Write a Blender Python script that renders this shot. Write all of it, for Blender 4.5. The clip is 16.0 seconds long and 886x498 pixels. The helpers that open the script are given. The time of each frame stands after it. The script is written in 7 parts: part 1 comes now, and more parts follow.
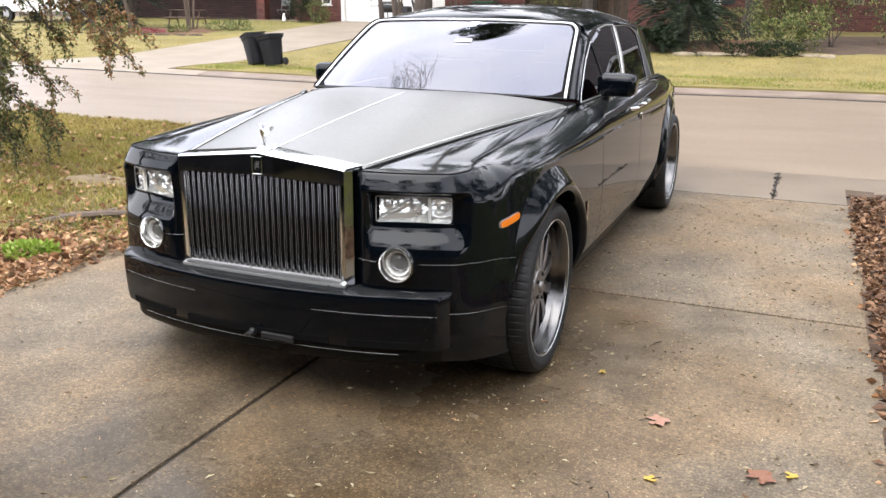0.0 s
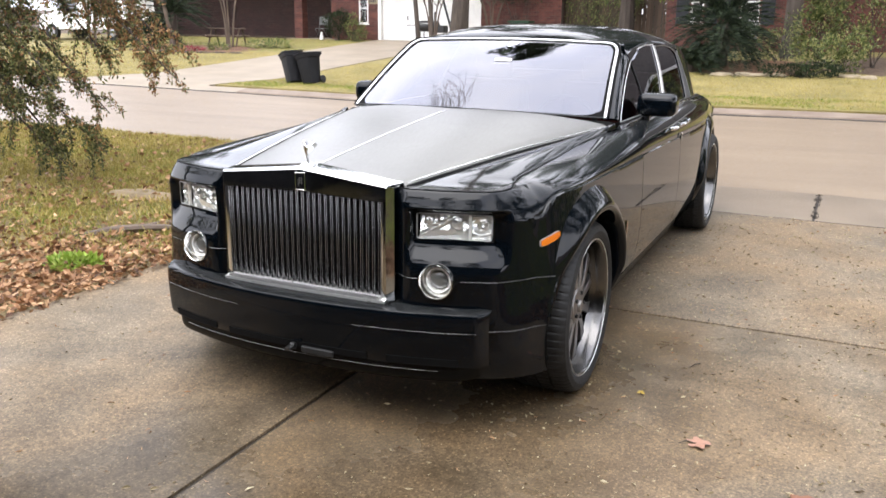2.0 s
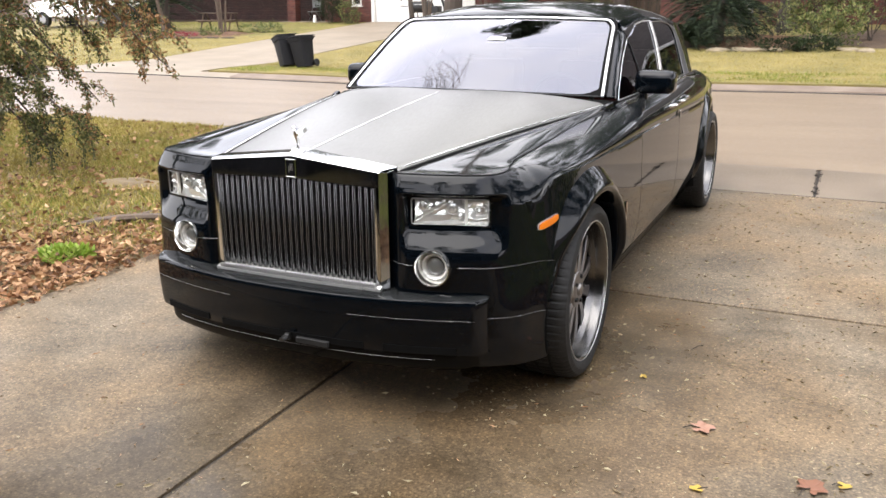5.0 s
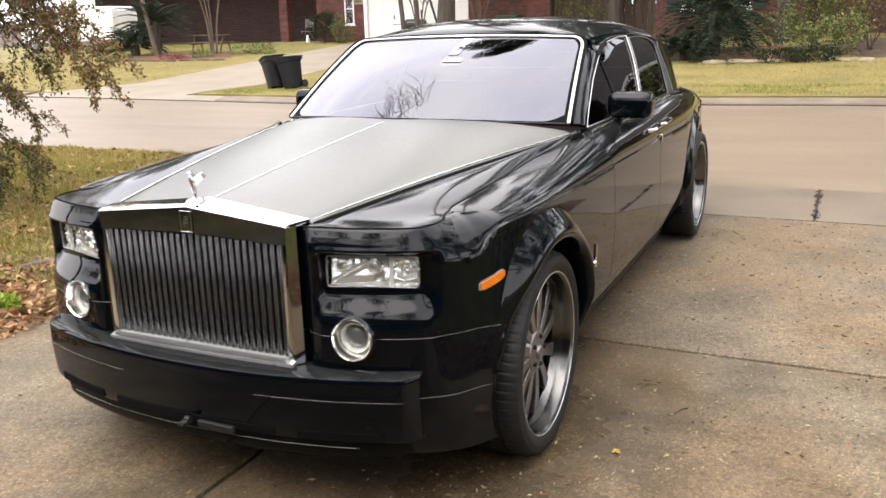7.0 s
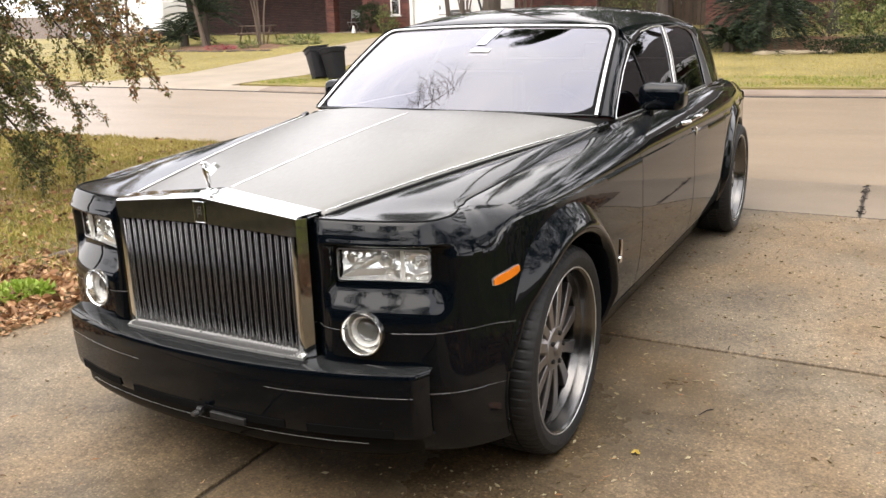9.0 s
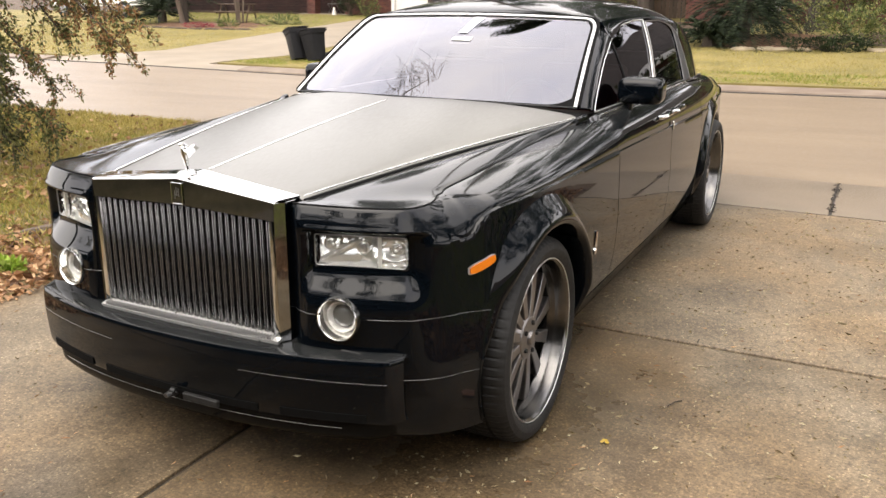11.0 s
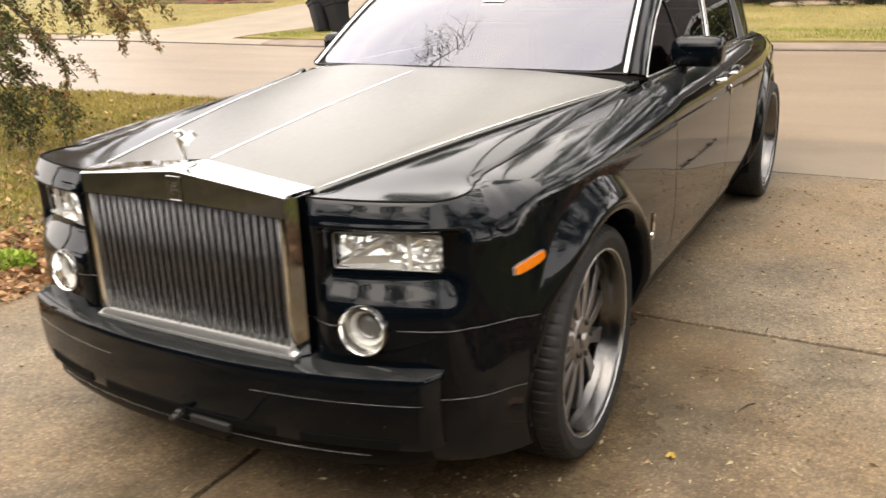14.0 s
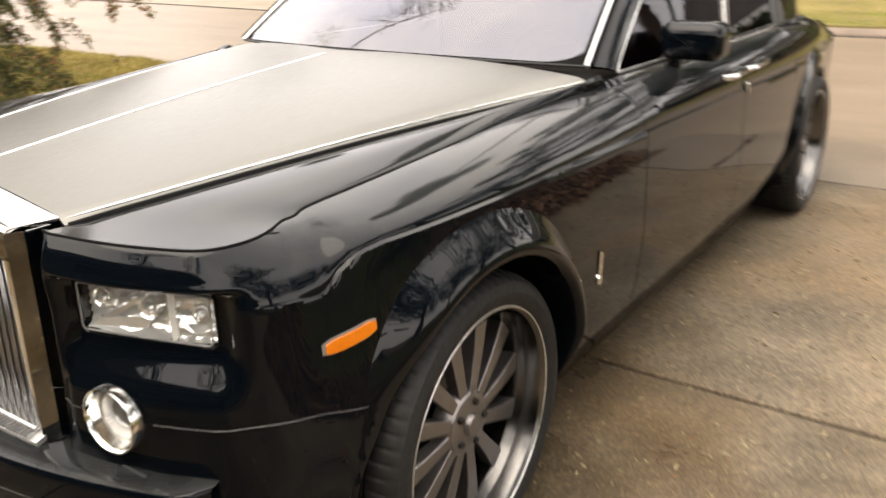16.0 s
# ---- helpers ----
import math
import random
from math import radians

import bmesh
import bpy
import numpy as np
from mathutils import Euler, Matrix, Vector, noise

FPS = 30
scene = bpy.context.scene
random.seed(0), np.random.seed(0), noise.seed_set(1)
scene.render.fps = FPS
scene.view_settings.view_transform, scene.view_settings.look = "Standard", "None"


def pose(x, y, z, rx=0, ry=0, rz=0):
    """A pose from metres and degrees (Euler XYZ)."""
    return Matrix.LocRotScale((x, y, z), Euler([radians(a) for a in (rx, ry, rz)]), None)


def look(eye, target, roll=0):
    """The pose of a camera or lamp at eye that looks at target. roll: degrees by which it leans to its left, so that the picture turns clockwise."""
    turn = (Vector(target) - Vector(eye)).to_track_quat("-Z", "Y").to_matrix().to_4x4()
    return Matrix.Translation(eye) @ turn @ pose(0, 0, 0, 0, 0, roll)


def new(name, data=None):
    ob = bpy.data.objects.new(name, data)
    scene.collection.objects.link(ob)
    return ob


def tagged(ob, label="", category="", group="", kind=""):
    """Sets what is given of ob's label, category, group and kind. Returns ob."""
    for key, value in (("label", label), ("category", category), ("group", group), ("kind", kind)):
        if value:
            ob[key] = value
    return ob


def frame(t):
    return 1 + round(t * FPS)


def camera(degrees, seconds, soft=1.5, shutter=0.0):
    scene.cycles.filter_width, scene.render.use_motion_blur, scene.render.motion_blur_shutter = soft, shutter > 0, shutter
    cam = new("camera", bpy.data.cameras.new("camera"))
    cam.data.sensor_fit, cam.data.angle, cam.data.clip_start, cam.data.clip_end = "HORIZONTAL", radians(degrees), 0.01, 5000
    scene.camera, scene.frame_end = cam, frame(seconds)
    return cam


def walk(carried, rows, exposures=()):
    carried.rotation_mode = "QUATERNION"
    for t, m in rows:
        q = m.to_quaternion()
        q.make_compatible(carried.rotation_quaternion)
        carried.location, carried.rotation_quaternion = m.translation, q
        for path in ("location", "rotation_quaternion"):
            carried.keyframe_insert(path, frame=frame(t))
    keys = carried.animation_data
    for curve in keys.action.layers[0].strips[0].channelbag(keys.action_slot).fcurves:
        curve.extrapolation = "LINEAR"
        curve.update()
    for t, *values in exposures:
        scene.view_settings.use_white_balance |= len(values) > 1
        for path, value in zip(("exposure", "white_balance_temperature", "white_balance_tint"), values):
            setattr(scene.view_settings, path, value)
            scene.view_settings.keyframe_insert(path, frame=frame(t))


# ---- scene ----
cam = camera(55.1, 16.0, shutter=0.9)
PATH = [
    (0, (1.968, -3.527, 1.611), (1.222, -1.755, 1.059), 0.5),
    (0.5, (1.961, -3.527, 1.609), (1.213, -1.757, 1.055), 0.6),
    (1, (1.955, -3.537, 1.607), (1.189, -1.774, 1.055), 0.6),
    (1.5, (1.942, -3.545, 1.61), (1.129, -1.8, 1.066), 0.7),
    (2, (1.945, -3.552, 1.612), (1.125, -1.801, 1.1), 0.7),
    (2.5, (1.948, -3.555, 1.609), (1.14, -1.793, 1.116), 0.6),
    (3, (1.947, -3.551, 1.612), (1.141, -1.786, 1.125), 0.8),
    (3.5, (1.941, -3.557, 1.614), (1.142, -1.79, 1.123), 1.3),
    (4, (1.925, -3.562, 1.6), (1.132, -1.801, 1.08), 1.3),
    (4.2, (1.911, -3.574, 1.607), (1.124, -1.812, 1.08), 0.9),
    (6.3, (1.938, -3.053, 1.6), (1.086, -1.336, 1.027), -2.1),
    (6.5, (1.912, -2.984, 1.603), (1.089, -1.248, 1.047), -1.9),
    (7, (1.927, -2.863, 1.608), (1.102, -1.116, 1.091), -1.6),
    (7.5, (1.98, -2.809, 1.607), (1.108, -1.09, 1.072), -0.9),
    (8, (2.005, -2.783, 1.6), (1.103, -1.082, 1.06), -1.0),
    (8.5, (2.007, -2.779, 1.603), (1.095, -1.081, 1.07), -1.4),
    (9, (1.996, -2.772, 1.6), (1.078, -1.077, 1.066), -1.7),
    (9.5, (1.988, -2.784, 1.605), (1.09, -1.085, 1.051), -1.4),
    (9.7, (1.986, -2.789, 1.605), (1.102, -1.087, 1.038), -1.0),
    (11.8, (2.035, -2.787, 1.616), (1.153, -1.082, 1.054), 1.1),
    (12, (2.05, -2.754, 1.61), (1.107, -1.086, 1.037), 0.9),
    (12.5, (2.029, -2.681, 1.592), (1.007, -1.073, 0.985), 0.2),
    (13, (1.87, -2.605, 1.582), (0.886, -0.973, 0.978), 0.4),
    (13.5, (1.762, -2.537, 1.579), (0.82, -0.882, 0.966), -0.5),
    (14, (1.797, -2.442, 1.574), (0.879, -0.782, 0.939), -1.8),
    (14.5, (1.925, -2.248, 1.571), (0.999, -0.596, 0.928), -1.7),
    (15, (1.989, -2.061, 1.56), (1.048, -0.435, 0.874), -3.0),
    (15.5, (1.936, -1.803, 1.543), (1.001, -0.18, 0.841), -2.3),
    (16, (1.933, -1.543, 1.523), (0.877, 0.01, 0.834), -0.5),
]
# The clip's camera warms and dims its picture a little as it comes nearer.
TINTS = [(0.0, 1.7, 6350, 10), (4.0, 1.69, 6400, 10), (6.5, 1.65, 6850, 10), (7.2, 1.58, 6850, 10), (9.5, 1.62, 7000, 10), (12.0, 1.58, 7300, 10), (13.0, 1.63, 7400, 10), (16.0, 1.62, 7700, 10)]
walk(cam, [(t, look(eye, target, roll)) for t, eye, target, roll in PATH], TINTS)

# ---- sky and sun: a bright overcast day after rain ----
SUN_UP, SUN_ROUND = radians(66), radians(200)
world = bpy.data.worlds.new("world")
scene.world = world
world.use_nodes = True
wn, wl = world.node_tree.nodes, world.node_tree.links
sky = wn.new("ShaderNodeTexSky")
sky.sky_type, sky.sun_disc = "NISHITA", False
sky.sun_elevation, sky.sun_rotation = SUN_UP, SUN_ROUND
sky.air_density, sky.dust_density, sky.ozone_density = 1.0, 6.0, 1.0
pale = wn.new("ShaderNodeHueSaturation")
pale.inputs["Saturation"].default_value = 0.22
wl.new(sky.outputs[0], pale.inputs["Color"])
veil = wn.new("ShaderNodeMix")
veil.data_type = "RGBA"
veil.inputs[0].default_value = 0.85
cloud_way, cloud_noise, cloud_tone = wn.new("ShaderNodeTexCoord"), wn.new("ShaderNodeTexNoise"), wn.new("ShaderNodeValToRGB")
cloud_noise.inputs["Scale"].default_value, cloud_noise.inputs["Detail"].default_value, cloud_noise.inputs["Distortion"].default_value = 2.6, 4.0, 0.6
cloud_tone.color_ramp.elements[0].position, cloud_tone.color_ramp.elements[1].position = 0.3, 0.7
cloud_tone.color_ramp.elements[0].color, cloud_tone.color_ramp.elements[1].color = (6.0, 6.2, 7.3, 1), (8.5, 8.4, 8.6, 1)
wl.new(cloud_way.outputs["Generated"], cloud_noise.inputs["Vector"])
wl.new(cloud_noise.outputs["Fac"], cloud_tone.inputs[0])
wl.new(cloud_tone.outputs[0], veil.inputs[7])
wl.new(pale.outputs[0], veil.inputs[6])
wl.new(veil.outputs[2], wn["Background"].inputs["Color"])
wn["Background"].inputs["Strength"].default_value = 0.15
sun = new("sun", bpy.data.lights.new("sun", "SUN"))
sun.data.energy, sun.data.angle, sun.data.color = 0.7, radians(60), (1.0, 0.95, 0.88)
sun.matrix_world = look((0, 0, 0), (-math.sin(SUN_ROUND) * math.cos(SUN_UP), -math.cos(SUN_ROUND) * math.cos(SUN_UP), -math.sin(SUN_UP)))


# ---- materials ----
def nodes_of(name):
    m = bpy.data.materials.new(name)
    m.use_nodes = True
    return m, m.node_tree.nodes, m.node_tree.links, m.node_tree.nodes["Principled BSDF"]


def noise_at(n, l, scale, detail=4.0, rough=0.6, stretch=None):
    """A noise in world metres."""
    geo = n.new("ShaderNodeNewGeometry")
    tex = n.new("ShaderNodeTexNoise")
    tex.inputs["Scale"].default_value, tex.inputs["Detail"].default_value, tex.inputs["Roughness"].default_value = scale, detail, rough
    if stretch:
        mp = n.new("ShaderNodeMapping")
        mp.inputs["Scale"].default_value = stretch
        l.new(geo.outputs["Position"], mp.inputs["Vector"])
        l.new(mp.outputs[0], tex.inputs["Vector"])
    else:
        l.new(geo.outputs["Position"], tex.inputs["Vector"])
    return tex.outputs["Fac"]


def ramp(n, l, fac, stops):
    r = n.new("ShaderNodeValToRGB")
    while len(r.color_ramp.elements) < len(stops):
        r.color_ramp.elements.new(0.5)
    for e, (p, c) in zip(r.color_ramp.elements, stops):
        e.position, e.color = p, (*c, 1) if len(c) == 3 else c
    l.new(fac, r.inputs[0])
    return r.outputs[0]


def mix(n, l, a, b, fac, kind="MIX"):
    m = n.new("ShaderNodeMix")
    m.data_type, m.blend_type = "RGBA", kind
    for sock, v in ((m.inputs[6], a), (m.inputs[7], b)):
        if isinstance(v, tuple):
            sock.default_value = (*v, 1)
        else:
            l.new(v, sock)
    if isinstance(fac, float):
        m.inputs[0].default_value = fac
    else:
        l.new(fac, m.inputs[0])
    return m.outputs[2]


def bump(n, l, p, height, strength, dist):
    b = n.new("ShaderNodeBump")
    b.inputs["Strength"].default_value, b.inputs["Distance"].default_value = strength, dist
    l.new(height, b.inputs["Height"])
    l.new(b.outputs[0], p.inputs["Normal"])


def island_random(n):
    return n.new("ShaderNodeNewGeometry").outputs["Random Per Island"]


def surface(name, lo, hi, scale=3.0, fine=60.0, rough=(0.6, 0.8), metal=0.0, bumpy=0.2, dist=0.004, coat=0.0, stretch=None, per="none", specular=0.5):
    """A two-scale surface: broad stains between the colours lo and hi, a fine grain with relief; per: island or object variation."""
    m, n, l, p = nodes_of(name)
    broad, grain = noise_at(n, l, scale, 3, stretch=stretch), noise_at(n, l, fine, 5, stretch=stretch)
    c = mix(n, l, ramp(n, l, broad, [(0.3, lo), (0.7, hi)]), ramp(n, l, grain, [(0.25, (0.75,) * 3), (0.75, (1.2,) * 3)]), 0.6, "MULTIPLY")
    if per != "none":
        r = island_random(n) if per == "island" else n.new("ShaderNodeObjectInfo").outputs["Random"]
        c = mix(n, l, c, ramp(n, l, r, [(0.0, (0.62, 0.62, 0.6)), (1.0, (1.3, 1.25, 1.2))]), 0.8, "MULTIPLY")
    l.new(c, p.inputs["Base Color"])
    l.new(ramp(n, l, grain, [(0.3, (rough[0],) * 3), (0.7, (rough[1],) * 3)]), p.inputs["Roughness"])
    p.inputs["Metallic"].default_value, p.inputs["Coat Weight"].default_value = metal, coat
    p.inputs["Coat Roughness"].default_value, p.inputs["Specular IOR Level"].default_value = 0.03, specular
    bump(n, l, p, grain, bumpy, dist)
    return m


def foliage(name, dark, mid, light, rough=0.5, shine=0.4, thin=0.25):
    """Leaves, each of its own tint, letting some light through."""
    m, n, l, p = nodes_of(name)
    c = ramp(n, l, island_random(n), [(0.0, dark), (0.55, mid), (1.0, light)])
    c = mix(n, l, c, ramp(n, l, noise_at(n, l, 1.3, 2), [(0.3, (0.7,) * 3), (0.7, (1.25,) * 3)]), 0.7, "MULTIPLY")
    l.new(c, p.inputs["Base Color"])
    p.inputs["Roughness"].default_value, p.inputs["Specular IOR Level"].default_value = rough, shine
    t = n.new("ShaderNodeBsdfTranslucent")
    l.new(c, t.inputs["Color"])
    s = n.new("ShaderNodeMixShader")
    s.inputs[0].default_value = thin
    l.new(p.outputs[0], s.inputs[1]), l.new(t.outputs[0], s.inputs[2])
    l.new(s.outputs[0], n["Material Output"].inputs["Surface"])
    return m


def wet_concrete(name, dry_lo, dry_hi, wet_shade_part=0.5, gold=0.5, damp=0.66):
    """Poured concrete, aggregate showing, partly wet: the water darkens and smooths it, and the car's shade is painted
    in with it.
    """
    m, n, l, p = nodes_of(name)
    broad, mid, grain = noise_at(n, l, 0.55, 3), noise_at(n, l, 3.2, 4), noise_at(n, l, 95, 3, 0.75)
    c = ramp(n, l, mid, [(0.3, dry_lo), (0.7, dry_hi)])
    c = mix(n, l, c, ramp(n, l, noise_at(n, l, 0.9, 2), [(0.40, (0.95, 0.97, 1.0)), (0.6, (1.25, 0.88, 0.45))]), gold, "MULTIPLY")
    speck = ramp(n, l, grain, [(0.28, (0.45,) * 3), (0.5, (1.0,) * 3), (0.72, (1.5, 1.45, 1.35))])
    c = mix(n, l, c, speck, 0.9, "MULTIPLY")
    c = mix(n, l, c, ramp(n, l, noise_at(n, l, 28, 4, 0.7), [(0.32, (0.6,) * 3), (0.5, (1.0,) * 3), (0.7, (1.35, 1.3, 1.2))]), 0.7, "MULTIPLY")
    c = mix(n, l, c, ramp(n, l, noise_at(n, l, 1.7, 5, 0.65), [(0.35, (0.62, 0.6, 0.58)), (0.55, (1.1, 1.08, 1.05))]), 0.6, "MULTIPLY")
    vor = n.new("ShaderNodeTexVoronoi")
    vor.inputs["Scale"].default_value = 130
    geo = n.new("ShaderNodeNewGeometry")
    l.new(geo.outputs["Position"], vor.inputs["Vector"])
    c = mix(n, l, c, ramp(n, l, vor.outputs["Color"], [(0.2, (0.8,) * 3), (0.8, (1.2, 1.17, 1.1))]), 0.5, "MULTIPLY")
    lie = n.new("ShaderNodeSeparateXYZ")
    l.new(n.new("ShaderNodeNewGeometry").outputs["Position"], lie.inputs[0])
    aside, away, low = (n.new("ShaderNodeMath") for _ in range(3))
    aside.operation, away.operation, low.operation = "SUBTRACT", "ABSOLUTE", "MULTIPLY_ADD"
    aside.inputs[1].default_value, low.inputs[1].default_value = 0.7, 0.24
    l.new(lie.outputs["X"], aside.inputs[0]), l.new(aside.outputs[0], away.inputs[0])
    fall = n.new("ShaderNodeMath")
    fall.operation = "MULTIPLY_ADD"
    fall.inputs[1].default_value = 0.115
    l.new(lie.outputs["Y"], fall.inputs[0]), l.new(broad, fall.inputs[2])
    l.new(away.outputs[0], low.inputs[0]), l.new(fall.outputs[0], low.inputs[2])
    grit = n.new("ShaderNodeTexVoronoi")
    grit.inputs["Scale"].default_value = 62
    l.new(geo.outputs["Position"], grit.inputs["Vector"])
    c = mix(n, l, c, ramp(n, l, grit.outputs["Distance"], [(0.12, (1.85, 1.8, 1.65)), (0.3, (1.0,) * 3), (0.7, (0.82,) * 3)]), 0.75, "MULTIPLY")
    # Real wetness and painted contact shade share this mask, strongest before the bumper.
    film_shade = ramp(n, l, low.outputs[0], [(wet_shade_part - 0.26, (1.0,) * 3), (wet_shade_part + 0.2, (0.0,) * 3)])
    c = mix(n, l, c, (damp, damp * 0.91, damp * 0.76), film_shade, "MULTIPLY")
    l.new(c, p.inputs["Base Color"])
    l.new(mix(n, l, ramp(n, l, mid, [(0.3, (0.5,) * 3), (0.7, (0.7,) * 3)]), ramp(n, l, mid, [(0.35, (0.06,) * 3), (0.7, (0.18,) * 3)]), film_shade), p.inputs["Roughness"])
    relief = mix(n, l, grain, (0.5, 0.5, 0.5), ramp(n, l, film_shade, [(0.0, (0.0,) * 3), (1.0, (0.45,) * 3)]))
    bump(n, l, p, relief, 0.28, 0.003)
    p.inputs["Specular IOR Level"].default_value = 0.17
    return m


def plain(name, colour, rough=0.5, metal=0.0, coat=0.0, specular=0.5):
    """A small plain part."""
    m, n, l, p = nodes_of(name)
    g = noise_at(n, l, 45, 3)
    l.new(mix(n, l, colour, ramp(n, l, g, [(0.3, (0.85,) * 3), (0.7, (1.1,) * 3)]), 0.5, "MULTIPLY"), p.inputs["Base Color"])
    l.new(ramp(n, l, g, [(0.2, (max(0.0, rough - 0.04),) * 3), (0.8, (rough + 0.05,) * 3)]), p.inputs["Roughness"])
    p.inputs["Metallic"].default_value, p.inputs["Coat Weight"].default_value, p.inputs["Specular IOR Level"].default_value = metal, coat, specular
    return m


def paint(name, colour, rough, coat):
    m, n, l, p = nodes_of(name)
    dust = noise_at(n, l, 7, 5, 0.7)
    coated = mix(n, l, colour, (0.006, 0.0058, 0.0055), ramp(n, l, dust, [(0.45, (0.0,) * 3), (0.8, (0.12,) * 3)]))
    l.new(ramp(n, l, dust, [(0.35, (rough,) * 3), (0.8, (rough + 0.07,) * 3)]), p.inputs["Roughness"])
    p.inputs["Coat Weight"].default_value = coat
    p.inputs["Coat IOR"].default_value, p.inputs["Specular IOR Level"].default_value = 1.37, 0.0
    # What faces up turns greyer: thin dust, with sky sheen put into the colour.
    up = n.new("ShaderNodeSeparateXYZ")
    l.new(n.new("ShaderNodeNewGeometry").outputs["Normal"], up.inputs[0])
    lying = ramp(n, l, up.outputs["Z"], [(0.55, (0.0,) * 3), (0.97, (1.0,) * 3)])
    dust_sheen = mix(n, l, lying, ramp(n, l, noise_at(n, l, 16, 5, 0.7), [(0.3, (0.45,) * 3), (0.7, (1.0,) * 3)]), 1.0, "MULTIPLY")
    l.new(mix(n, l, coated, (0.02, 0.021, 0.021), dust_sheen), p.inputs["Base Color"])
    l.new(mix(n, l, (0.03,) * 3, (0.095,) * 3, dust_sheen), p.inputs["Coat Roughness"])
    return m


def brushed(name, colour, rough):
    m, n, l, p = nodes_of(name)
    g, b = noise_at(n, l, 30, 4, stretch=(8, 0.4, 8)), noise_at(n, l, 1.6, 3)
    l.new(mix(n, l, colour, ramp(n, l, b, [(0.3, (0.92,) * 3), (0.7, (1.06,) * 3)]), 0.6, "MULTIPLY"), p.inputs["Base Color"])
    l.new(ramp(n, l, g, [(0.3, (rough - 0.04,) * 3), (0.7, (rough + 0.05,) * 3)]), p.inputs["Roughness"])
    p.inputs["Metallic"].default_value = 1.0
    return m


def pane(name, tint, gloss=0.5, tone=(0.93, 0.93, 1.0), ior=1.55):
    """A tinted pane: partly seen through, partly mirroring, more so at a flat angle."""
    m, n, l, p = nodes_of(name)
    n.remove(p)
    see, mirror, s = n.new("ShaderNodeBsdfTransparent"), n.new("ShaderNodeBsdfGlossy"), n.new("ShaderNodeMixShader")
    see.inputs["Color"].default_value, mirror.inputs["Color"].default_value = (*tint, 1), (*tone, 1)
    mirror.inputs["Roughness"].default_value = 0.015
    f, r = n.new("ShaderNodeFresnel"), n.new("ShaderNodeMapRange")
    f.inputs["IOR"].default_value = ior
    r.inputs["To Min"].default_value, r.inputs["To Max"].default_value = gloss, 1.0
    l.new(f.outputs[0], r.inputs["Value"]), l.new(r.outputs[0], s.inputs[0])
    l.new(see.outputs[0], s.inputs[1]), l.new(mirror.outputs[0], s.inputs[2])
    l.new(s.outputs[0], n["Material Output"].inputs["Surface"])
    return m


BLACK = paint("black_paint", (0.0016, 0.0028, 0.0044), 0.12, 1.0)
BLACK_LOW = paint("black_paint_worn", (0.003, 0.003, 0.003), 0.3, 0.4)
SILVER = brushed("silver_hood_paint", (0.238, 0.232, 0.212), 0.36)
PEDIMENT = surface("mirror_face", (0.185, 0.2, 0.225), (0.25, 0.27, 0.3), 6, 25, (0.03, 0.07), metal=1.0, bumpy=0.03, dist=0.001)
BRIGHT = plain("bright_trim", (0.88, 0.88, 0.86), 0.22, 0.95)
IRON_DARK = plain("dark_iron", (0.02, 0.02, 0.02), 0.4, 0.5)
FOG_GLASS = plain("grey_lamp_glass", (0.128, 0.128, 0.122), 0.08, coat=1.0)
CHEEK = plain("side_mirror_face", (0.37, 0.38, 0.38), 0.05, 1.0)
CHROME = plain("chrome", (0.82, 0.82, 0.8), 0.06, 1.0)
STEEL = brushed("brushed_steel", (0.269, 0.262, 0.256), 0.3)
SATIN = plain("satin_steel", (0.82, 0.82, 0.8), 0.3, 0.85)
VANE = plain("polished_vane", (0.43, 0.43, 0.435), 0.2, 0.94)
LIP = plain("polished_lip", (0.15, 0.147, 0.144), 0.2, 1.0)
WHEEL = plain("wheel_grey", (0.238, 0.223, 0.216), 0.34, 0.85)
RUBBER = surface("tyre_rubber", (0.0022, 0.0022, 0.0022), (0.0055, 0.0053, 0.0052), 6, 90, (0.6, 0.8), bumpy=0.15, dist=0.001)
DARK = plain("black_plastic", (0.008, 0.008, 0.008), 0.5)
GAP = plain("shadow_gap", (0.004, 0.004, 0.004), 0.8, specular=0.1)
TRIM = plain("dull_trim", (0.35, 0.35, 0.35), 0.35, 0.7)
AMBER = plain("amber_lens", (0.712, 0.18, 0.0075), 0.2, coat=1.0)
LAMP_IN = plain("lamp_reflector", (0.93, 0.93, 0.92), 0.06, 0.7)
FOG_RING = plain("fog_ring_chrome", (0.85, 0.85, 0.83), 0.14, 1.0)
LAMP_BASE = plain("lamp_housing", (0.88, 0.87, 0.83), 0.25, 0.2)
LENS = pane("clear_lens", (0.97, 0.98, 0.97), gloss=0.05, ior=1.0)
WINDSCREEN = pane("windscreen_glass", (0.16, 0.15, 0.18), gloss=0.17, tone=(0.95, 0.94, 1.0))
MIRROR_FOOT = pane("mirror_foot_glass", (0.03, 0.03, 0.035), gloss=0.3, tone=(0.8, 0.8, 0.85))
SIDE_GLASS = pane("dark_side_glass", (0.13, 0.1, 0.1), gloss=0.0, ior=1.28)
LEATHER = surface("red_leather", (0.0576, 0.00768, 0.0064), (0.0832, 0.0128, 0.0102), 5, 150, (0.4, 0.55), bumpy=0.1)
LINER = surface("cabin_lining", (0.02, 0.018, 0.017), (0.035, 0.03, 0.028), 4, 120, (0.7, 0.9))

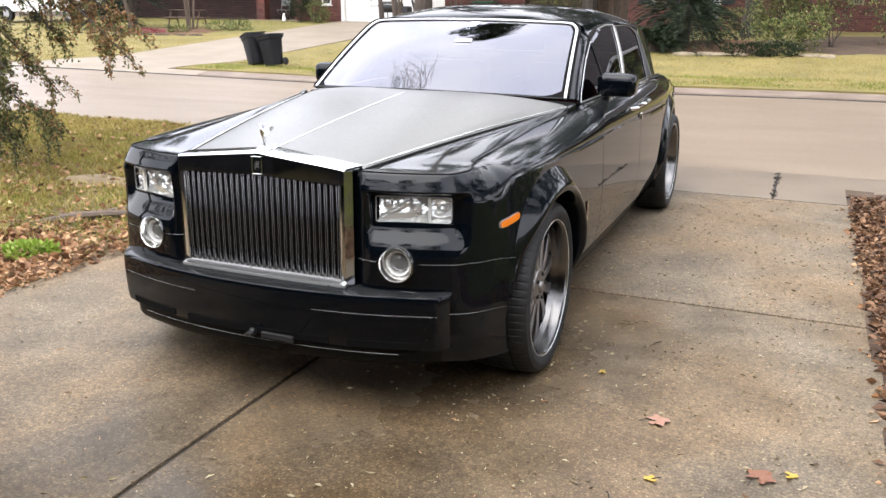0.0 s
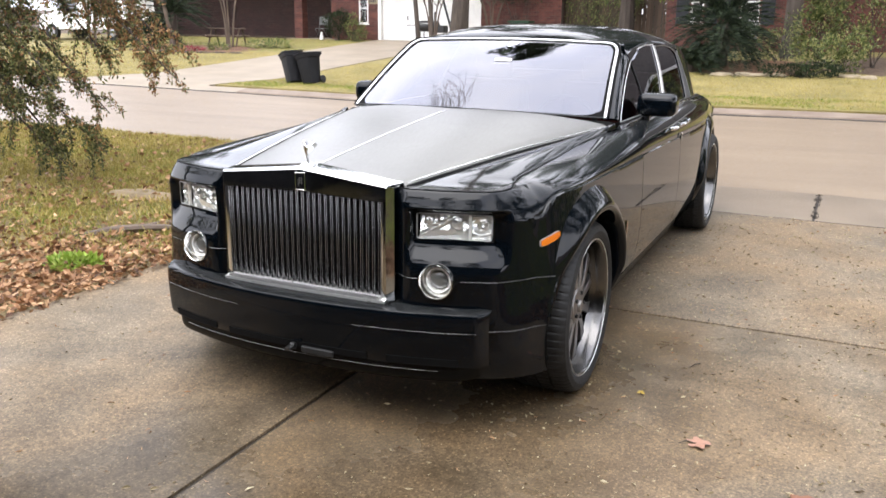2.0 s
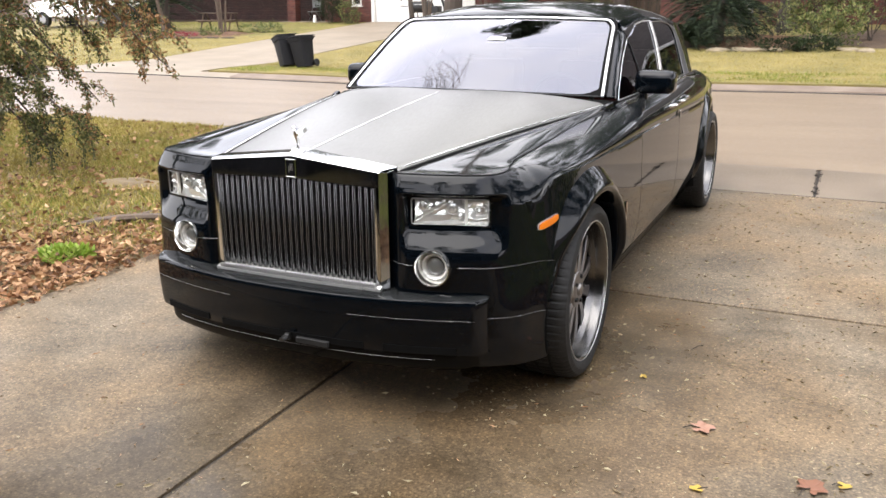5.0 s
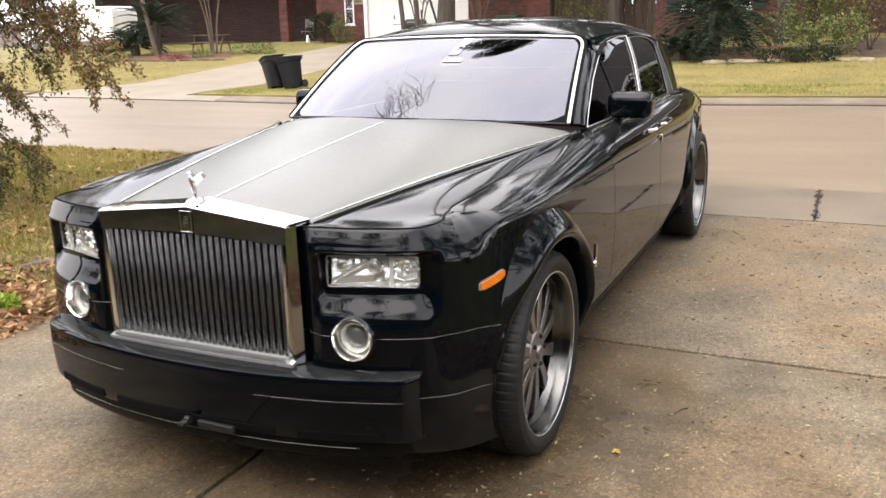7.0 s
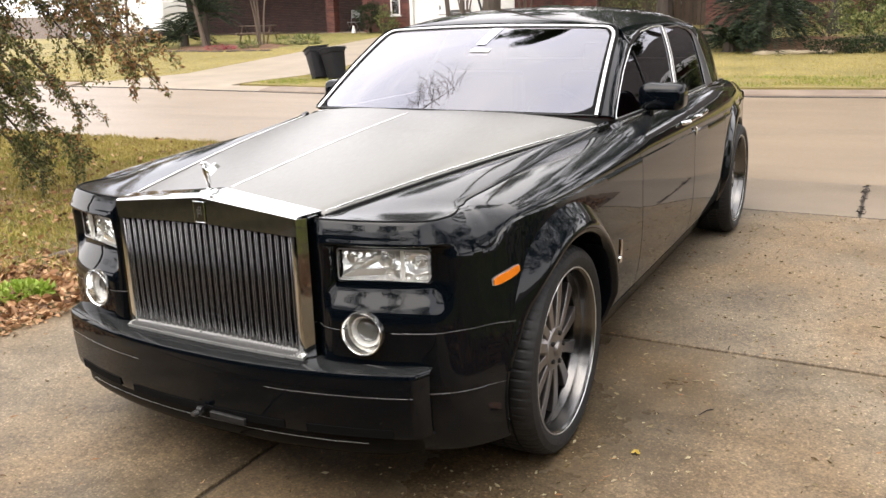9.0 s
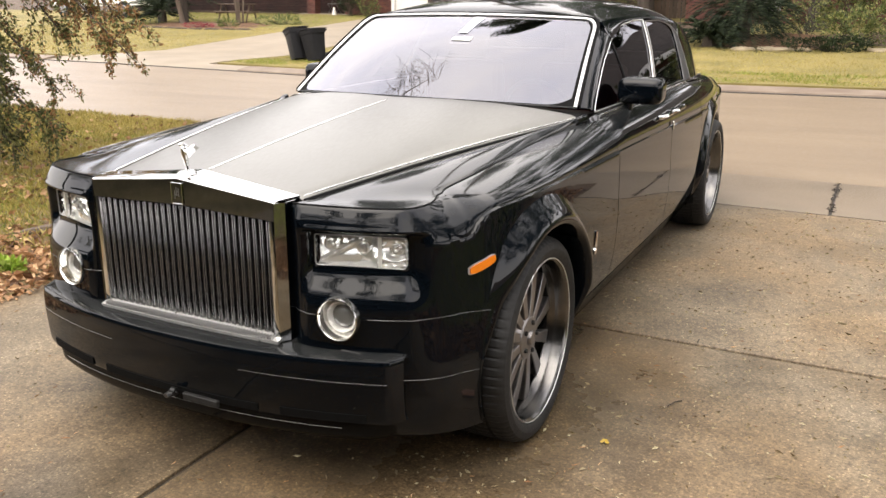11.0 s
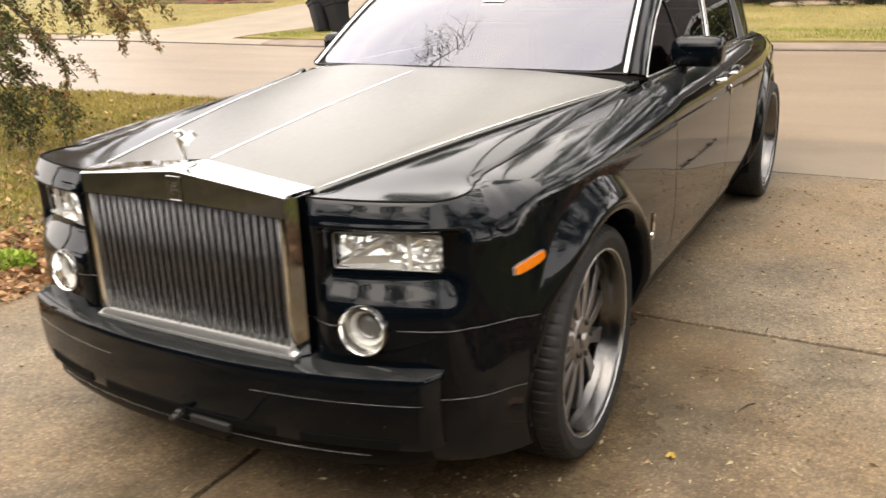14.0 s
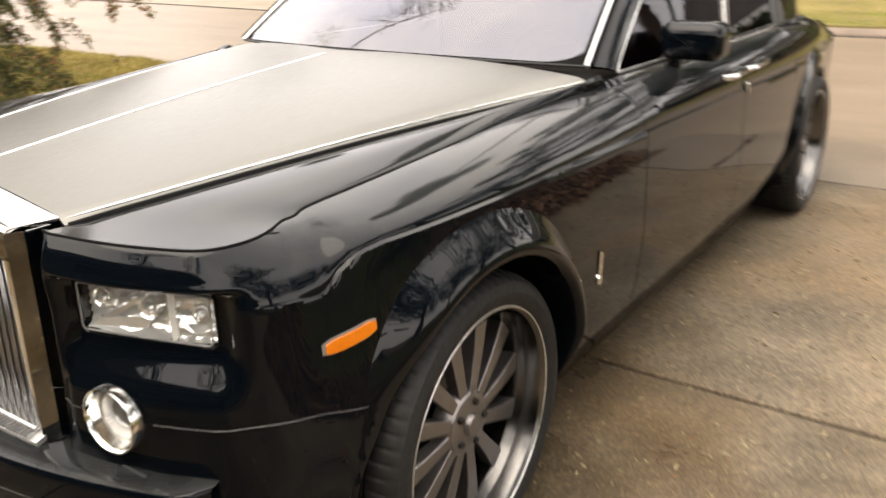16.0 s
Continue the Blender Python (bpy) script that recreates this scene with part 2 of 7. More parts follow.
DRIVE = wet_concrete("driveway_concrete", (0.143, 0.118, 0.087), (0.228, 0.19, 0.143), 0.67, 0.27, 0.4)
JOINT = surface("wet_joint", (0.016, 0.0115, 0.00768), (0.048, 0.0352, 0.0243), 8, 60, (0.5, 0.8), bumpy=0.6, dist=0.006)
STREET = surface("street_concrete", (0.155, 0.114, 0.076), (0.216, 0.163, 0.11), 0.6, 40, (0.4, 0.6), bumpy=0.15, stretch=(0.5, 1.6, 1))
APRON = surface("apron_concrete", (0.132, 0.101, 0.07), (0.2, 0.155, 0.11), 0.9, 60, (0.35, 0.6), bumpy=0.25)
FAR_DRIVE = surface("pale_concrete", (0.186, 0.148, 0.106), (0.256, 0.208, 0.15), 0.8, 40, (0.5, 0.7), bumpy=0.15)
KERB = surface("kerb_concrete", (0.128, 0.0896, 0.064), (0.211, 0.163, 0.122), 1.5, 50, (0.6, 0.8))
SOIL = surface("brown_soil", (0.0512, 0.032, 0.0192), (0.102, 0.064, 0.0384), 2.0, 40, (0.8, 0.95), bumpy=0.8, dist=0.02)
TURF = surface("winter_turf", (0.135, 0.112, 0.03), (0.24, 0.19, 0.062), 0.7, 30, (0.8, 0.95), bumpy=0.9, dist=0.03)
NEAR_TURF = surface("leafy_turf", (0.0768, 0.0544, 0.0224), (0.218, 0.16, 0.064), 1.2, 40, (0.8, 0.95), bumpy=0.9, dist=0.02)
GRASS = foliage("grass_blades", (0.18, 0.148, 0.034), (0.335, 0.27, 0.075), (0.47, 0.385, 0.155), 0.6, 0.2)
GREEN_GRASS = foliage("green_grass", (0.085, 0.13, 0.018), (0.19, 0.24, 0.038), (0.33, 0.31, 0.09), 0.6, 0.2)
DRY_LEAF = foliage("dry_leaves", (0.07, 0.032, 0.014), (0.3, 0.15, 0.068), (0.56, 0.36, 0.2), 0.55, 0.3, 0.1)
BIT = foliage("pale_bits", (0.08, 0.05, 0.02), (0.26, 0.21, 0.12), (0.44, 0.39, 0.25), 0.5, 0.3, 0.0)
TWIG = plain("dark_twig", (0.0192, 0.0141, 0.0102), 0.7)
OLD_LEAF = foliage("old_leaves", (0.035, 0.018, 0.009), (0.15, 0.075, 0.037), (0.34, 0.2, 0.11), 0.55, 0.3, 0.1)
TREE_LEAF = foliage("small_tree_leaves", (0.04, 0.05, 0.018), (0.11, 0.125, 0.042), (0.25, 0.225, 0.09), 0.5, 0.3, 0.4)
RED_LEAF = foliage("reddened_leaves", (0.11, 0.05, 0.022), (0.24, 0.125, 0.05), (0.36, 0.22, 0.1), 0.5, 0.3, 0.4)
PALM_LEAF = foliage("palm_fronds", (0.0055, 0.0105, 0.006), (0.019, 0.03, 0.0165), (0.062, 0.08, 0.042), 0.55, 0.15, 0.1)
SHRUB_LEAF = foliage("shrub_leaves", (0.034, 0.054, 0.0145), (0.105, 0.135, 0.036), (0.31, 0.3, 0.11), 0.45, 0.4)
DEEP_LEAF = foliage("hedge_leaves", (0.00768, 0.0141, 0.0064), (0.0192, 0.032, 0.0128), (0.0384, 0.0544, 0.0192), 0.55, 0.2)
FERN_LEAF = foliage("bright_fern", (0.0768, 0.128, 0.0128), (0.16, 0.23, 0.0256), (0.256, 0.32, 0.0576), 0.5, 0.3)
WEED_LEAF = foliage("bright_weed", (0.13, 0.22, 0.0192), (0.26, 0.36, 0.05), (0.38, 0.45, 0.12), 0.5, 0.3)
FLOWER = foliage("red_flowers", (0.128, 0.0064, 0.0192), (0.256, 0.0192, 0.0448), (0.32, 0.0768, 0.096), 0.5, 0.3)
BARK = surface("grey_bark", (0.032, 0.0243, 0.0192), (0.0768, 0.0589, 0.0461), 5, 40, (0.8, 0.95), bumpy=0.8, dist=0.02, stretch=(1, 1, 0.2))
PALE_BARK = surface("smooth_bark", (0.064, 0.0448, 0.032), (0.128, 0.0928, 0.0672), 5, 40, (0.7, 0.9), bumpy=0.4, stretch=(1, 1, 0.3))
BRICK_FAR = surface("red_brick_courses", (0.076, 0.026, 0.0205), (0.135, 0.046, 0.0345), 2.5, 60, (0.7, 0.9), per="island")
# The red brick again, with the shade of recessed and side walls painted in.
SHADED_BRICK = surface("shaded_brick_courses", (0.0256, 0.0115, 0.0096), (0.0512, 0.0205, 0.0166), 2.0, 60, (0.75, 0.9), per="island")
MORTAR = surface("mortar", (0.0832, 0.0608, 0.0512), (0.128, 0.0992, 0.0832), 3, 80, (0.8, 0.95))
WHITE = surface("white_paint", (0.72, 0.7, 0.66), (0.82, 0.81, 0.78), 1.2, 30, (0.35, 0.5), bumpy=0.05)
WOOD = surface("weathered_wood", (0.0576, 0.0384, 0.0256), (0.122, 0.0864, 0.0608), 2, 45, (0.75, 0.9), bumpy=0.5, stretch=(1, 1, 0.15), per="object")
SHINGLE = surface("roof_shingle", (0.032, 0.0269, 0.0237), (0.064, 0.0544, 0.048), 2, 40, (0.8, 0.95), bumpy=0.6)
BIN = surface("black_bin_plastic", (0.005, 0.005, 0.006), (0.01, 0.01, 0.012), 3, 60, (0.5, 0.65), bumpy=0.1, specular=0.2)
BIN_LID = surface("grey_bin_lid", (0.012, 0.012, 0.015), (0.024, 0.024, 0.028), 3, 60, (0.4, 0.55), bumpy=0.1, specular=0.3)
GREEN_PLASTIC = surface("green_plastic", (0.00512, 0.0384, 0.016), (0.0096, 0.064, 0.0288), 3, 60, (0.4, 0.5), bumpy=0.05)
TAN_STONE = surface("tan_stone", (0.128, 0.0896, 0.0448), (0.218, 0.16, 0.0832), 4, 50, (0.7, 0.9), bumpy=0.6, dist=0.01)
STONE = surface("limestone", (0.192, 0.154, 0.096), (0.333, 0.275, 0.186), 3, 40, (0.7, 0.9), bumpy=0.6, dist=0.01)
IRON = plain("black_iron", (0.012, 0.012, 0.012), 0.5)
SHUTTER = surface("dark_shutter", (0.00768, 0.00896, 0.0128), (0.0141, 0.016, 0.0218), 3, 50, (0.4, 0.6))
FAR_GLASS = plain("far_window_glass", (0.02, 0.022, 0.025), 0.08, coat=1.0)
CANVAS = plain("grey_canvas", (0.224, 0.23, 0.23), 0.8)


# ---- mesh helpers ----
def to_mesh(name, bm, material, sharp=35):
    me = bpy.data.meshes.new(name)
    bm.to_mesh(me)
    bm.free()
    for m in material if isinstance(material, (list, tuple)) else [material]:
        me.materials.append(m)
    if sharp:
        me.polygons.foreach_set("use_smooth", [True] * len(me.polygons))
        me.set_sharp_from_angle(angle=radians(sharp))
    return me


def part(name, bm, material, parent=None, label="", sharp=35):
    """ONE mesh object under a thing or a part."""
    ob = new(name, to_mesh(name, bm, material, sharp))
    ob.parent = parent
    return tagged(ob, label)


def thing(name, label, category, at=(0, 0, 0), group="", kind="", turn=0.0):
    ob = new(name)
    ob.empty_display_size = 0.1
    ob.matrix_world = pose(*at, 0, 0, turn)
    return tagged(ob, label, category, group, kind)


def raw(verts, faces):
    me = bpy.data.meshes.new("raw")
    me.from_pydata([tuple(map(float, v)) for v in verts], [], faces)
    bm = bmesh.new()
    bm.from_mesh(me)
    bpy.data.meshes.remove(me)
    return bm


def block(bm, lo, hi, bevel=0.0, m=None, seg=1):
    """A box between two corners, its edges rounded, turned by m."""
    lo, hi = Vector(lo), Vector(hi)
    made = bmesh.ops.create_cube(bm, size=1, matrix=Matrix.Translation((lo + hi) / 2) @ Matrix.Diagonal((*(hi - lo), 1)))["verts"]
    if bevel:
        edges = list({e for v in made for e in v.link_edges})
        made = list({v for f in bmesh.ops.bevel(bm, geom=edges, offset=bevel, segments=seg, affect="EDGES", profile=0.6)["faces"] for v in f.verts} | {v for v in made if v.is_valid})
    if m:
        bmesh.ops.transform(bm, matrix=m, verts=made)
    return bm


def box(lo, hi, bevel=0.0, m=None, seg=1):
    return block(bmesh.new(), lo, hi, bevel, m, seg)


def grid_faces(rows, cols, close=False, flip=False):
    out = []
    for i in range(rows - 1):
        for j in range(cols if close else cols - 1):
            k = (j + 1) % cols
            f = (i * cols + j, i * cols + k, (i + 1) * cols + k, (i + 1) * cols + j)
            out.append(f[::-1] if flip else f)
    return out


def sheet(points, thick=0.0, flip=False, keep=None):
    """A panel from rows of points, with thickness inward; keep(i, j) says which cells stay."""
    p = np.array(points, float)
    rows, cols, _ = p.shape
    du, dv = np.gradient(p, axis=0), np.gradient(p, axis=1)
    n = np.cross(dv, du)
    n /= np.maximum(np.linalg.norm(n, axis=2, keepdims=True), 1e-9)
    if flip:
        n = -n
    cells = [(i, j) for i in range(rows - 1) for j in range(cols - 1) if keep is None or keep(i, j)]
    at = lambda i, j: i * cols + j  # noqa: E731
    faces, rim = [], {}
    for i, j in cells:
        f = (at(i, j), at(i, j + 1), at(i + 1, j + 1), at(i + 1, j))
        f = f if not flip else f[::-1]
        faces.append(f)
        for a, b in zip(f, f[1:] + f[:1]):
            if (b, a) in rim:
                del rim[(b, a)]
            else:
                rim[(a, b)] = True
    verts = p.reshape(-1, 3)
    if thick:
        total = len(verts)
        verts = np.concatenate([verts, verts - thick * n.reshape(-1, 3)])
        faces += [tuple(v + total for v in f[::-1]) for f in faces]
        faces += [(b, a, a + total, b + total) for a, b in rim]
    bm = raw(verts, faces)
    loose = [v for v in bm.verts if not v.link_faces]
    bmesh.ops.delete(bm, geom=loose, context="VERTS")
    bmesh.ops.recalc_face_normals(bm, faces=bm.faces) if thick else None
    return bm


def tube(path, radius, seg=8, cap=True, flat=1.0, up=(0, 0, 1)):
    """A rod along a path; radius may be a list; flat squeezes it along 'up'."""
    path = [Vector(q) for q in path]
    radii = [float(r) for r in radius] if isinstance(radius, (list, tuple)) else [radius] * len(path)
    verts = []
    for i, q in enumerate(path):
        d = (path[min(i + 1, len(path) - 1)] - path[max(i - 1, 0)]).normalized()
        a = d.cross(Vector(up))
        a = a.normalized() if a.length > 1e-4 else d.orthogonal().normalized()
        b = a.cross(d).normalized()
        for k in range(seg):
            t = 2 * math.pi * k / seg
            verts.append(q + radii[i] * (math.cos(t) * a + flat * math.sin(t) * b))
    faces = grid_faces(len(path), seg, close=True)
    if cap:
        faces += [tuple(range(seg))[::-1], tuple(range((len(path) - 1) * seg, len(path) * seg))]
    return raw(verts, faces)


def lathe(profile, seg=48, m=None, wobble=None):
    """A turned body: profile of (radius, along x), round the x axis."""
    verts = []
    for i, (r, x) in enumerate(profile):
        for k in range(seg):
            t, rr = 2 * math.pi * k / seg, r
            if wobble:
                rr = r + wobble(i, k)
            verts.append((x, rr * math.sin(t), rr * math.cos(t)))
    bm = raw(verts, grid_faces(len(profile), seg, close=True))
    bmesh.ops.recalc_face_normals(bm, faces=bm.faces)
    if m:
        bmesh.ops.transform(bm, matrix=m, verts=bm.verts)
    return bm


def join(*bms):
    out = bms[0]
    for b in bms[1:]:
        me = bpy.data.meshes.new("join")
        b.to_mesh(me)
        b.free()
        out.from_mesh(me)
        bpy.data.meshes.remove(me)
    return out


def spline(points, count):
    """A smooth curve (Catmull-Rom by chord length) through points."""
    p = np.array(points, float)
    k = np.r_[0, np.cumsum(np.sqrt(np.linalg.norm(np.diff(p, axis=0), axis=1)))]
    q = np.concatenate([[2 * p[0] - p[1]], p, [2 * p[-1] - p[-2]]])
    kk = np.r_[2 * k[0] - k[1], k, 2 * k[-1] - k[-2]]
    out = []
    for t in np.linspace(k[0], k[-1], count):
        i = min(max(np.searchsorted(k, t, side="right") - 1, 0), len(p) - 2) + 1
        t0, t1, t2, t3 = kk[i - 1 : i + 3]
        a1 = (t1 - t) / (t1 - t0) * q[i - 1] + (t - t0) / (t1 - t0) * q[i]
        a2 = (t2 - t) / (t2 - t1) * q[i] + (t - t1) / (t2 - t1) * q[i + 1]
        a3 = (t3 - t) / (t3 - t2) * q[i + 1] + (t - t2) / (t3 - t2) * q[i + 2]
        b1 = (t2 - t) / (t2 - t0) * a1 + (t - t0) / (t2 - t0) * a2
        b2 = (t3 - t) / (t3 - t1) * a2 + (t - t1) / (t3 - t1) * a3
        out.append((t2 - t) / (t2 - t1) * b1 + (t - t1) / (t2 - t1) * b2)
    return np.array(out)


def step(a, b, v):
    t = min(1.0, max(0.0, (v - a) / (b - a)))
    return t * t * (3 - 2 * t)


def facing(bm, way):
    """A single sheet with its faces turned towards a direction."""
    if sum((f.normal * f.calc_area() for f in bm.faces), Vector()).dot(Vector(way)) < 0:
        bmesh.ops.reverse_faces(bm, faces=bm.faces)
    return bm


def mirrored(bm):
    bmesh.ops.transform(bm, matrix=Matrix.Diagonal((-1, 1, 1, 1)), verts=bm.verts)
    bmesh.ops.reverse_faces(bm, faces=bm.faces)
    return bm


# ---- the car: x across (its left side at +x), y from the front axle backwards ----
def eased(xs, ys, count=160):
    """A table with its corners rounded."""
    c = spline(np.stack([xs, ys], 1), count)
    return c[:, 0], c[:, 1]


def rounded(p, width):
    """A dense curve, softened along its length, its ends kept."""
    k = np.hanning(2 * width + 1)[1:-1]
    k /= k.sum()
    h = len(k) // 2
    q = np.concatenate([2 * p[0] - p[h:0:-1], p, 2 * p[-1] - p[-2 : -h - 2 : -1]])
    return np.stack([np.convolve(q[:, i], k, "valid") for i in range(p.shape[1])], 1)


AXLE_R, TYRE_R, HUB_Z, ARCH_R = 3.57, 0.392, 0.39, 0.445
PLAN = spline([(0.404, -0.686), (0.46, -0.676), (0.585, -0.655), (0.70, -0.618), (0.79, -0.575), (0.86, -0.525), (0.91, -0.465), (0.946, -0.39), (0.974, -0.25), (0.994, 0.0),
               (1.003, 0.5), (1.005, 1.2), (1.003, 2.5), (0.978, 3.4), (0.922, 4.0), (0.86, 4.45), (0.82, 4.75), (0.70, 4.91), (0.4, 4.98), (0.0, 5.0)], 1600)
PLAN = rounded(PLAN, 16)
PLAN_S = np.r_[0, np.cumsum(np.linalg.norm(np.diff(PLAN, axis=0), axis=1))]
PLAN_T = np.gradient(PLAN, axis=0)
PLAN_T /= np.linalg.norm(PLAN_T, axis=1, keepdims=True)


def along(y):
    """The arc length at which the plan's side reaches y."""
    return float(np.interp(y, PLAN[:1300, 1], PLAN_S[:1300]))


CORNER_OFF = eased([0.2, 0.26, 0.33, 0.45, 0.50, 0.58, 0.66, 0.75, 0.85, 0.92, 0.945, 0.965, 0.982, 0.992, 0.998], [0.0, 0.04, 0.058, 0.062, 0.06, 0.052, 0.047, 0.045, 0.045, 0.051, 0.048, 0.040, 0.031, 0.025, 0.019])
POCKET_OFF = eased([0.2, 0.26, 0.33, 0.45, 0.55, 0.64, 0.68, 0.70, 0.72, 0.745, 0.77, 0.785, 0.80, 0.85, 0.905, 0.914, 0.922, 0.93, 0.945, 0.965, 0.982, 0.992, 0.998],
                   [0.0, 0.04, 0.058, 0.062, 0.06, 0.06, 0.0595, 0.057, 0.049, 0.033, 0.017, 0.009, 0.006, 0.006, 0.008, 0.012, 0.04, 0.053, 0.048, 0.040, 0.031, 0.025, 0.019], 400)
SIDE_OFF = eased([0.2, 0.26, 0.31, 0.36, 0.45, 0.55, 0.65, 0.78, 0.88, 0.96], [-0.11, -0.07, -0.045, -0.028, -0.01, 0.0, 0.003, 0.0, -0.003, -0.006])


# Ahead of the wheel the flank swells out to cover the tyre.
SWELL_OFF = eased([0.2, 0.26, 0.31, 0.36, 0.45, 0.55, 0.65, 0.71, 0.77, 0.83, 0.96], [0.018, 0.023, 0.026, 0.028, 0.03, 0.026, 0.019, 0.013, 0.007, 0.002, -0.006])


def swage(y):
    """Height of the character line, which hooks down behind the headlamps."""
    return float(np.interp(y, [-0.47, -0.452, -0.438, -0.42, -0.395, -0.36, -0.31, -0.05, 0.3, 0.95, 2.0, 3.2, 5.0], [0.892, 0.894, 0.902, 0.924, 0.944, 0.956, 0.962, 0.96, 0.956, 0.947, 0.927, 0.89, 0.85]))


def shoulder(y):
    return float(np.interp(y, [-0.6, -0.45, -0.3, 0, 0.5, 0.94, 1.12, 3.0, 4.0, 5.0], [0.998, 1.003, 1.012, 1.03, 1.056, 1.076, 1.084, 1.09, 1.06, 0.96]))


def crown_inset(y):
    """How far the crease on top of the fender lies inside the flank."""
    return float(np.interp(y, [-0.55, -0.5, -0.45, -0.39, -0.3, -0.2, 0, 0.5, 0.95, 1.12, 5.0], [0.13, 0.158, 0.176, 0.19, 0.2, 0.205, 0.21, 0.214, 0.18, 0.145, 0.135]))


def skin(s, h):
    """A point of the body's flank: s along the plan from the grille round to the tail; h 0 to 1 up to the swage line, 1 to 2 on to the shoulder."""
    base = np.array([np.interp(s, PLAN_S, PLAN[:, 0]), np.interp(s, PLAN_S, PLAN[:, 1])])
    t = np.array([np.interp(s, PLAN_S, PLAN_T[:, 0]), np.interp(s, PLAN_S, PLAN_T[:, 1])])
    out = np.array([t[1], -t[0]]) / np.hypot(*t)
    front = 1 - step(-0.59, -0.45, base[1])
    low, mid, top = 0.24, swage(base[1]), shoulder(base[1])
    if h <= 1:
        z_front = z_side = low + h * (mid - low)
        swell = 1 - step(-0.30, -0.12, base[1])
        side = (1 - swell) * np.interp(z_side, *SIDE_OFF) + swell * np.interp(z_side, *SWELL_OFF)
    else:
        q = min(1.0, h - 1)
        ledge, turn = min(1.0, q / 0.07), max(0.0, (q - 0.07) / 0.93) * math.pi / 2
        ledge *= step(-0.465, -0.415, base[1])
        front += (1 - step(-0.60, -0.49, base[1]) - front) * min(1.0, 2.5 * q)
        inset, rise = crown_inset(base[1]), 0.004 * ledge
        z_front, z_side = mid + (top - mid) * q, mid + rise + (top - mid - rise) * math.sin(turn)
        side = np.interp(mid, *SIDE_OFF) - 0.011 * ledge - (inset - 0.017) * (1 - math.cos(turn))
    pocket = step(0.452, 0.476, base[0]) * (1 - step(0.776, 0.835, base[0]))
    nose = (1 - pocket) * np.interp(z_front, *CORNER_OFF) + pocket * np.interp(z_front, *POCKET_OFF)
    off = front * nose * (0.2 + 0.8 * step(0.404, 0.446, base[0])) + (1 - front) * side
    return np.array([*(base + off * out), front * z_front + (1 - front) * z_side])


def level(y, z):
    """The h of a height on the flank at y."""
    return float(np.interp(z, [0.24, swage(y)], [0, 1]))


def side_x(y, z):
    """The flank's half width at y and z."""
    s = along(y)
    if z <= swage(y):
        return skin(s, level(y, z))[0]
    return float(np.interp((z - swage(y)) / (shoulder(y) - swage(y)), [0, 1], [skin(s, 1)[0], skin(s, 1.6)[0]]))


def in_arch(p, r=ARCH_R):
    return min(math.hypot(p[1], p[2] - HUB_Z), math.hypot(p[1] - AXLE_R, p[2] - HUB_Z)) < r


FOG_X, FOG_Z, FOG_R = 0.59, 0.648, 0.062
LAMP_X0, LAMP_X1, LAMP_Z0, LAMP_Z1 = 0.486, 0.772, 0.802, 0.908
NOSE = {}


def front_y(x, z):
    """The nose's surface at x and z."""
    key = round(z, 3)
    if key not in NOSE:
        row = np.array([skin(s, level(-0.62, key)) if key <= swage(-0.62) else skin(s, 1.0) for s in np.linspace(0.0, 0.62, 90)])
        NOSE[key] = (row[:, 0], row[:, 1])
    return float(np.interp(x, *NOSE[key]))


def in_lamp(p):
    """Inside the opening of a headlamp or a fog lamp."""
    if p[1] > -0.45:
        return False
    return (LAMP_X0 < p[0] < LAMP_X1 and LAMP_Z0 < p[2] < LAMP_Z1) or math.hypot(p[0] - FOG_X, p[2] - FOG_Z) < FOG_R


def at_lamp_edge(p):
    x, z = p[0], p[2]
    if z > 0.75:
        gaps = [(x - LAMP_X0, LAMP_X0, z), (LAMP_X1 - x, LAMP_X1, z), (z - LAMP_Z0, x, LAMP_Z0), (LAMP_Z1 - z, x, LAMP_Z1)]
        _, x, z = min(gaps)
    else:
        k = FOG_R / max(math.hypot(x - FOG_X, z - FOG_Z), 0.004)
        x, z = FOG_X + (x - FOG_X) * k, FOG_Z + (z - FOG_Z) * k
    return np.array([x, front_y(x, z), z])


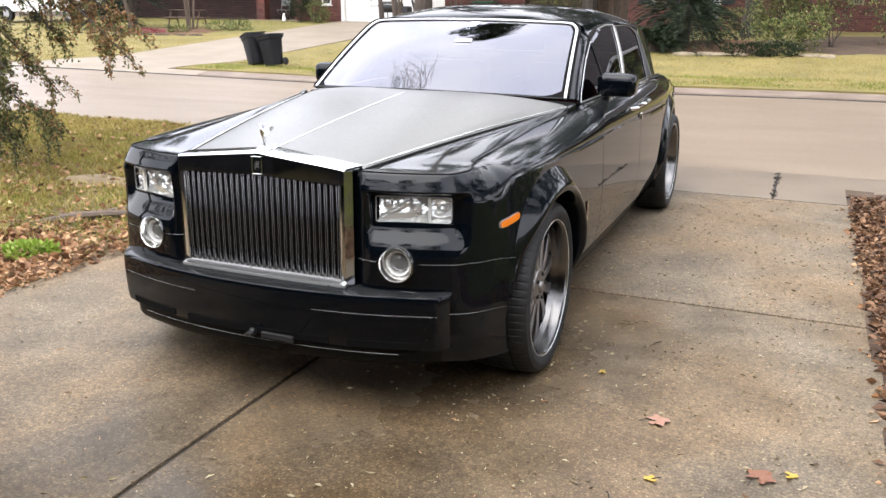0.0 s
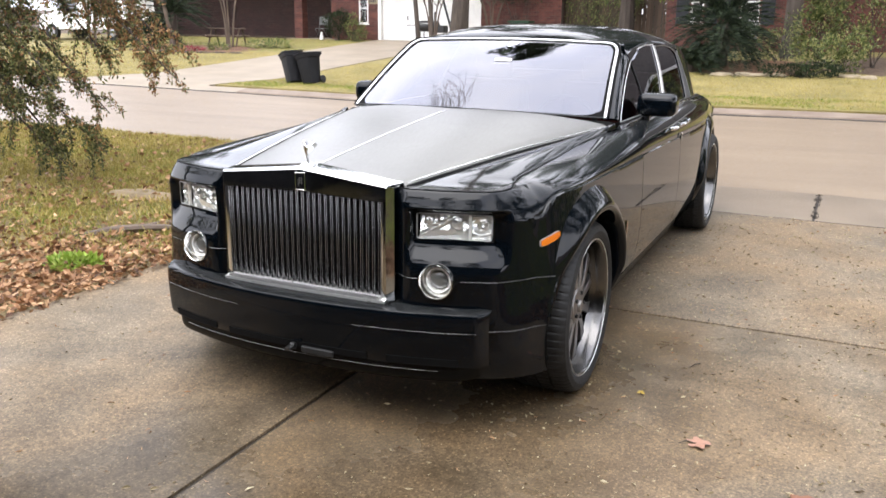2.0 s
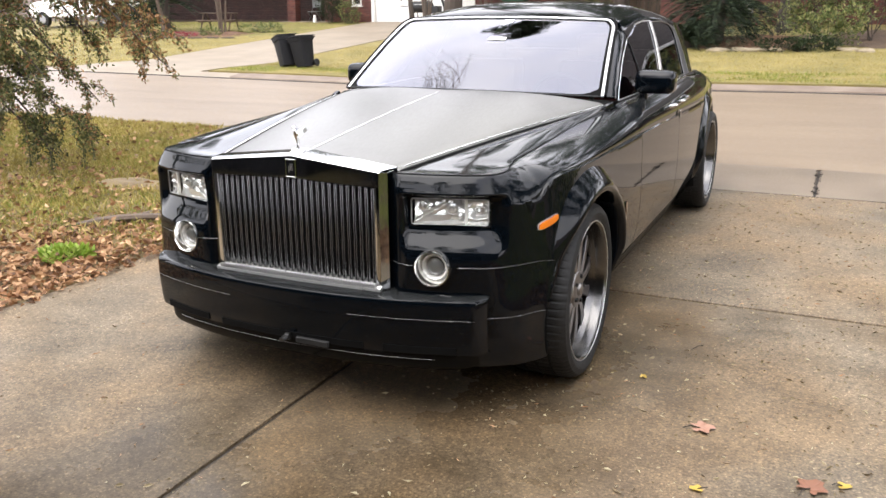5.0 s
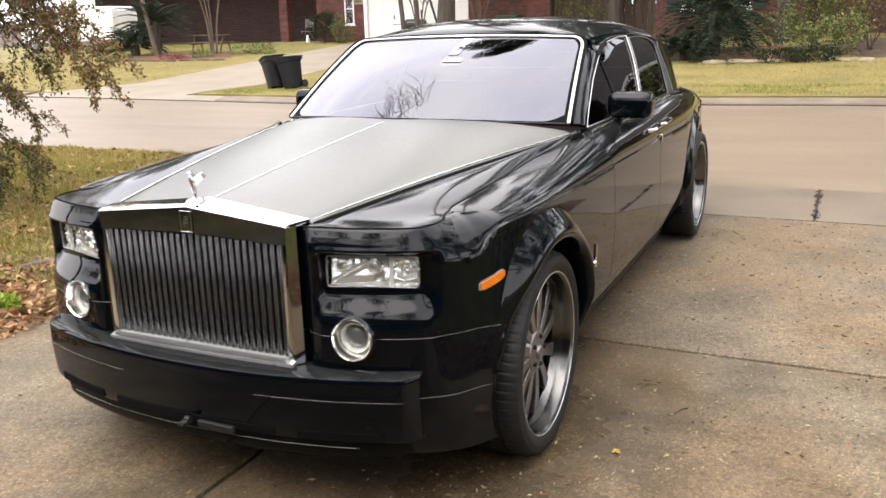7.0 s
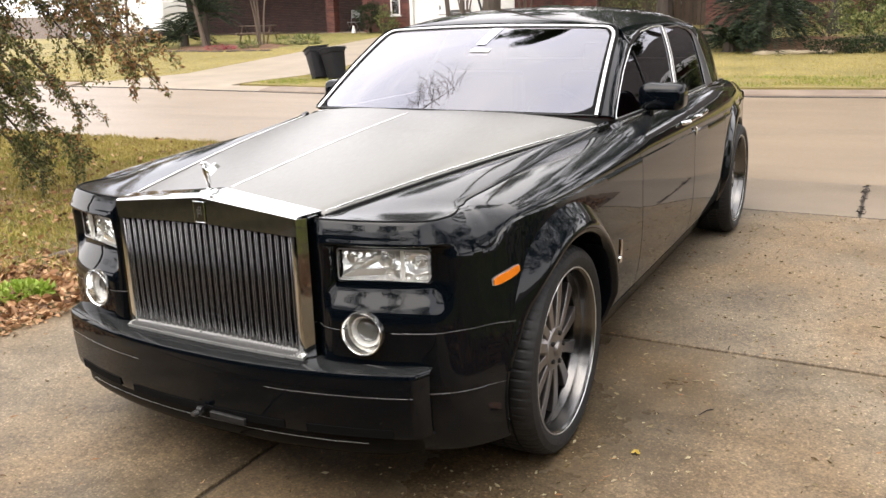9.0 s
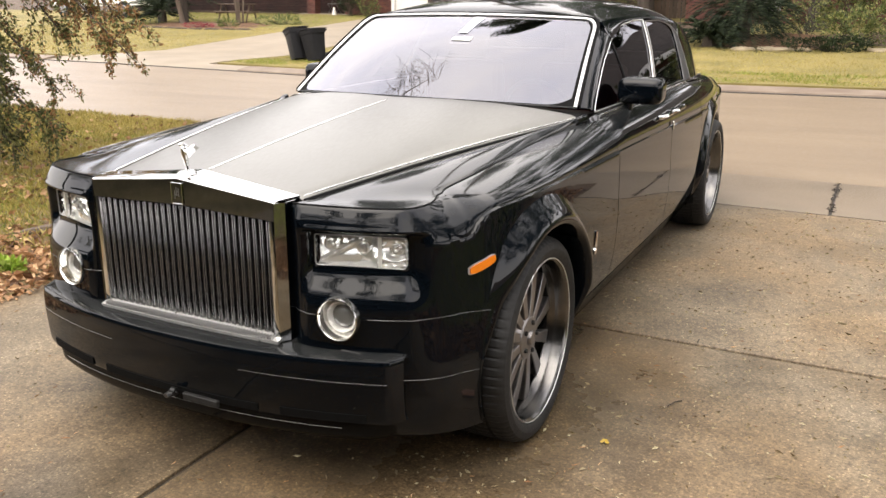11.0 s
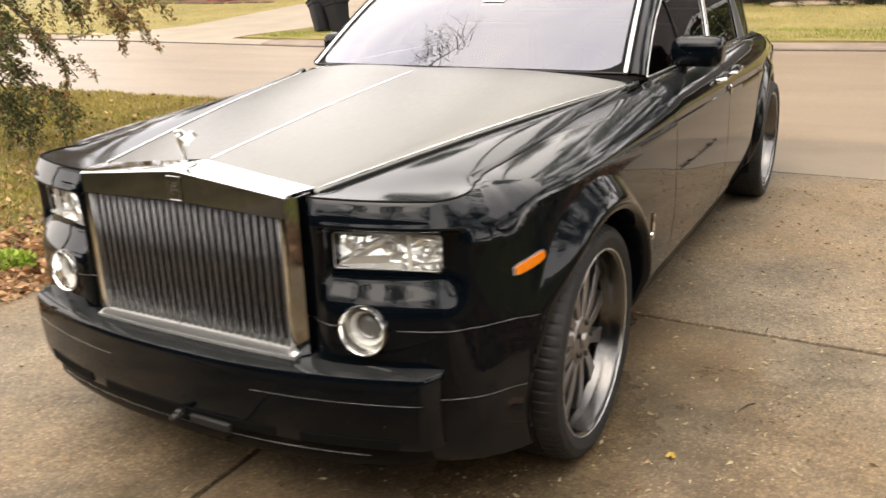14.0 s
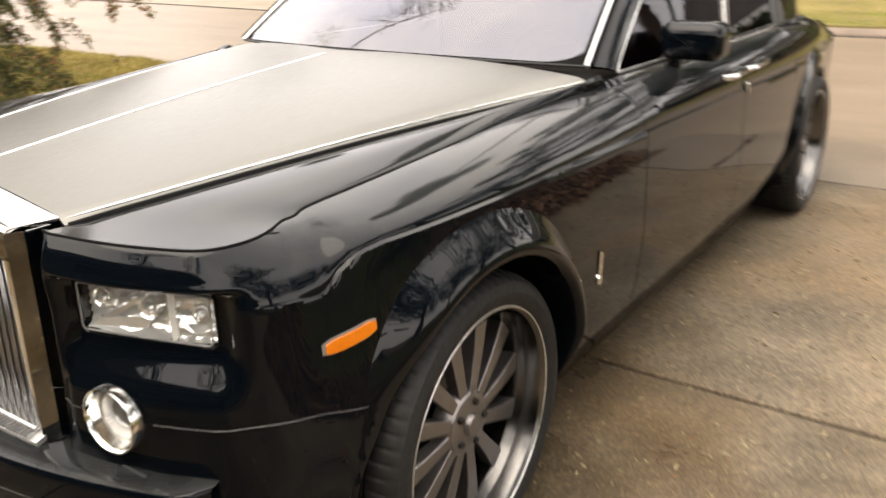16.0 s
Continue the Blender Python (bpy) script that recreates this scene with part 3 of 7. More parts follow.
def flank(name, s0, s1, bottom, top, ds, label, car, material=None, thick=0.012, rows=26):
    """A panel of the flank on both sides, opened at the wheel arches."""
    cols = max(4, round((s1 - s0) / ds))
    pts = []
    for i in range(rows + 1):
        row = []
        for s in np.linspace(s0, s1, cols + 1):
            y = float(np.interp(s, PLAN_S, PLAN[:, 1]))
            b, t = bottom(y) if callable(bottom) else bottom, top(y) if callable(top) else top
            row.append(skin(s, b + (t - b) * i / rows))
        pts.append(row)
    pts = np.array(pts)
    inside = np.array([[in_arch(p) and p[0] > 0.6 for p in row] for row in pts])
    lamp = np.array([[in_lamp(p) for p in row] for row in pts])

    def keep(i, j):
        return not inside[i : i + 2, j : j + 2].all() and not lamp[i : i + 2, j : j + 2].all()

    for i in range(rows + 1):
        for j in range(cols + 1):
            if lamp[i, j]:
                pts[i, j] = at_lamp_edge(pts[i, j])
            elif inside[i, j]:
                p = pts[i, j]
                yc = 0.0 if p[1] < 1.8 else AXLE_R
                d = math.hypot(p[1] - yc, p[2] - HUB_Z)
                k = ARCH_R / max(d, 0.05)
                p[1], p[2] = yc + (p[1] - yc) * k, HUB_Z + (p[2] - HUB_Z) * k
    made = []
    for side in (1, -1):
        bm = sheet(pts, thick, flip=False, keep=keep)
        if side < 0:
            mirrored(bm)
        bmesh.ops.recalc_face_normals(bm, faces=bm.faces)
        made.append(part(name, bm, material or BLACK, car, label, 40))
    return made


def hood_edge(y):
    return np.array([0.418 + (y + 0.65) * 0.2525, y, 1.006 + (y + 0.65) * 0.0575 + 0.012 * math.sin(math.pi * min(1, max(0, (y + 0.65) / 1.59)))])


def both(name, make, material, car, label="", sharp=35):
    """A part on either side of the car."""
    a = part(name, make(), material, car, label, sharp)
    b = part(name, mirrored(make()), material, car, label, sharp)
    return a, b


def fender_top(side):
    """The panel between hood edge, shoulder and nose, as a patch of its four border curves."""
    nu, nv = 18, 40
    sc = along(-0.565)
    front = [skin(s, 2.0) for s in np.linspace(0.02, sc, nu + 1)]
    outer = [skin(s, 2.0) for s in np.linspace(sc, along(0.955), nv + 1)]
    inner = [hood_edge(y) + (0.013, 0, -0.012) for y in np.linspace(-0.655, 0.955, nv + 1)]
    inner[0] = front[0]
    back = [inner[-1] + (outer[-1] - inner[-1]) * k / nu + np.array([0, 0, 0.012 * math.sin(math.pi * k / nu)]) for k in range(nu + 1)]
    pts = np.zeros((nv + 1, nu + 1, 3))
    for i in range(nv + 1):
        v = i / nv
        for j in range(nu + 1):
            u = j / nu
            pts[i, j] = (1 - u) * inner[i] + u * outer[i] + (1 - v) * front[j] + v * back[j] - ((1 - u) * (1 - v) * front[0] + u * (1 - v) * front[-1] + (1 - u) * v * back[0] + u * v * back[-1])
            pts[i, j, 2] += 0.01 * math.sin(math.pi * u) * (0.4 + 0.6 * v) * math.sin(math.pi * min(1, v * 4 + 0.02) / 2)
    bm = sheet(pts, 0.01)
    return bm if side > 0 else mirrored(bm)


def hood_point(u, v):
    a = abs(u)
    y0, y1 = -0.645 + 0.02 * (1 - a), 0.692 + 0.258 * a * a
    y = y0 + (y1 - y0) * v
    e = hood_edge(y)
    crown = 0.036 + 0.046 * v + 0.006 * step(0.8, 1.0, v) * a
    return np.array([u * e[0], y, e[2] + crown * (1 - a ** (1.7 + 1.0 * min(1.0, 2.0 * v))) - 0.012 * max(0, (a - 0.93) / 0.07) ** 2])


def glass_point(u, v):
    lo = np.array([0.766 * u, 0.69 + 0.295 * u * u, 1.166 - 0.036 * u * u])
    hi = np.array([0.668 * u, 1.495 + 0.085 * u * u, 1.523 - 0.018 * u * u])
    return lo + (hi - lo) * v + np.array([0, -0.014, 0.03]) * math.sin(math.pi * v) * (1 - 0.6 * u * u)


def glass_end(v):
    """How far the glass reaches at a height, its upper corners rounded."""
    return 1.0 if v < 0.86 else 0.92 + 0.08 * math.sqrt(max(0.0, 1 - ((v - 0.86) / 0.14) ** 2))


def green_x(z):
    """Half width of the upper cabin's flank at a height."""
    return 0.862 - (z - 1.09) * 0.34 - max(0, z - 1.3) ** 2 * 0.45


def cabin(y, z, out=0.0):
    return np.array([green_x(z) + out - 0.022 * (1 - step(1.1, 2.0, y)), y, z])


def rear_x(y, z):
    """The same behind the doors, where the flank turns in towards the back."""
    return green_x(z) - 0.16 * (max(0.0, y - 3.0) / 1.2) ** 1.8


ROOF_Y = [1.52, 1.58, 1.7, 1.9, 2.2, 2.5, 2.8, 3.1, 3.4, 3.7, 3.95, 4.15, 4.32]
ROOF_Z = [1.523, 1.55, 1.58, 1.608, 1.622, 1.622, 1.614, 1.596, 1.562, 1.494, 1.39, 1.265, 1.12]
EDGE_Y = [1.575, 1.62, 1.75, 1.95, 2.25, 2.55, 2.85, 3.15, 3.45, 3.70, 3.90, 4.08, 4.22]
EDGE_Z = [1.500, 1.507, 1.512, 1.517, 1.52, 1.515, 1.503, 1.48, 1.44, 1.375, 1.295, 1.20, 1.105]


def roof_row(k, half=14):
    yc, zc, ye, ze = ROOF_Y[k], ROOF_Z[k], EDGE_Y[k], EDGE_Z[k]
    xe = rear_x(ye, ze)
    row = []
    for j in range(-half, half + 1):
        u = j / half
        a = abs(u)
        row.append((xe * math.copysign(a**0.93, u) if a else 0.0, yc + (ye - yc) * a**2, ze + (zc - ze) * (1 - a**3.0) ** 0.88))
    return row


def build_wheel(car, side, y):
    """Tyre with cut tread, chrome lip, barrel, twelve flat spokes, hub and nuts."""
    m = pose(0.036 * side, y, TYRE_R + 0.0015) @ Matrix.Diagonal((side, 1, 1, 1))

    def done(bm):
        bmesh.ops.transform(bm, matrix=m, verts=bm.verts)
        if side < 0:
            bmesh.ops.reverse_faces(bm, faces=bm.faces)
        return bm

    barrel = [(0.292, 0.965), (0.284, 0.94), (0.277, 0.9), (0.272, 0.82), (0.272, 0.72), (0.3, 0.71)]
    wheel = part("wheel", done(lathe(barrel, 64)), LIP, car, "large multi-spoke alloy wheel with a deep lip")
    tread = [(0.308, 0.70), (0.35, 0.70), (0.382, 0.712), (0.389, 0.735), (0.39, 0.762), (0.39, 0.768), (0.382, 0.769), (0.382, 0.777), (0.39, 0.778), (0.391, 0.832), (0.383, 0.833), (0.383, 0.841),
             (0.391, 0.842), (0.39, 0.896), (0.382, 0.897), (0.382, 0.905), (0.39, 0.906), (0.388, 0.94), (0.381, 0.962), (0.368, 0.977), (0.345, 0.984), (0.325, 0.981), (0.314, 0.974), (0.306, 0.968)]

    def cut(i, k):
        if 2 <= i <= 4 or 16 <= i <= 18:
            return -0.0035 if k % 5 == 0 else 0.0
        if i in (9, 12, 8, 13):
            return -0.003 if k % 5 == 2 else 0.0
        return 0.0

    part("tyre", done(lathe(tread, 360, wobble=cut)), RUBBER, wheel, "low-profile black tyre, slightly worn", 25)
    lip = [(0.272, 0.895), (0.283, 0.93), (0.293, 0.958), (0.301, 0.971), (0.307, 0.974), (0.31, 0.97), (0.307, 0.963)]
    part("rim_lip", done(lathe(lip, 96)), LIP, wheel, "polished chrome rim lip")
    part("rim_edge", done(lathe([(0.3055, 0.9725), (0.307, 0.9752), (0.309, 0.9752), (0.3105, 0.972), (0.309, 0.969)], 96)), SATIN, wheel, "bright outer edge of the rim")
    disc = lathe([(0.02, 0.925), (0.055, 0.928), (0.078, 0.922), (0.092, 0.905), (0.095, 0.87)], 40)
    hub = part("hub", done(join(disc, lathe([(0.0, 0.94), (0.024, 0.938), (0.03, 0.93), (0.031, 0.915)], 24))), WHEEL, wheel)
    for k in range(12):
        t = 2 * math.pi * (k + 0.35) / 12
        bm = raw([(0.918, w0, 0.06) if f else (0.885, w0 * 0.7, 0.06) for f in (1, 0) for w0 in (-0.016, 0.016)]
                 + [(0.912, w1, 0.18) if f else (0.868, w1 * 0.7, 0.18) for f in (1, 0) for w1 in (-0.021, 0.021)]
                 + [(0.902, w2, 0.276) if f else (0.85, w2 * 0.7, 0.276) for f in (1, 0) for w2 in (-0.029, 0.029)],
                 [(0, 1, 5, 4), (4, 5, 9, 8), (2, 6, 7, 3), (6, 10, 11, 7), (1, 3, 7, 5), (5, 7, 11, 9), (0, 4, 6, 2), (4, 8, 10, 6), (0, 2, 3, 1), (8, 9, 11, 10)])
        bmesh.ops.recalc_face_normals(bm, faces=bm.faces)
        bmesh.ops.bevel(bm, geom=[e for e in bm.edges if e.calc_face_angle(0) > 0.6], offset=0.0025, segments=1, affect="EDGES")
        bmesh.ops.rotate(bm, cent=(0, 0, 0), matrix=Matrix.Rotation(t, 3, "X"), verts=bm.verts)
        part("spoke", done(bm), WHEEL, wheel)
    for k in range(5):
        t = 2 * math.pi * k / 5 + 0.3
        part("lug_nut", done(lathe([(0.0, 0.936), (0.009, 0.935), (0.011, 0.925), (0.011, 0.915)], 6, pose(0, 0.058 * math.sin(t), 0.058 * math.cos(t)))), DARK, wheel)
    part("brake_disc", done(lathe([(0.05, 0.80), (0.19, 0.80), (0.19, 0.775), (0.05, 0.775)], 48)), STEEL, wheel)
    return wheel


def build_car():
    car = thing("car", "black luxury sedan with a silver hood parked on wet driveway", "car")
    door1, door2, quarter = 0.975, 2.05, 3.02
    g = 0.0035
    # The flank, panel by panel.
    dip = lambda y: 0.021 * step(-0.5, -0.32, y)  # noqa: E731
    seam_z = lambda y: level(y, 0.655 - dip(y))  # noqa: E731
    fender_low = lambda y: seam_z(y) if y < 0.3 else level(y, 0.634 - 0.279 * step(0.3, 0.46, y))  # noqa: E731
    flank("front_fender", 0.0, along(door1) - g, fender_low, 2.0, 0.009, "glossy black front fender with bulged wheel arch", car, rows=64)
    flank("bumper_corner", 0.0, along(-0.33), 0.0, lambda y: seam_z(y) - 0.006, 0.014, "black painted bumper corner", car, rows=24)
    flank("front_door", along(door1) + g, along(door2) - g, lambda y: level(y, 0.352), 2.0, 0.03, "glossy black front door", car, rows=30)
    flank("rear_door", along(door2) + g, along(quarter) - g, lambda y: level(y, 0.352), 2.0, 0.03, "glossy black rear-hinged door", car, rows=30)
    flank("rear_quarter", along(quarter) + g, PLAN_S[-1], lambda y: level(y, 0.30), 2.0, 0.02, "glossy black rear quarter panel", car, rows=40)
    flank("rocker", along(0.40), along(3.2), 0.0, lambda y: level(y, 0.345), 0.05, "black sill under the doors", car, BLACK_LOW, rows=6)

    # Seam lines in the bumper corner, thin and pale.
    def seam(z, y1, s0):
        ways = [(s, float(np.interp(s, PLAN_S, PLAN[:, 1]))) for s in np.linspace(s0, along(y1), 50)]
        return lambda: tube([skin(s, level(y, z - dip(y))) for s, y in ways], 0.0005, 6)

    both("bumper_seam", seam(0.652, -0.325, 0.262), TRIM, car)
    both("bumper_seam", lambda: tube([skin(s, level(-0.66, 0.654)) for s in np.linspace(0.012, 0.10, 8)], 0.0005, 6), TRIM, car)
    both("bumper_seam", seam(0.452, -0.43, along(-0.60)), TRIM, car)

    # Wheel arch flares.
    for yc, sgn in ((0.0, 1), (AXLE_R, 1)):
        def flare():
            rows = []
            for r, o in ((0.43, -0.07), (0.436, 0.0), (0.439, 0.035), (0.443, 0.052), (0.45, 0.06), (0.46, 0.062), (0.472, 0.06), (0.486, 0.053), (0.502, 0.041), (0.518, 0.027), (0.534, 0.012), (0.545, 0.003), (0.556, -0.005)):
                row = []
                for k in range(49):
                    a = radians(-14 + 208 * k / 48)
                    wide = 1 - 0.62 * step(radians(118), radians(172), a) - 0.35 * step(radians(45), radians(0), a)
                    ring = 0.43 - (0.021 * step(radians(112), radians(138), a) * (1 - step(radians(150), radians(174), a)) if yc == 0.0 else 0.0) + (r - 0.43) * wide
                    y, z = yc + ring * math.cos(a), HUB_Z + ring * math.sin(a)
                    fade = min(1.0, min(k, 48 - k) / 7 + 0.12)
                    if yc == 0.0 and o > 0:
                        fade *= 1 - 0.93 * step(radians(112), radians(150), a)
                    if yc > 0.0 and o > 0:
                        fade *= 0.5
                    row.append((side_x(y, z) + o * fade, y, z))
                rows.append(row)
            bm = sheet(rows)
            bmesh.ops.recalc_face_normals(bm, faces=bm.faces)
            return bm
        both("wheel_arch", flare, BLACK, car, "glossy black wheel arch flare", 60)

        def liner():
            bm = lathe([(0.45, 0.99 - 0.03), (0.46, 0.9), (0.46, 0.62), (0.2, 0.6)], 40, pose(0, yc, HUB_Z))
            bmesh.ops.delete(bm, geom=[v for v in bm.verts if v.co.z < 0.24], context="VERTS")
            return bm
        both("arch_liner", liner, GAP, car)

    # Tops of the fenders, hood, its spear and edge strips.
    for side in (1, -1):
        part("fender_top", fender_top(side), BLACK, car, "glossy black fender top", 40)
        part("hood_groove", tube([(side * (hood_edge(y)[0] + 0.006), y, hood_edge(y)[2] - 0.018) for y in np.linspace(-0.64, 0.93, 40)], 0.012, 6), GAP, car)
        part("hood_strip", tube([(side * (hood_edge(y)[0] - 0.004), y, hood_edge(y)[2] + 0.001) for y in np.linspace(-0.638, 0.90, 40)], [0.001, 0.003] + [0.0042] * 38, 8, flat=0.8), BRIGHT, car, "thin chrome strip")
        part("nose_groove", tube([skin(s, 2.0) * (side, 1, 1) for s in np.linspace(0.012, along(0.94), 120)], [0.0032] * 60 + list(np.linspace(0.003, 0.0016, 60)), 6), GAP, car)
    part("hood", sheet([[hood_point(u, v) for u in np.linspace(-1, 1, 41)] for v in np.linspace(0, 1, 41)], 0.012), SILVER, car, "satin silver hood with a centre crease")
    part("hood_spear", tube([hood_point(0, v) + (0, 0, 0.001) for v in np.linspace(0.02, 0.945, 40)], [0.0048] * 38 + [0.004, 0.002], 8, flat=0.7), BRIGHT, car, "chrome centre strip along the hood")
    part("cowl", sheet([[np.array([x, 0.675 + 0.25 * (x / 0.82) ** 2 + d, 1.138 - 0.05 * (x / 0.82) ** 2 + 0.3 * max(0.0, d)]) for x in np.linspace(-0.81, 0.81, 30)] for d in (-0.02, 0.02, 0.07)], 0.02), GAP, car)

    # Radiator shell, vanes, badge plate, sill.
    def ped(x):
        return 1.047 - 0.040 * (abs(x) / 0.392)

    def shell_top():
        rows = []
        for y, dz in ((-0.752, -0.006), (-0.748, 0.001), (-0.738, 0.004), (-0.70, 0.006), (-0.652, 0.008)):
            w = 0.390 + (y + 0.752) * 0.26
            rows.append([(w * u, y + 0.022 * (1 - abs(u)) * (y > -0.7), ped(w * u) + dz) for u in np.linspace(-1, 1, 33)])
        return sheet(rows, 0.03)

    shell = part("radiator_shell", shell_top(), CHROME, car, "polished temple-shaped radiator shell")
    face = sheet([[(0.388 * u, -0.753, (0.958 - 0.012 * abs(u)) * (1 - k) + ped(0.388 * u) * k - 0.003 * k) for u in np.linspace(-1, 1, 33)] for k in (0, 0.5, 1)], 0.02)
    part("shell_front", face, PEDIMENT, shell)
    for side in (1, -1):
        part("shell_side", box((0.367, -0.752, 0.545) if side > 0 else (-0.388, -0.752, 0.545), (0.388, -0.66, 1.0) if side > 0 else (-0.367, -0.66, 1.0), 0.004, None, 2), CHROME, shell)
        part("shell_cheek", sheet([[(side * x, y, z) for x, y in ((0.388, -0.752), (0.411, -0.725), (0.413, -0.67))] for z in (0.548, 1.003)], 0.004), CHEEK, shell, "", 0)
    vane_web = box((-0.0035, -0.736, 0.0), (0.0035, -0.729, 0.40))
    for web_face in vane_web.faces:
        web_face.material_index = 1
    vane_bm = join(box((-0.0051, -0.746, 0.0), (-0.0034, -0.731, 0.40), 0.0007), box((0.0034, -0.746, 0.0), (0.0051, -0.731, 0.40), 0.0007), vane_web)
    vane_me = to_mesh("vane", vane_bm, (VANE, GAP), 60)
    for k in range(27):
        ob = new("vane", vane_me)
        ob.parent, ob.location = shell, (-0.355 + 0.71 * k / 26, 0, 0.556)
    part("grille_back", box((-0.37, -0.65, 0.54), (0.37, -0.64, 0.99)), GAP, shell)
    plate = box((-0.022, -0.7575, 0.962), (0.022, -0.752, 1.03), 0.003)
    part("badge_plate", plate, PEDIMENT, shell, "small mirror badge with a chrome frame")
    part("badge_frame", join(*[box(a, b, 0.001) for a, b in (((-0.024, -0.7585, 0.960), (-0.021, -0.752, 1.032)), ((0.021, -0.7585, 0.960), (0.024, -0.752, 1.032)), ((-0.021, -0.7585, 0.960), (0.021, -0.752, 0.963)), ((-0.021, -0.7585, 1.029), (0.021, -0.752, 1.032)))]), CHROME, shell)
    part("badge_mark", join(box((-0.009, -0.7588, 0.978), (-0.006, -0.757, 1.005), 0.0005), box((-0.006, -0.7588, 0.99), (0.004, -0.757, 0.9925), 0.0005), box((-0.002, -0.7588, 0.988), (0.001, -0.757, 1.015), 0.0005), box((0.001, -0.7588, 1.0), (0.01, -0.757, 1.003), 0.0005), box((0.007, -0.7588, 0.986), (0.01, -0.757, 1.014), 0.0005)), STEEL, shell)
    sill = [[(0.392 * u, -0.772 - 0.012 * (1 - u * u) + (0.0 if j == 0 else 0.045 if j == 1 else 0.07), 0.545 + (0.008 if j == 0 else 0.022)) for u in np.linspace(-1, 1, 25)] for j in range(3)]
    part("grille_foot", tube([(x, -0.748, 0.562) for x in np.linspace(-0.36, 0.36, 9)], 0.007, 8), SATIN, shell)
    part("grille_sill", sheet(sill, 0.012), SATIN, shell, "chrome sill below the radiator")
    for k in range(62):
        x = -0.366 + 0.732 * k / 61
        part("sill_slot", box((x - 0.0018, -0.772 - 0.012 * (1 - (x / 0.4) ** 2), 0.5555), (x + 0.0018, -0.738 - 0.012 * (1 - (x / 0.4) ** 2), 0.5658), 0, None), TRIM, shell)

    # Ornament: a plain leaning winged shape on a round foot.
    orn = lathe([(0.0, 0.012), (0.024, 0.012), (0.032, 0.006), (0.034, 0.0)], 24, pose(0, 0, 0, 0, -90, 0))
    orn = join(orn, tube([(0, 0.0, 0.008), (0, 0.002, 0.028), (0, -0.003, 0.05), (0, -0.009, 0.072), (0, -0.016, 0.088)], [0.016, 0.007, 0.0085, 0.0115, 0.005], 12))
    b = bmesh.new()
    bmesh.ops.create_icosphere(b, subdivisions=2, radius=0.0075, matrix=Matrix.Translation((0, -0.021, 0.1)))
    orn = join(orn, b)
    for side in (1, -1):
        orn = join(orn, sheet([[(side * x, y + 0.02 * k, z - 0.02 * k * (1 - 14 * x)) for x, y, z in ((0.0, -0.013, 0.076), (0.011, -0.007, 0.086), (0.02, 0.002, 0.094), (0.024, 0.012, 0.1))] for k in (0, 0.5, 1)], 0.006))
    bmesh.ops.transform(orn, matrix=pose(0, -0.70, 1.05), verts=orn.verts)
    part("hood_ornament", orn, CHROME, car, "small polished winged hood ornament")

    # Headlamps and fog lamps, sunk into the nose.
    for side in (1, -1):
        def fl(x, z, d=0.0):
            return np.array([side * x, front_y(x, z) + d, z])

        def patch(x0, x1, z0, z1, d, nx=10, nz=5, bulge=0.0):
            return [[fl(x0 + (x1 - x0) * i / nx, z0 + (z1 - z0) * j / nz, d - bulge * math.sin(math.pi * i / nx) * math.sin(math.pi * j / nz)) for i in range(nx + 1)] for j in range(nz + 1)]

        def dish(x0, x1, z0, z1, depth, nx=28, nz=46):
            """A mirror surface whose depth goes by a function."""
            return [[fl(x0 + (x1 - x0) * i / nx, z0 + (z1 - z0) * j / nz, depth(x0 + (x1 - x0) * i / nx, z0 + (z1 - z0) * j / nz)) for i in range(nx + 1)] for j in range(nz + 1)]

        def oblong(x0, x1, z0, z1, r, n=5):
            out = []
            for cx, cz, a0 in ((x1 - r, z1 - r, 0), (x0 + r, z1 - r, 90), (x0 + r, z0 + r, 180), (x1 - r, z0 + r, 270)):
                out += [(cx + r * math.cos(radians(a0 + 90 * k / n)), cz + r * math.sin(radians(a0 + 90 * k / n))) for k in range(n + 1)]
            return out + out[:1]

        def big(x, z):
            r = math.hypot(x - 0.635, (z - 0.855) * 1.1) / 0.06
            ray = (z - 0.812) - 0.62 * (x - 0.497)
            return 0.026 - 0.014 * min(1.0, r * r) + 0.0085 * (((z - 0.806) / 0.0165 + 0.35 * math.sin(x * 40)) % 1.0) - 0.010 * math.exp(-(ray / 0.008) ** 2) * step(0.66, 0.60, x) + 0.0025 * math.sin(x * 260) * step(0.862, 0.875, z)

        def small(x, z):
            r = math.hypot(x - 0.729, z - 0.858) / 0.034
            return 0.030 - 0.022 * min(1.0, r) ** 2 + (0.008 * (((z - 0.806) / 0.0155) % 1.0) if r > 0.55 else 0.0) + 0.003 * math.sin(z * 300) * step(1.0, 1.2, r)

        lamp = part("headlamp", sheet([[fl(x, z, d) for x, z in oblong(0.482 - g0, 0.776 + g0, 0.798 - g0, 0.912 + g0, 0.014)] for d, g0 in ((-0.003, 0.002), (-0.004, 0.0), (0.0, -0.004), (0.045, -0.006))]), BLACK, car, "rectangular clear headlamp with two chambers")
        part("housing", sheet(patch(0.48, 0.776, 0.798, 0.912, 0.044, 8, 4), 0.004), GAP, lamp)
        part("reflector", sheet(dish(0.492, 0.684, 0.808, 0.902, big)), LAMP_IN, lamp, "", 35)
        part("reflector", sheet(dish(0.693, 0.766, 0.808, 0.902, small, 20, 46)), LAMP_IN, lamp, "", 35)
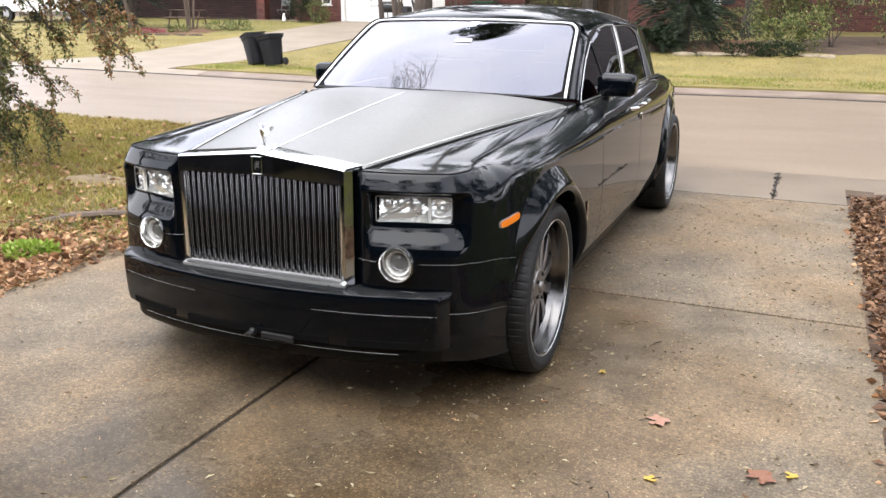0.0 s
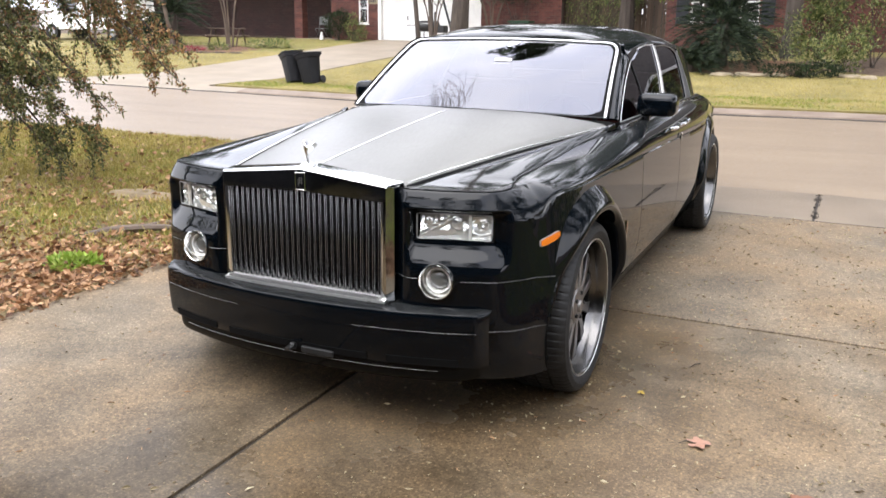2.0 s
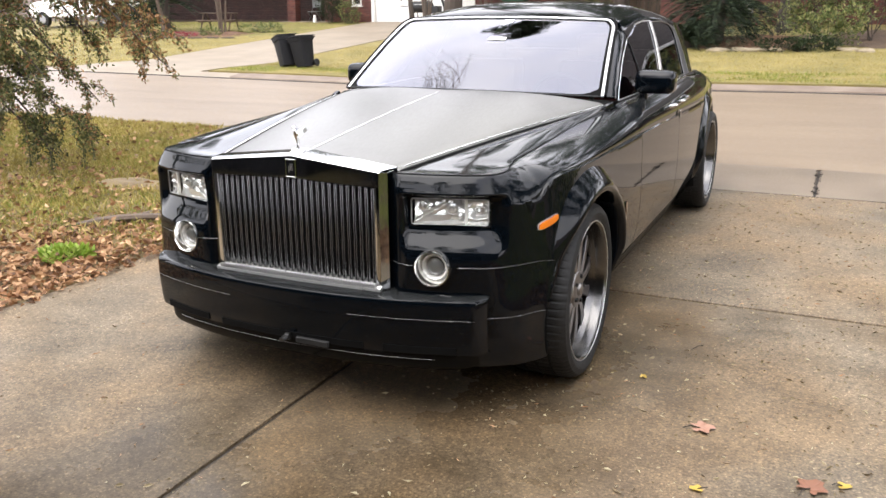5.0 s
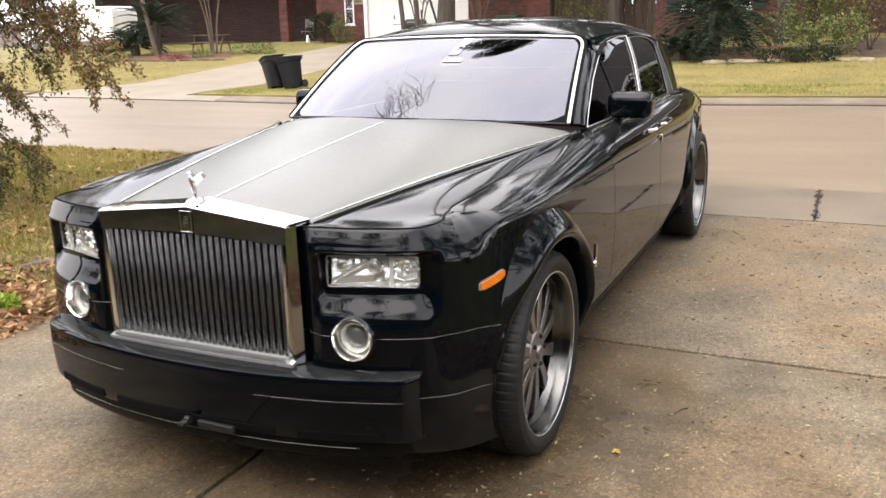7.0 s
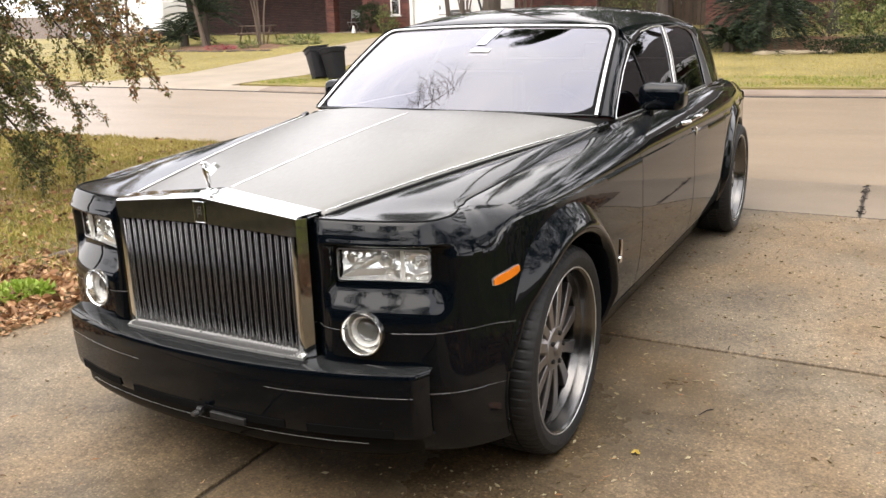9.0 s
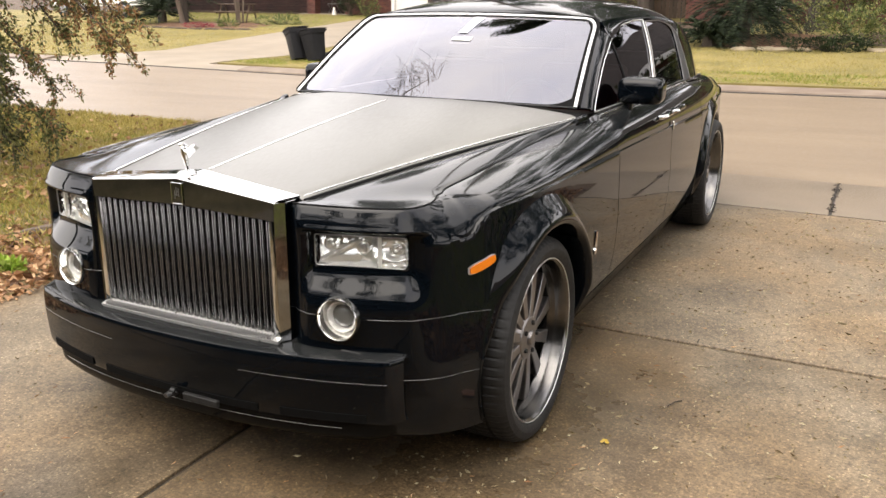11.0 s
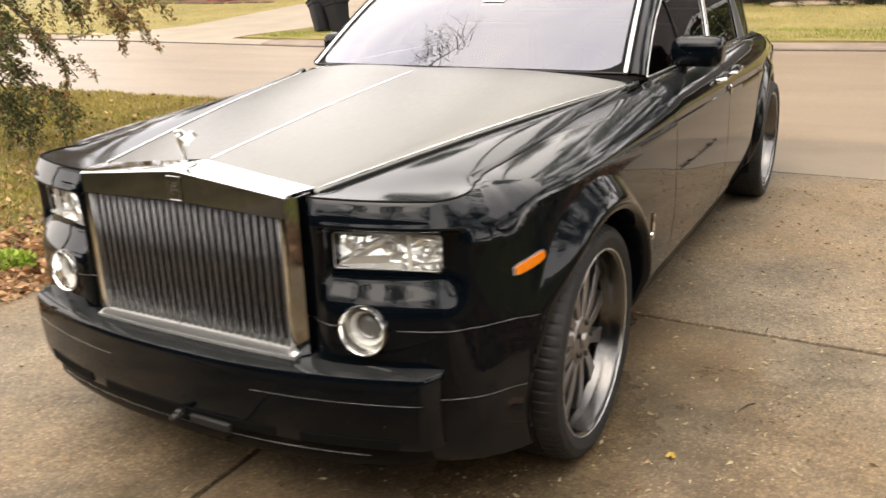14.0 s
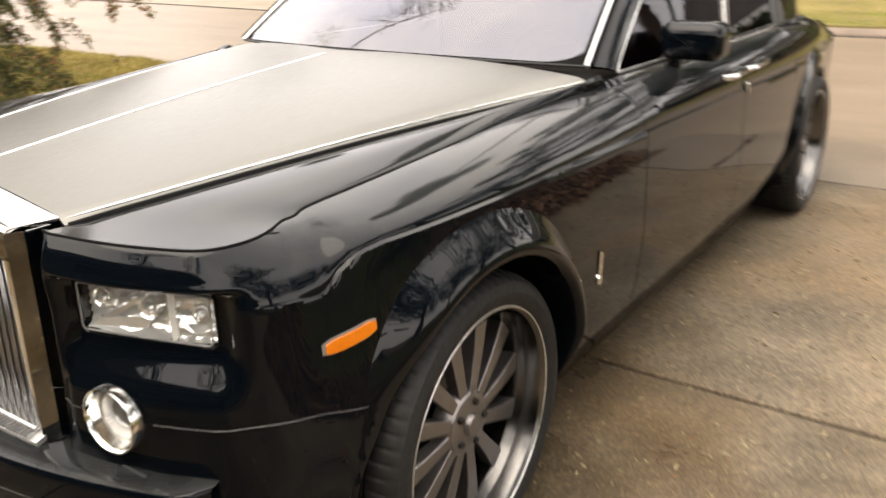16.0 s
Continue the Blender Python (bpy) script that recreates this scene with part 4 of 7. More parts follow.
        for x0, x1 in ((0.494, 0.682), (0.695, 0.764)):
            part("shelf", sheet([[fl(x0 + (x1 - x0) * i / 8, z, d + 0.003 * math.sin(i * 1.9)) for i in range(9)] for z, d in ((0.808, -0.001), (0.813, 0.008), (0.822, 0.02))], 0.001), LAMP_IN, lamp)
        part("divider", sheet(patch(0.683, 0.694, 0.806, 0.904, 0.006, 2, 4), 0.01), LAMP_BASE, lamp)
        for x, z, r, d in ((0.635, 0.866, 0.024, 0.014), (0.529, 0.872, 0.020, 0.014), (0.729, 0.858, 0.012, 0.018)):
            c = fl(x, z, d)
            part("bulb_bowl", lathe([(0.001, 0.012), (r * 0.45, 0.009), (r * 0.6, 0.002), (r * 0.8, 0.0), (r, 0.004), (r * 1.02, -0.012)], 24, Matrix.Translation(c) @ pose(0, 0, 0, 0, 0, 90 + 14 * side) @ Matrix.Diagonal((-1, 1, 1, 1))), LAMP_IN, lamp)
        part("facet", sheet([[fl(x, z, d) for x, z, d in ((0.498, 0.811, 0.004), (0.56, 0.809, 0.012), (0.62, 0.812, 0.016))], [fl(x, z, d) for x, z, d in ((0.512, 0.822, 0.012), (0.57, 0.840, 0.004), (0.635, 0.842, 0.02))]], 0.002), LAMP_IN, lamp)
        lens_rows = []
        for j in range(7):
            z = 0.806 + 0.098 * j / 6
            e = 0.012 * (1 - math.sqrt(max(0.0, 1 - max(0.0, abs(j - 3) - 2) ** 2)))
            lens_rows.append([fl(0.490 + e + (0.278 - 2 * e) * i / 14, z, -0.004 - 0.004 * math.sin(math.pi * i / 14)) for i in range(15)])
        part("lens", facing(sheet(lens_rows), (0, -1, 0)), LENS, lamp).visible_shadow = False
        part("lens_rim", tube([fl(x, z, -0.0065) for x, z in oblong(0.489, 0.769, 0.805, 0.905, 0.010)], 0.0022, 6), TRIM, lamp)
        turn = Matrix.Translation(fl(FOG_X, FOG_Z, -0.002)) @ pose(0, 0, 0, 0, 0, 90 + 5 * side) @ Matrix.Diagonal((-1, 1, 1, 1))
        fog = part("fog_lamp", lathe([(0.071, -0.02), (0.0712, 0.006), (0.0695, 0.011), (0.0665, 0.012), (0.0645, 0.009), (0.0625, 0.002), (0.0585, -0.016), (0.054, -0.03), (0.0525, -0.034)], 56, turn), FOG_RING, car, "round chrome fog lamp sunk into the bumper")
        part("fog_bowl", lathe([(0.0535, -0.034), (0.0525, -0.022), (0.050, -0.018), (0.046, -0.020), (0.040, -0.034), (0.037, -0.046), (0.0, -0.05)], 48, turn), LAMP_BASE, fog)
        part("fog_lens", lathe([(0.0375, -0.034), (0.036, -0.03), (0.026, -0.022), (0.012, -0.018), (0.0, -0.017)], 36, turn), FOG_GLASS, fog)

    # Side marker lamps.
    for side in (1, -1):
        def marker(y0, y1, z0, z1, out, tilt=0.024):
            rows = []
            for j in range(4):
                row = []
                for i in range(9):
                    y = y0 + (y1 - y0) * i / 8
                    e = min(i, 8 - i)
                    hug = (0.62, 0.93, 1.0)[min(e, 2)]
                    z = (z0 + z1) / 2 + (z1 - z0) * (j / 3 - 0.5) * hug + tilt * (i / 8 - 1)
                    row.append((side * (side_x(y, z) + out), y, z))
                rows.append(row)
            return sheet(rows, 0.012)
        lamp = part("marker_lamp", marker(-0.466, -0.354, 0.789, 0.823, 0.004), TRIM, car, "amber side marker lamp in a chrome frame")
        part("amber_lens", marker(-0.462, -0.358, 0.7925, 0.8195, 0.009), AMBER, lamp)

    # Front bumper with its shelf, slots, tow hook and bracket.
    def bump_y(x):
        return -0.851 + 0.13 * (abs(x) / 0.77) ** 2.3 + 0.045 * (max(0.0, abs(x) - 0.755) / 0.04) ** 2

    outline = [(0.546, 0.2), (0.545, 0.085), (0.543, 0.045), (0.541, 0.018), (0.537, 0.006), (0.53, 0.001), (0.52, 0.0), (0.47, -0.002), (0.42, 0.0), (0.36, 0.005), (0.33, 0.009), (0.318, 0.014), (0.312, 0.04)]
    xs = np.linspace(-0.795, 0.795, 121)
    rows = [[(x, bump_y(x) + d, z - 0.002 * (1 - (x / 0.77) ** 2)) for x in xs] for z, d in outline]
    bumper = part("front_bumper", sheet(rows, 0.01, flip=True), BLACK, car, "black front bumper with a stepped shelf")
    low = [(0.322, 0.022), (0.319, 0.0125), (0.3, 0.0115), (0.27, 0.016), (0.25, 0.03), (0.238, 0.06), (0.235, 0.12)]
    xs2 = np.linspace(-0.772, 0.772, 81)
    part("bumper_valance", sheet([[(x, bump_y(x) + d + 0.02 * abs(x) ** 3 + 0.09 * max(0.0, (abs(x) - 0.66) / 0.112) ** 2.5, z) for x in xs2] for z, d in low], 0.01, flip=True), BLACK_LOW, bumper, "dull black lower bumper lip")
    for side in (1, -1):
        def slot():
            return sheet([[(x, bump_y(x) + 0.0025 + (0.352 - z) * 0.1, z) for x in np.linspace(0.42, 0.70, 16)] for z in (0.322, 0.352)], 0.004)
        part("air_slot", slot() if side > 0 else mirrored(slot()), GAP, bumper)
        part("bumper_crease", tube([(side * x, bump_y(x) - 0.0018, 0.462) for x in np.linspace(0.28, 0.765, 30)], 0.0005, 6), TRIM, bumper)
    part("intake", sheet([[(x, bump_y(x) + 0.0025 + (0.35 - z) * 0.1, z) for x in np.linspace(-0.34, 0.34, 30)] for z in (0.322, 0.35)], 0.004), GAP, bumper)
    # The lip's highlight, drawn as a pale hairline rod.
    part("lip_highlight", tube([(x, bump_y(x) + 0.0105, 0.298) for x in np.linspace(-0.62, 0.62, 60)], 0.0007, 6), TRIM, bumper)
    for side in (1, -1):
        part("washer_cover", box((side * 0.63 - 0.04, -0.715, 0.541), (side * 0.63 + 0.04, -0.683, 0.5455), 0.002), BLACK, bumper, "small black washer cover")
    bracket = part("plate_bracket", box((0.05, -0.862, 0.312), (0.20, -0.846, 0.338), 0.003), RUBBER, bumper, "bare number plate bracket")
    part("tow_hook", join(tube([(-0.005, -0.85, 0.325), (-0.01, -0.875, 0.32), (0.012, -0.885, 0.328), (0.02, -0.86, 0.334)], 0.009, 8), lathe([(0.0, 0.01), (0.014, 0.01), (0.014, -0.01), (0.0, -0.01)], 12, pose(0.015, -0.862, 0.335))), IRON_DARK, bumper)

    # Windscreen, its frame, pillars.
    part("windscreen", facing(sheet([[glass_point(u * glass_end(v), v) for u in np.linspace(-1, 1, 31)] for v in list(np.linspace(0, 0.86, 14)) + [0.89, 0.92, 0.95, 0.975, 0.99, 1.0]]), (0, -1, 1)), WINDSCREEN, car, "sloping windscreen mirroring the pale sky").visible_shadow = False
    stick = lambda x0, x1, v0, v1, taper: [[glass_point((x0 + (x1 - x0) * i / 6 - 0.5 * (x0 + x1)) * (1 + taper * j / 4) + 0.5 * (x0 + x1), v0 + (v1 - v0) * j / 4) + (0, -0.0015, 0.0035) for i in range(7)] for j in range(5)]  # noqa: E731
    part("windscreen_sticker", facing(sheet(stick(0.075, 0.215, 0.598, 0.645, 0.0), 0.001), (0, -1, 1)), WHITE, car, "pale sticker near the top of the windscreen")
    part("mirror_foot", facing(sheet(stick(0.075, 0.145, 0.70, 0.965, 0.3), 0.001), (0, -1, 1)), MIRROR_FOOT, car, "grey foot of the inside mirror")
    half = [(1.0, v) for v in np.linspace(-0.01, 0.84, 16)] + [(0.92 + 0.08 * math.cos(a), 0.86 + 0.14 * math.sin(a)) for a in np.linspace(0.1, 1.5, 10)] + [(u, 1.0) for u in np.linspace(0.9, 0.0, 14)]
    whole = half + [(-u, v) for u, v in half[-2::-1]]
    hoop = [glass_point(u, v) + (0.008 * u * (v < 0.99), 0.004, 0.007) for u, v in whole]
    part("windscreen_trim", tube(hoop, 0.0088, 10, flat=0.8), SATIN, car, "slim bright windscreen trim")
    part("windscreen_seal", tube([p + Vector((0.014 * (1 if p[0] > 0 else -1), 0.012, 0.006)) for p in map(Vector, hoop)], 0.008, 6), GAP, car)
    low_band = lambda u: 0.014 + 0.1 * max(0.0, (abs(u) - 0.84) / 0.16) ** 2.6  # noqa: E731
    part("glass_border", sheet([[glass_point(u, low_band(u) * k) + (0, -0.002, 0.003) for u in np.linspace(-1, 1, 61)] for k in (0, 0.5, 1)]), GAP, car, "dark printed border of the windscreen")
    for side in (1, -1):
        part("glass_border", sheet([[glass_point(side * glass_end(v) * k, v) + (0, -0.002, 0.0035) for k in (0.983, 0.992, 1.0)] for v in np.linspace(0.0, 0.985, 40)]), GAP, car)
    part("windscreen_seal", tube([glass_point(u, 0.0) + (0, -0.004, 0.002) for u in np.linspace(-1, 1, 40)], 0.0045, 8), DARK, car)
    win_front = [(1.09, 1.112), (1.255, 1.215), (1.425, 1.318), (1.62, 1.405), (1.76, 1.452), (1.90, 1.478)]

    def pillar():
        rows = []
        for k in range(13):
            v = k / 12
            a = glass_point(glass_end(v), min(1, v)) + (0.016, 0.006, 0.002)
            y = float(np.interp(v, [i / 5 for i in range(6)], [p[0] for p in win_front]))
            z = float(np.interp(v, [i / 5 for i in range(6)], [p[1] for p in win_front]))
            b = cabin(y - 0.012, z, 0.004)
            mid = (a + b) / 2 + (0.012, -0.012, 0.006)
            rows.append([a, (a + mid) / 2 + (0.004, -0.004, 0.002), mid, (b + mid) / 2 + (0.003, -0.003, 0.001), b])
        bm = sheet(rows, 0.01)
        bmesh.ops.recalc_face_normals(bm, faces=bm.faces)
        return bm

    both("pillar", pillar, BLACK, car, "glossy black windscreen pillar")

    # Roof, rear pillars, back window and boot.
    roof_pts = np.array([roof_row(k) for k in range(len(ROOF_Y))])
    fine = np.array([spline(roof_pts[:, j], 60) for j in range(roof_pts.shape[1])]).transpose(1, 0, 2)
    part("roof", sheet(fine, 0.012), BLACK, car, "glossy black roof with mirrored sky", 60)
    edge = fine[:, -1]

    def cantrail():
        rows = []
        for y0, z0 in ((1.56, 1.50), (1.62, 1.507), (1.75, 1.512), (1.95, 1.517), (2.25, 1.52), (2.55, 1.515), (2.85, 1.503), (3.15, 1.48)):
            zt = z0
            zb = float(np.interp(y0, [1.56, 1.8, 1.95, 2.2, 2.6, 3.0, 3.2], [1.40, 1.455, 1.482, 1.499, 1.497, 1.465, 1.44])) if y0 > 1.6 else 1.46
            rows.append([(green_x(zt), y0, zt), (green_x((zt + zb) / 2) + 0.006, y0, (zt + zb) / 2), (green_x(zb) + 0.002, y0, zb)])
        bm = sheet([spline(r, 5) for r in rows], 0.012)
        bmesh.ops.recalc_face_normals(bm, faces=bm.faces)
        return bm

    both("roof_rail", cantrail, BLACK, car, "", 60)

    tail_z, tail_y = [1.08, 1.25, 1.40, 1.438, 1.468, 1.49], [2.985, 3.03, 3.045, 3.03, 2.93, 2.70]

    def c_pillar():
        rows = []
        for z in (1.078, 1.11, 1.16, 1.21, 1.26, 1.31, 1.36, 1.40, 1.43, 1.455, 1.476):
            y0 = float(np.interp(z, tail_z, tail_y)) - 0.004
            y1 = float(np.interp(-z, -edge[::-1][:44, 2][::-1], edge[::-1][:44, 1][::-1]))
            rows.append([(rear_x(y0 + (y1 - y0) * i / 16, z), y0 + (y1 - y0) * i / 16, z) for i in range(17)])
        bm = sheet(rows, 0.012)
        bmesh.ops.recalc_face_normals(bm, faces=bm.faces)
        return bm

    both("rear_pillar", c_pillar, BLACK, car, "broad glossy black rear pillar", 60)
    boot = [[(skin(along(y), 2.0)[0] * u, y + (0 if y < 4.8 else 0.08 * (1 - u * u)), shoulder(y) + 0.02 * (1 - u * u)) for u in np.linspace(-1, 1, 21)] for y in (4.2, 4.3, 4.5, 4.7, 4.85, 4.9)]
    part("boot_lid", sheet(boot, 0.012), BLACK, car, "glossy black boot lid")
    part("belt_deck", sheet([[(u * 0.74, y, 1.05) for u in (-1, 1)] for y in (3.4, 4.25)], 0.01), LINER, car)

    # Side windows in chrome frames.
    belt = 1.106
    nose_z, nose_y = [p[1] for p in win_front] + [1.497, 1.499], [p[0] for p in win_front] + [2.18, 2.30]
    post = lambda z: float(np.interp(z, [1.10, 1.30, 1.50], [2.18, 2.297, 2.384]))  # noqa: E731
    heights = list(np.linspace(belt, 1.43, 12)) + [1.45, 1.465, 1.478, 1.486, 1.492, 1.496]
    for side in (1, -1):
        spans = ((lambda z: float(np.interp(z, nose_z, nose_y)), post, heights, "dark tinted front side window"),
                 (lambda z: post(z) + 0.046, lambda z: float(np.interp(z, tail_z, tail_y)), heights[:-2], "dark tinted rear side window"))
        for y0, y1, zs, label in spans:
            rows = [[cabin(y0(z) + (y1(z) - y0(z)) * i / 8, z, -0.006) * (side, 1, 1) for i in range(9)] for z in zs]
            win = part("side_window", facing(sheet(rows), (side, 0, 0.2)), SIDE_GLASS, car, label)
            win.visible_shadow = False
            loop = [(y0(z), z) for z in zs] + [(y1(z), z) for z in zs[::-1]] + [(y0(zs[0]), zs[0])]
            part("window_frame", tube([cabin(y, z, 0.001) * (side, 1, 1) for y, z in loop], 0.0032, 8), SATIN if y1 is post else STEEL, win, "slim satin chrome window frame")
            if y1 is post:
                part("divider_bar", tube([cabin(y, z, -0.001) * (side, 1, 1) for y, z in ((1.70, belt), (1.68, 1.25), (1.64, 1.388))], 0.004, 6), DARK, win)
        tail = [(float(np.interp(z, tail_z, tail_y)), float(np.interp(z, [1.10, 1.25, 1.40, 1.46], [3.20, 3.19, 3.13, 3.0])), z) for z in (1.10, 1.15, 1.2, 1.25, 1.3, 1.35, 1.4, 1.43, 1.455)]
        part("quarter_panel", facing(sheet([[(side * (rear_x(y0 + (y1 - y0) * i / 3, z) + 0.003), y0 + (y1 - y0) * i / 3, z) for i in range(4)] for y0, y1, z in tail]), (side, 0, 0.2)), DARK, car, "dull black panel behind the rear door")
        part("window_frame", tube([(side * (rear_x(y1, z) + 0.004), y1, z) for y0, y1, z in tail], 0.0028, 8), STEEL, car, "slim satin chrome window frame")
        part("door_pillar", sheet([[cabin(post(z) + d, z, -0.005) * (side, 1, 1) for d in (0.005, 0.041)] for z in (1.09, 1.2, 1.3, 1.4, 1.5)], 0.02), DARK, car)
        part("belt_strip", tube([(side * 0.866, y, 1.092) for y in np.linspace(1.09, 3.0, 24)], 0.006, 8, flat=1.2), BRIGHT, car, "bright strip along the window line")
        part("belt_shelf", sheet([[(side * x, y, z) for x, z in ((skin(along(y), 2.0)[0] - 0.004, shoulder(y) - 0.001), (0.865, 1.086 if y > 1.05 else 1.068), (0.845, 1.09))] for y in np.linspace(0.96, 3.6, 20)], 0.006), BLACK, car)
        part("door_card", sheet([[(side * x, y, z) for x, z in ((0.845, 1.098), (0.80, 1.09), (0.76, 0.70))] for y in np.linspace(1.1, 3.2, 6)], 0.006), LINER, car)

    # Mirrors, handles, lock, fender badge.
    for side in (1, -1):
        bm = bmesh.new()
        bmesh.ops.create_cube(bm, size=1, matrix=Matrix.Translation((0.95, 1.50, 1.174)) @ Matrix.Diagonal((0.225, 0.15, 0.132, 1)))
        bmesh.ops.bevel(bm, geom=list(bm.edges), offset=0.045, segments=5, affect="EDGES", profile=0.55)
        for v in bm.verts:
            if v.co.y < 1.475:
                v.co.z = 1.174 + (v.co.z - 1.174) * (1 - 0.9 * (1.475 - v.co.y))
        if side < 0:
            mirrored(bm)
        mirror = part("door_mirror", bm, BLACK, car, "glossy black door mirror on a short stalk", 60)
        stalk = tube([(0.885, 1.50, 1.06), (0.885, 1.50, 1.09), (0.89, 1.50, 1.13)], [0.036, 0.033, 0.03], 12, flat=0.7, up=(1, 0, 0))
        part("stalk", stalk if side > 0 else mirrored(stalk), BLACK, mirror)
        g2 = box((0.855, 1.57, 1.126), (1.045, 1.578, 1.222), 0.003)
        part("mirror_glass", g2 if side > 0 else mirrored(g2), CHROME, mirror)
        for y0, y1 in ((1.80, 2.035), (2.075, 2.36)):
            pts = [(side * (side_x(y, 1.01) + o), y, z) for y, o, z in ((y0, 0.004, 1.002), (y0 + 0.025, 0.03, 1.006), ((y0 + y1) / 2, 0.036, 1.012), (y1 - 0.025, 0.03, 1.012), (y1, 0.004, 1.01))]
            part("door_handle", tube(spline(pts, 17), 0.0125, 10), CHROME, car, "chrome bar door handle")
        part("lock_plate", box((side * side_x(2.08, 0.93) - 0.004, 2.07, 0.905), (side * side_x(2.08, 0.93) + 0.006, 2.09, 0.952), 0.003), CHROME, car)
        x = side_x(0.63, 0.6)
        badge = part("fender_badge", tube([(side * (side_x(0.63, z) + 0.003), 0.636, z) for z in (0.592, 0.62, 0.66)], 0.006, 6), CHROME, car, "thin chrome fender badge")
        part("badge_disc", lathe([(0.0, 0.006), (0.016, 0.005), (0.017, 0.0)], 20, pose(side * (side_x(0.63, 0.572) + 0.001), 0.636, 0.572) @ Matrix.Diagonal((side, 1, 1, 1))), CHROME, badge)

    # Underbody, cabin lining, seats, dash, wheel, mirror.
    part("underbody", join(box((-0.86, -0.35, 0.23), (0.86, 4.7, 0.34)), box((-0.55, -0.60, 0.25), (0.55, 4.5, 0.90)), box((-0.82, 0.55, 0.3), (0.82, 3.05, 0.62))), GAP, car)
    part("engine_cover", box((-0.62, -0.42, 0.7), (0.62, 0.62, 0.945), 0.02), GAP, car)
    part("dashboard", box((-0.78, 0.86, 0.62), (0.78, 1.32, 1.085), 0.05, None, 3), LINER, car, "dark dashboard")
    for x in (-0.40, 0.40):
        part("front_seat", join(box((x - 0.27, 1.75, 0.60), (x + 0.27, 2.25, 0.76), 0.05, None, 3), box((x - 0.26, 2.2, 0.68), (x + 0.26, 2.36, 1.24), 0.06, pose(0, 0, 0), 3), box((x - 0.14, 2.26, 1.25), (x + 0.14, 2.34, 1.41), 0.035, None, 3)), LEATHER, car, "dark red leather front seat")
    part("rear_seat", join(box((-0.74, 2.75, 0.60), (0.74, 3.3, 0.78), 0.05, None, 3), box((-0.74, 3.25, 0.70), (0.74, 3.45, 1.26), 0.06, None, 3)), LEATHER, car, "dark red leather rear bench")
    part("steering_wheel", join(tube([(0.40 + 0.19 * math.cos(a), 1.50 - 0.06 * math.sin(a), 1.02 + 0.18 * math.sin(a)) for a in np.linspace(0, 2 * math.pi, 33)], 0.014, 8), box((0.34, 1.48, 0.98), (0.46, 1.52, 1.06), 0.01)), DARK, car)
    part("cabin_mirror", box((0.0 - 0.12, 1.50, 1.40), (0.12, 1.535, 1.465), 0.012, None, 2), DARK, car)
    part("toll_tag", sheet([[glass_point(0.14 + du, 0.61 + dv) + (0, 0.005, -0.006) for du in (-0.07, 0.0, 0.07)] for dv in (-0.03, 0.03)], 0.001), WHITE, car, "white toll tag behind the windscreen")
    part("tail_panel", box((-0.8, 4.90, 0.35), (0.8, 4.94, 0.9), 0.02), BLACK, car)
    for y in (0.0, AXLE_R):
        for side in (1, -1):
            build_wheel(car, side, y)
    return car


build_car()


# ---- ground, driveway, street ----
def ground_z(x, y):
    h = float(np.interp(x, [-40, -16, -8, -3, 2, 12], [-0.03, -0.03, -0.09, -0.01, 0.05, 0.07])) * step(5.9, 13.0, y)
    return h + 0.08 * step(13.3, 14.3, y) + 0.0615 * min(40.0, max(0.0, y - 17))


def land(x0, x1, y0, y1, nx, ny, lift=0.0, thick=0.0, wave=0.0):
    """A piece of the terrain, lifted off it."""
    rows = [[(x, y, ground_z(x, y) + lift + (wave * noise.noise((x * 1.7, y * 1.7, 0)) if wave else 0)) for x in np.linspace(x0, x1, nx + 1)] for y in np.linspace(y0, y1, ny + 1)]
    bm = sheet(rows, thick)
    bmesh.ops.recalc_face_normals(bm, faces=bm.faces)
    if not thick and bm.faces[:][0].normal.z < 0:
        bmesh.ops.reverse_faces(bm, faces=bm.faces)
    return bm


def setting(name, bm, material, label="", sharp=35):
    return tagged(part(name, bm, material, None, label, sharp), kind="structure")


edges_x = np.r_[-600, -300, -120, np.linspace(-60, 30, 46), 120, 300, 600]
edges_y = np.r_[-600, -250, -80, -20, np.linspace(-6, 60, 67), 120, 300, 600]
rows = [[(x, y, ground_z(x, y) - 0.05) for x in edges_x] for y in edges_y]
bm = sheet(rows)
if bm.faces[:][0].normal.z < 0:
    bmesh.ops.reverse_faces(bm, faces=bm.faces)
setting("ground", bm, SOIL, "bare brown soil and turf reaching into the distance")
setting("lawn_near", land(-14, -2.16, -7.9, 5.86, 40, 50, 0.0, 0.04, 0.02), NEAR_TURF, "thin yellowed lawn with dry leaves beside the driveway")
setting("leaf_bed", land(2.40, 9, -7.9, 5.0, 20, 40, 0.0, 0.04, 0.02), SOIL, "soil bed with dry leaves beside the driveway")
setting("lawn_far_left", land(-44, -17.45, 14.2, 30.5, 30, 30, 0.0, 0.04, 0.02), TURF, "yellowing lawn across the street")
setting("lawn_far_right", land(-12.95, 26, 14.2, 32, 60, 30, 0.0, 0.04, 0.02), TURF, "yellowing lawn across the street")

drive = tagged(thing("driveway", "wet stained concrete driveway slabs with dark joints", "driveway"), kind="structure")


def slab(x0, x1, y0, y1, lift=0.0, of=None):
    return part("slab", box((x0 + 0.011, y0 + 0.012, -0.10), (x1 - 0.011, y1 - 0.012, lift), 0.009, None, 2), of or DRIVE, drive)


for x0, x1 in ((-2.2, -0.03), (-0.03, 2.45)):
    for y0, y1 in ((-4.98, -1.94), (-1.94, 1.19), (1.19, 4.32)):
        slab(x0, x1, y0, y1)
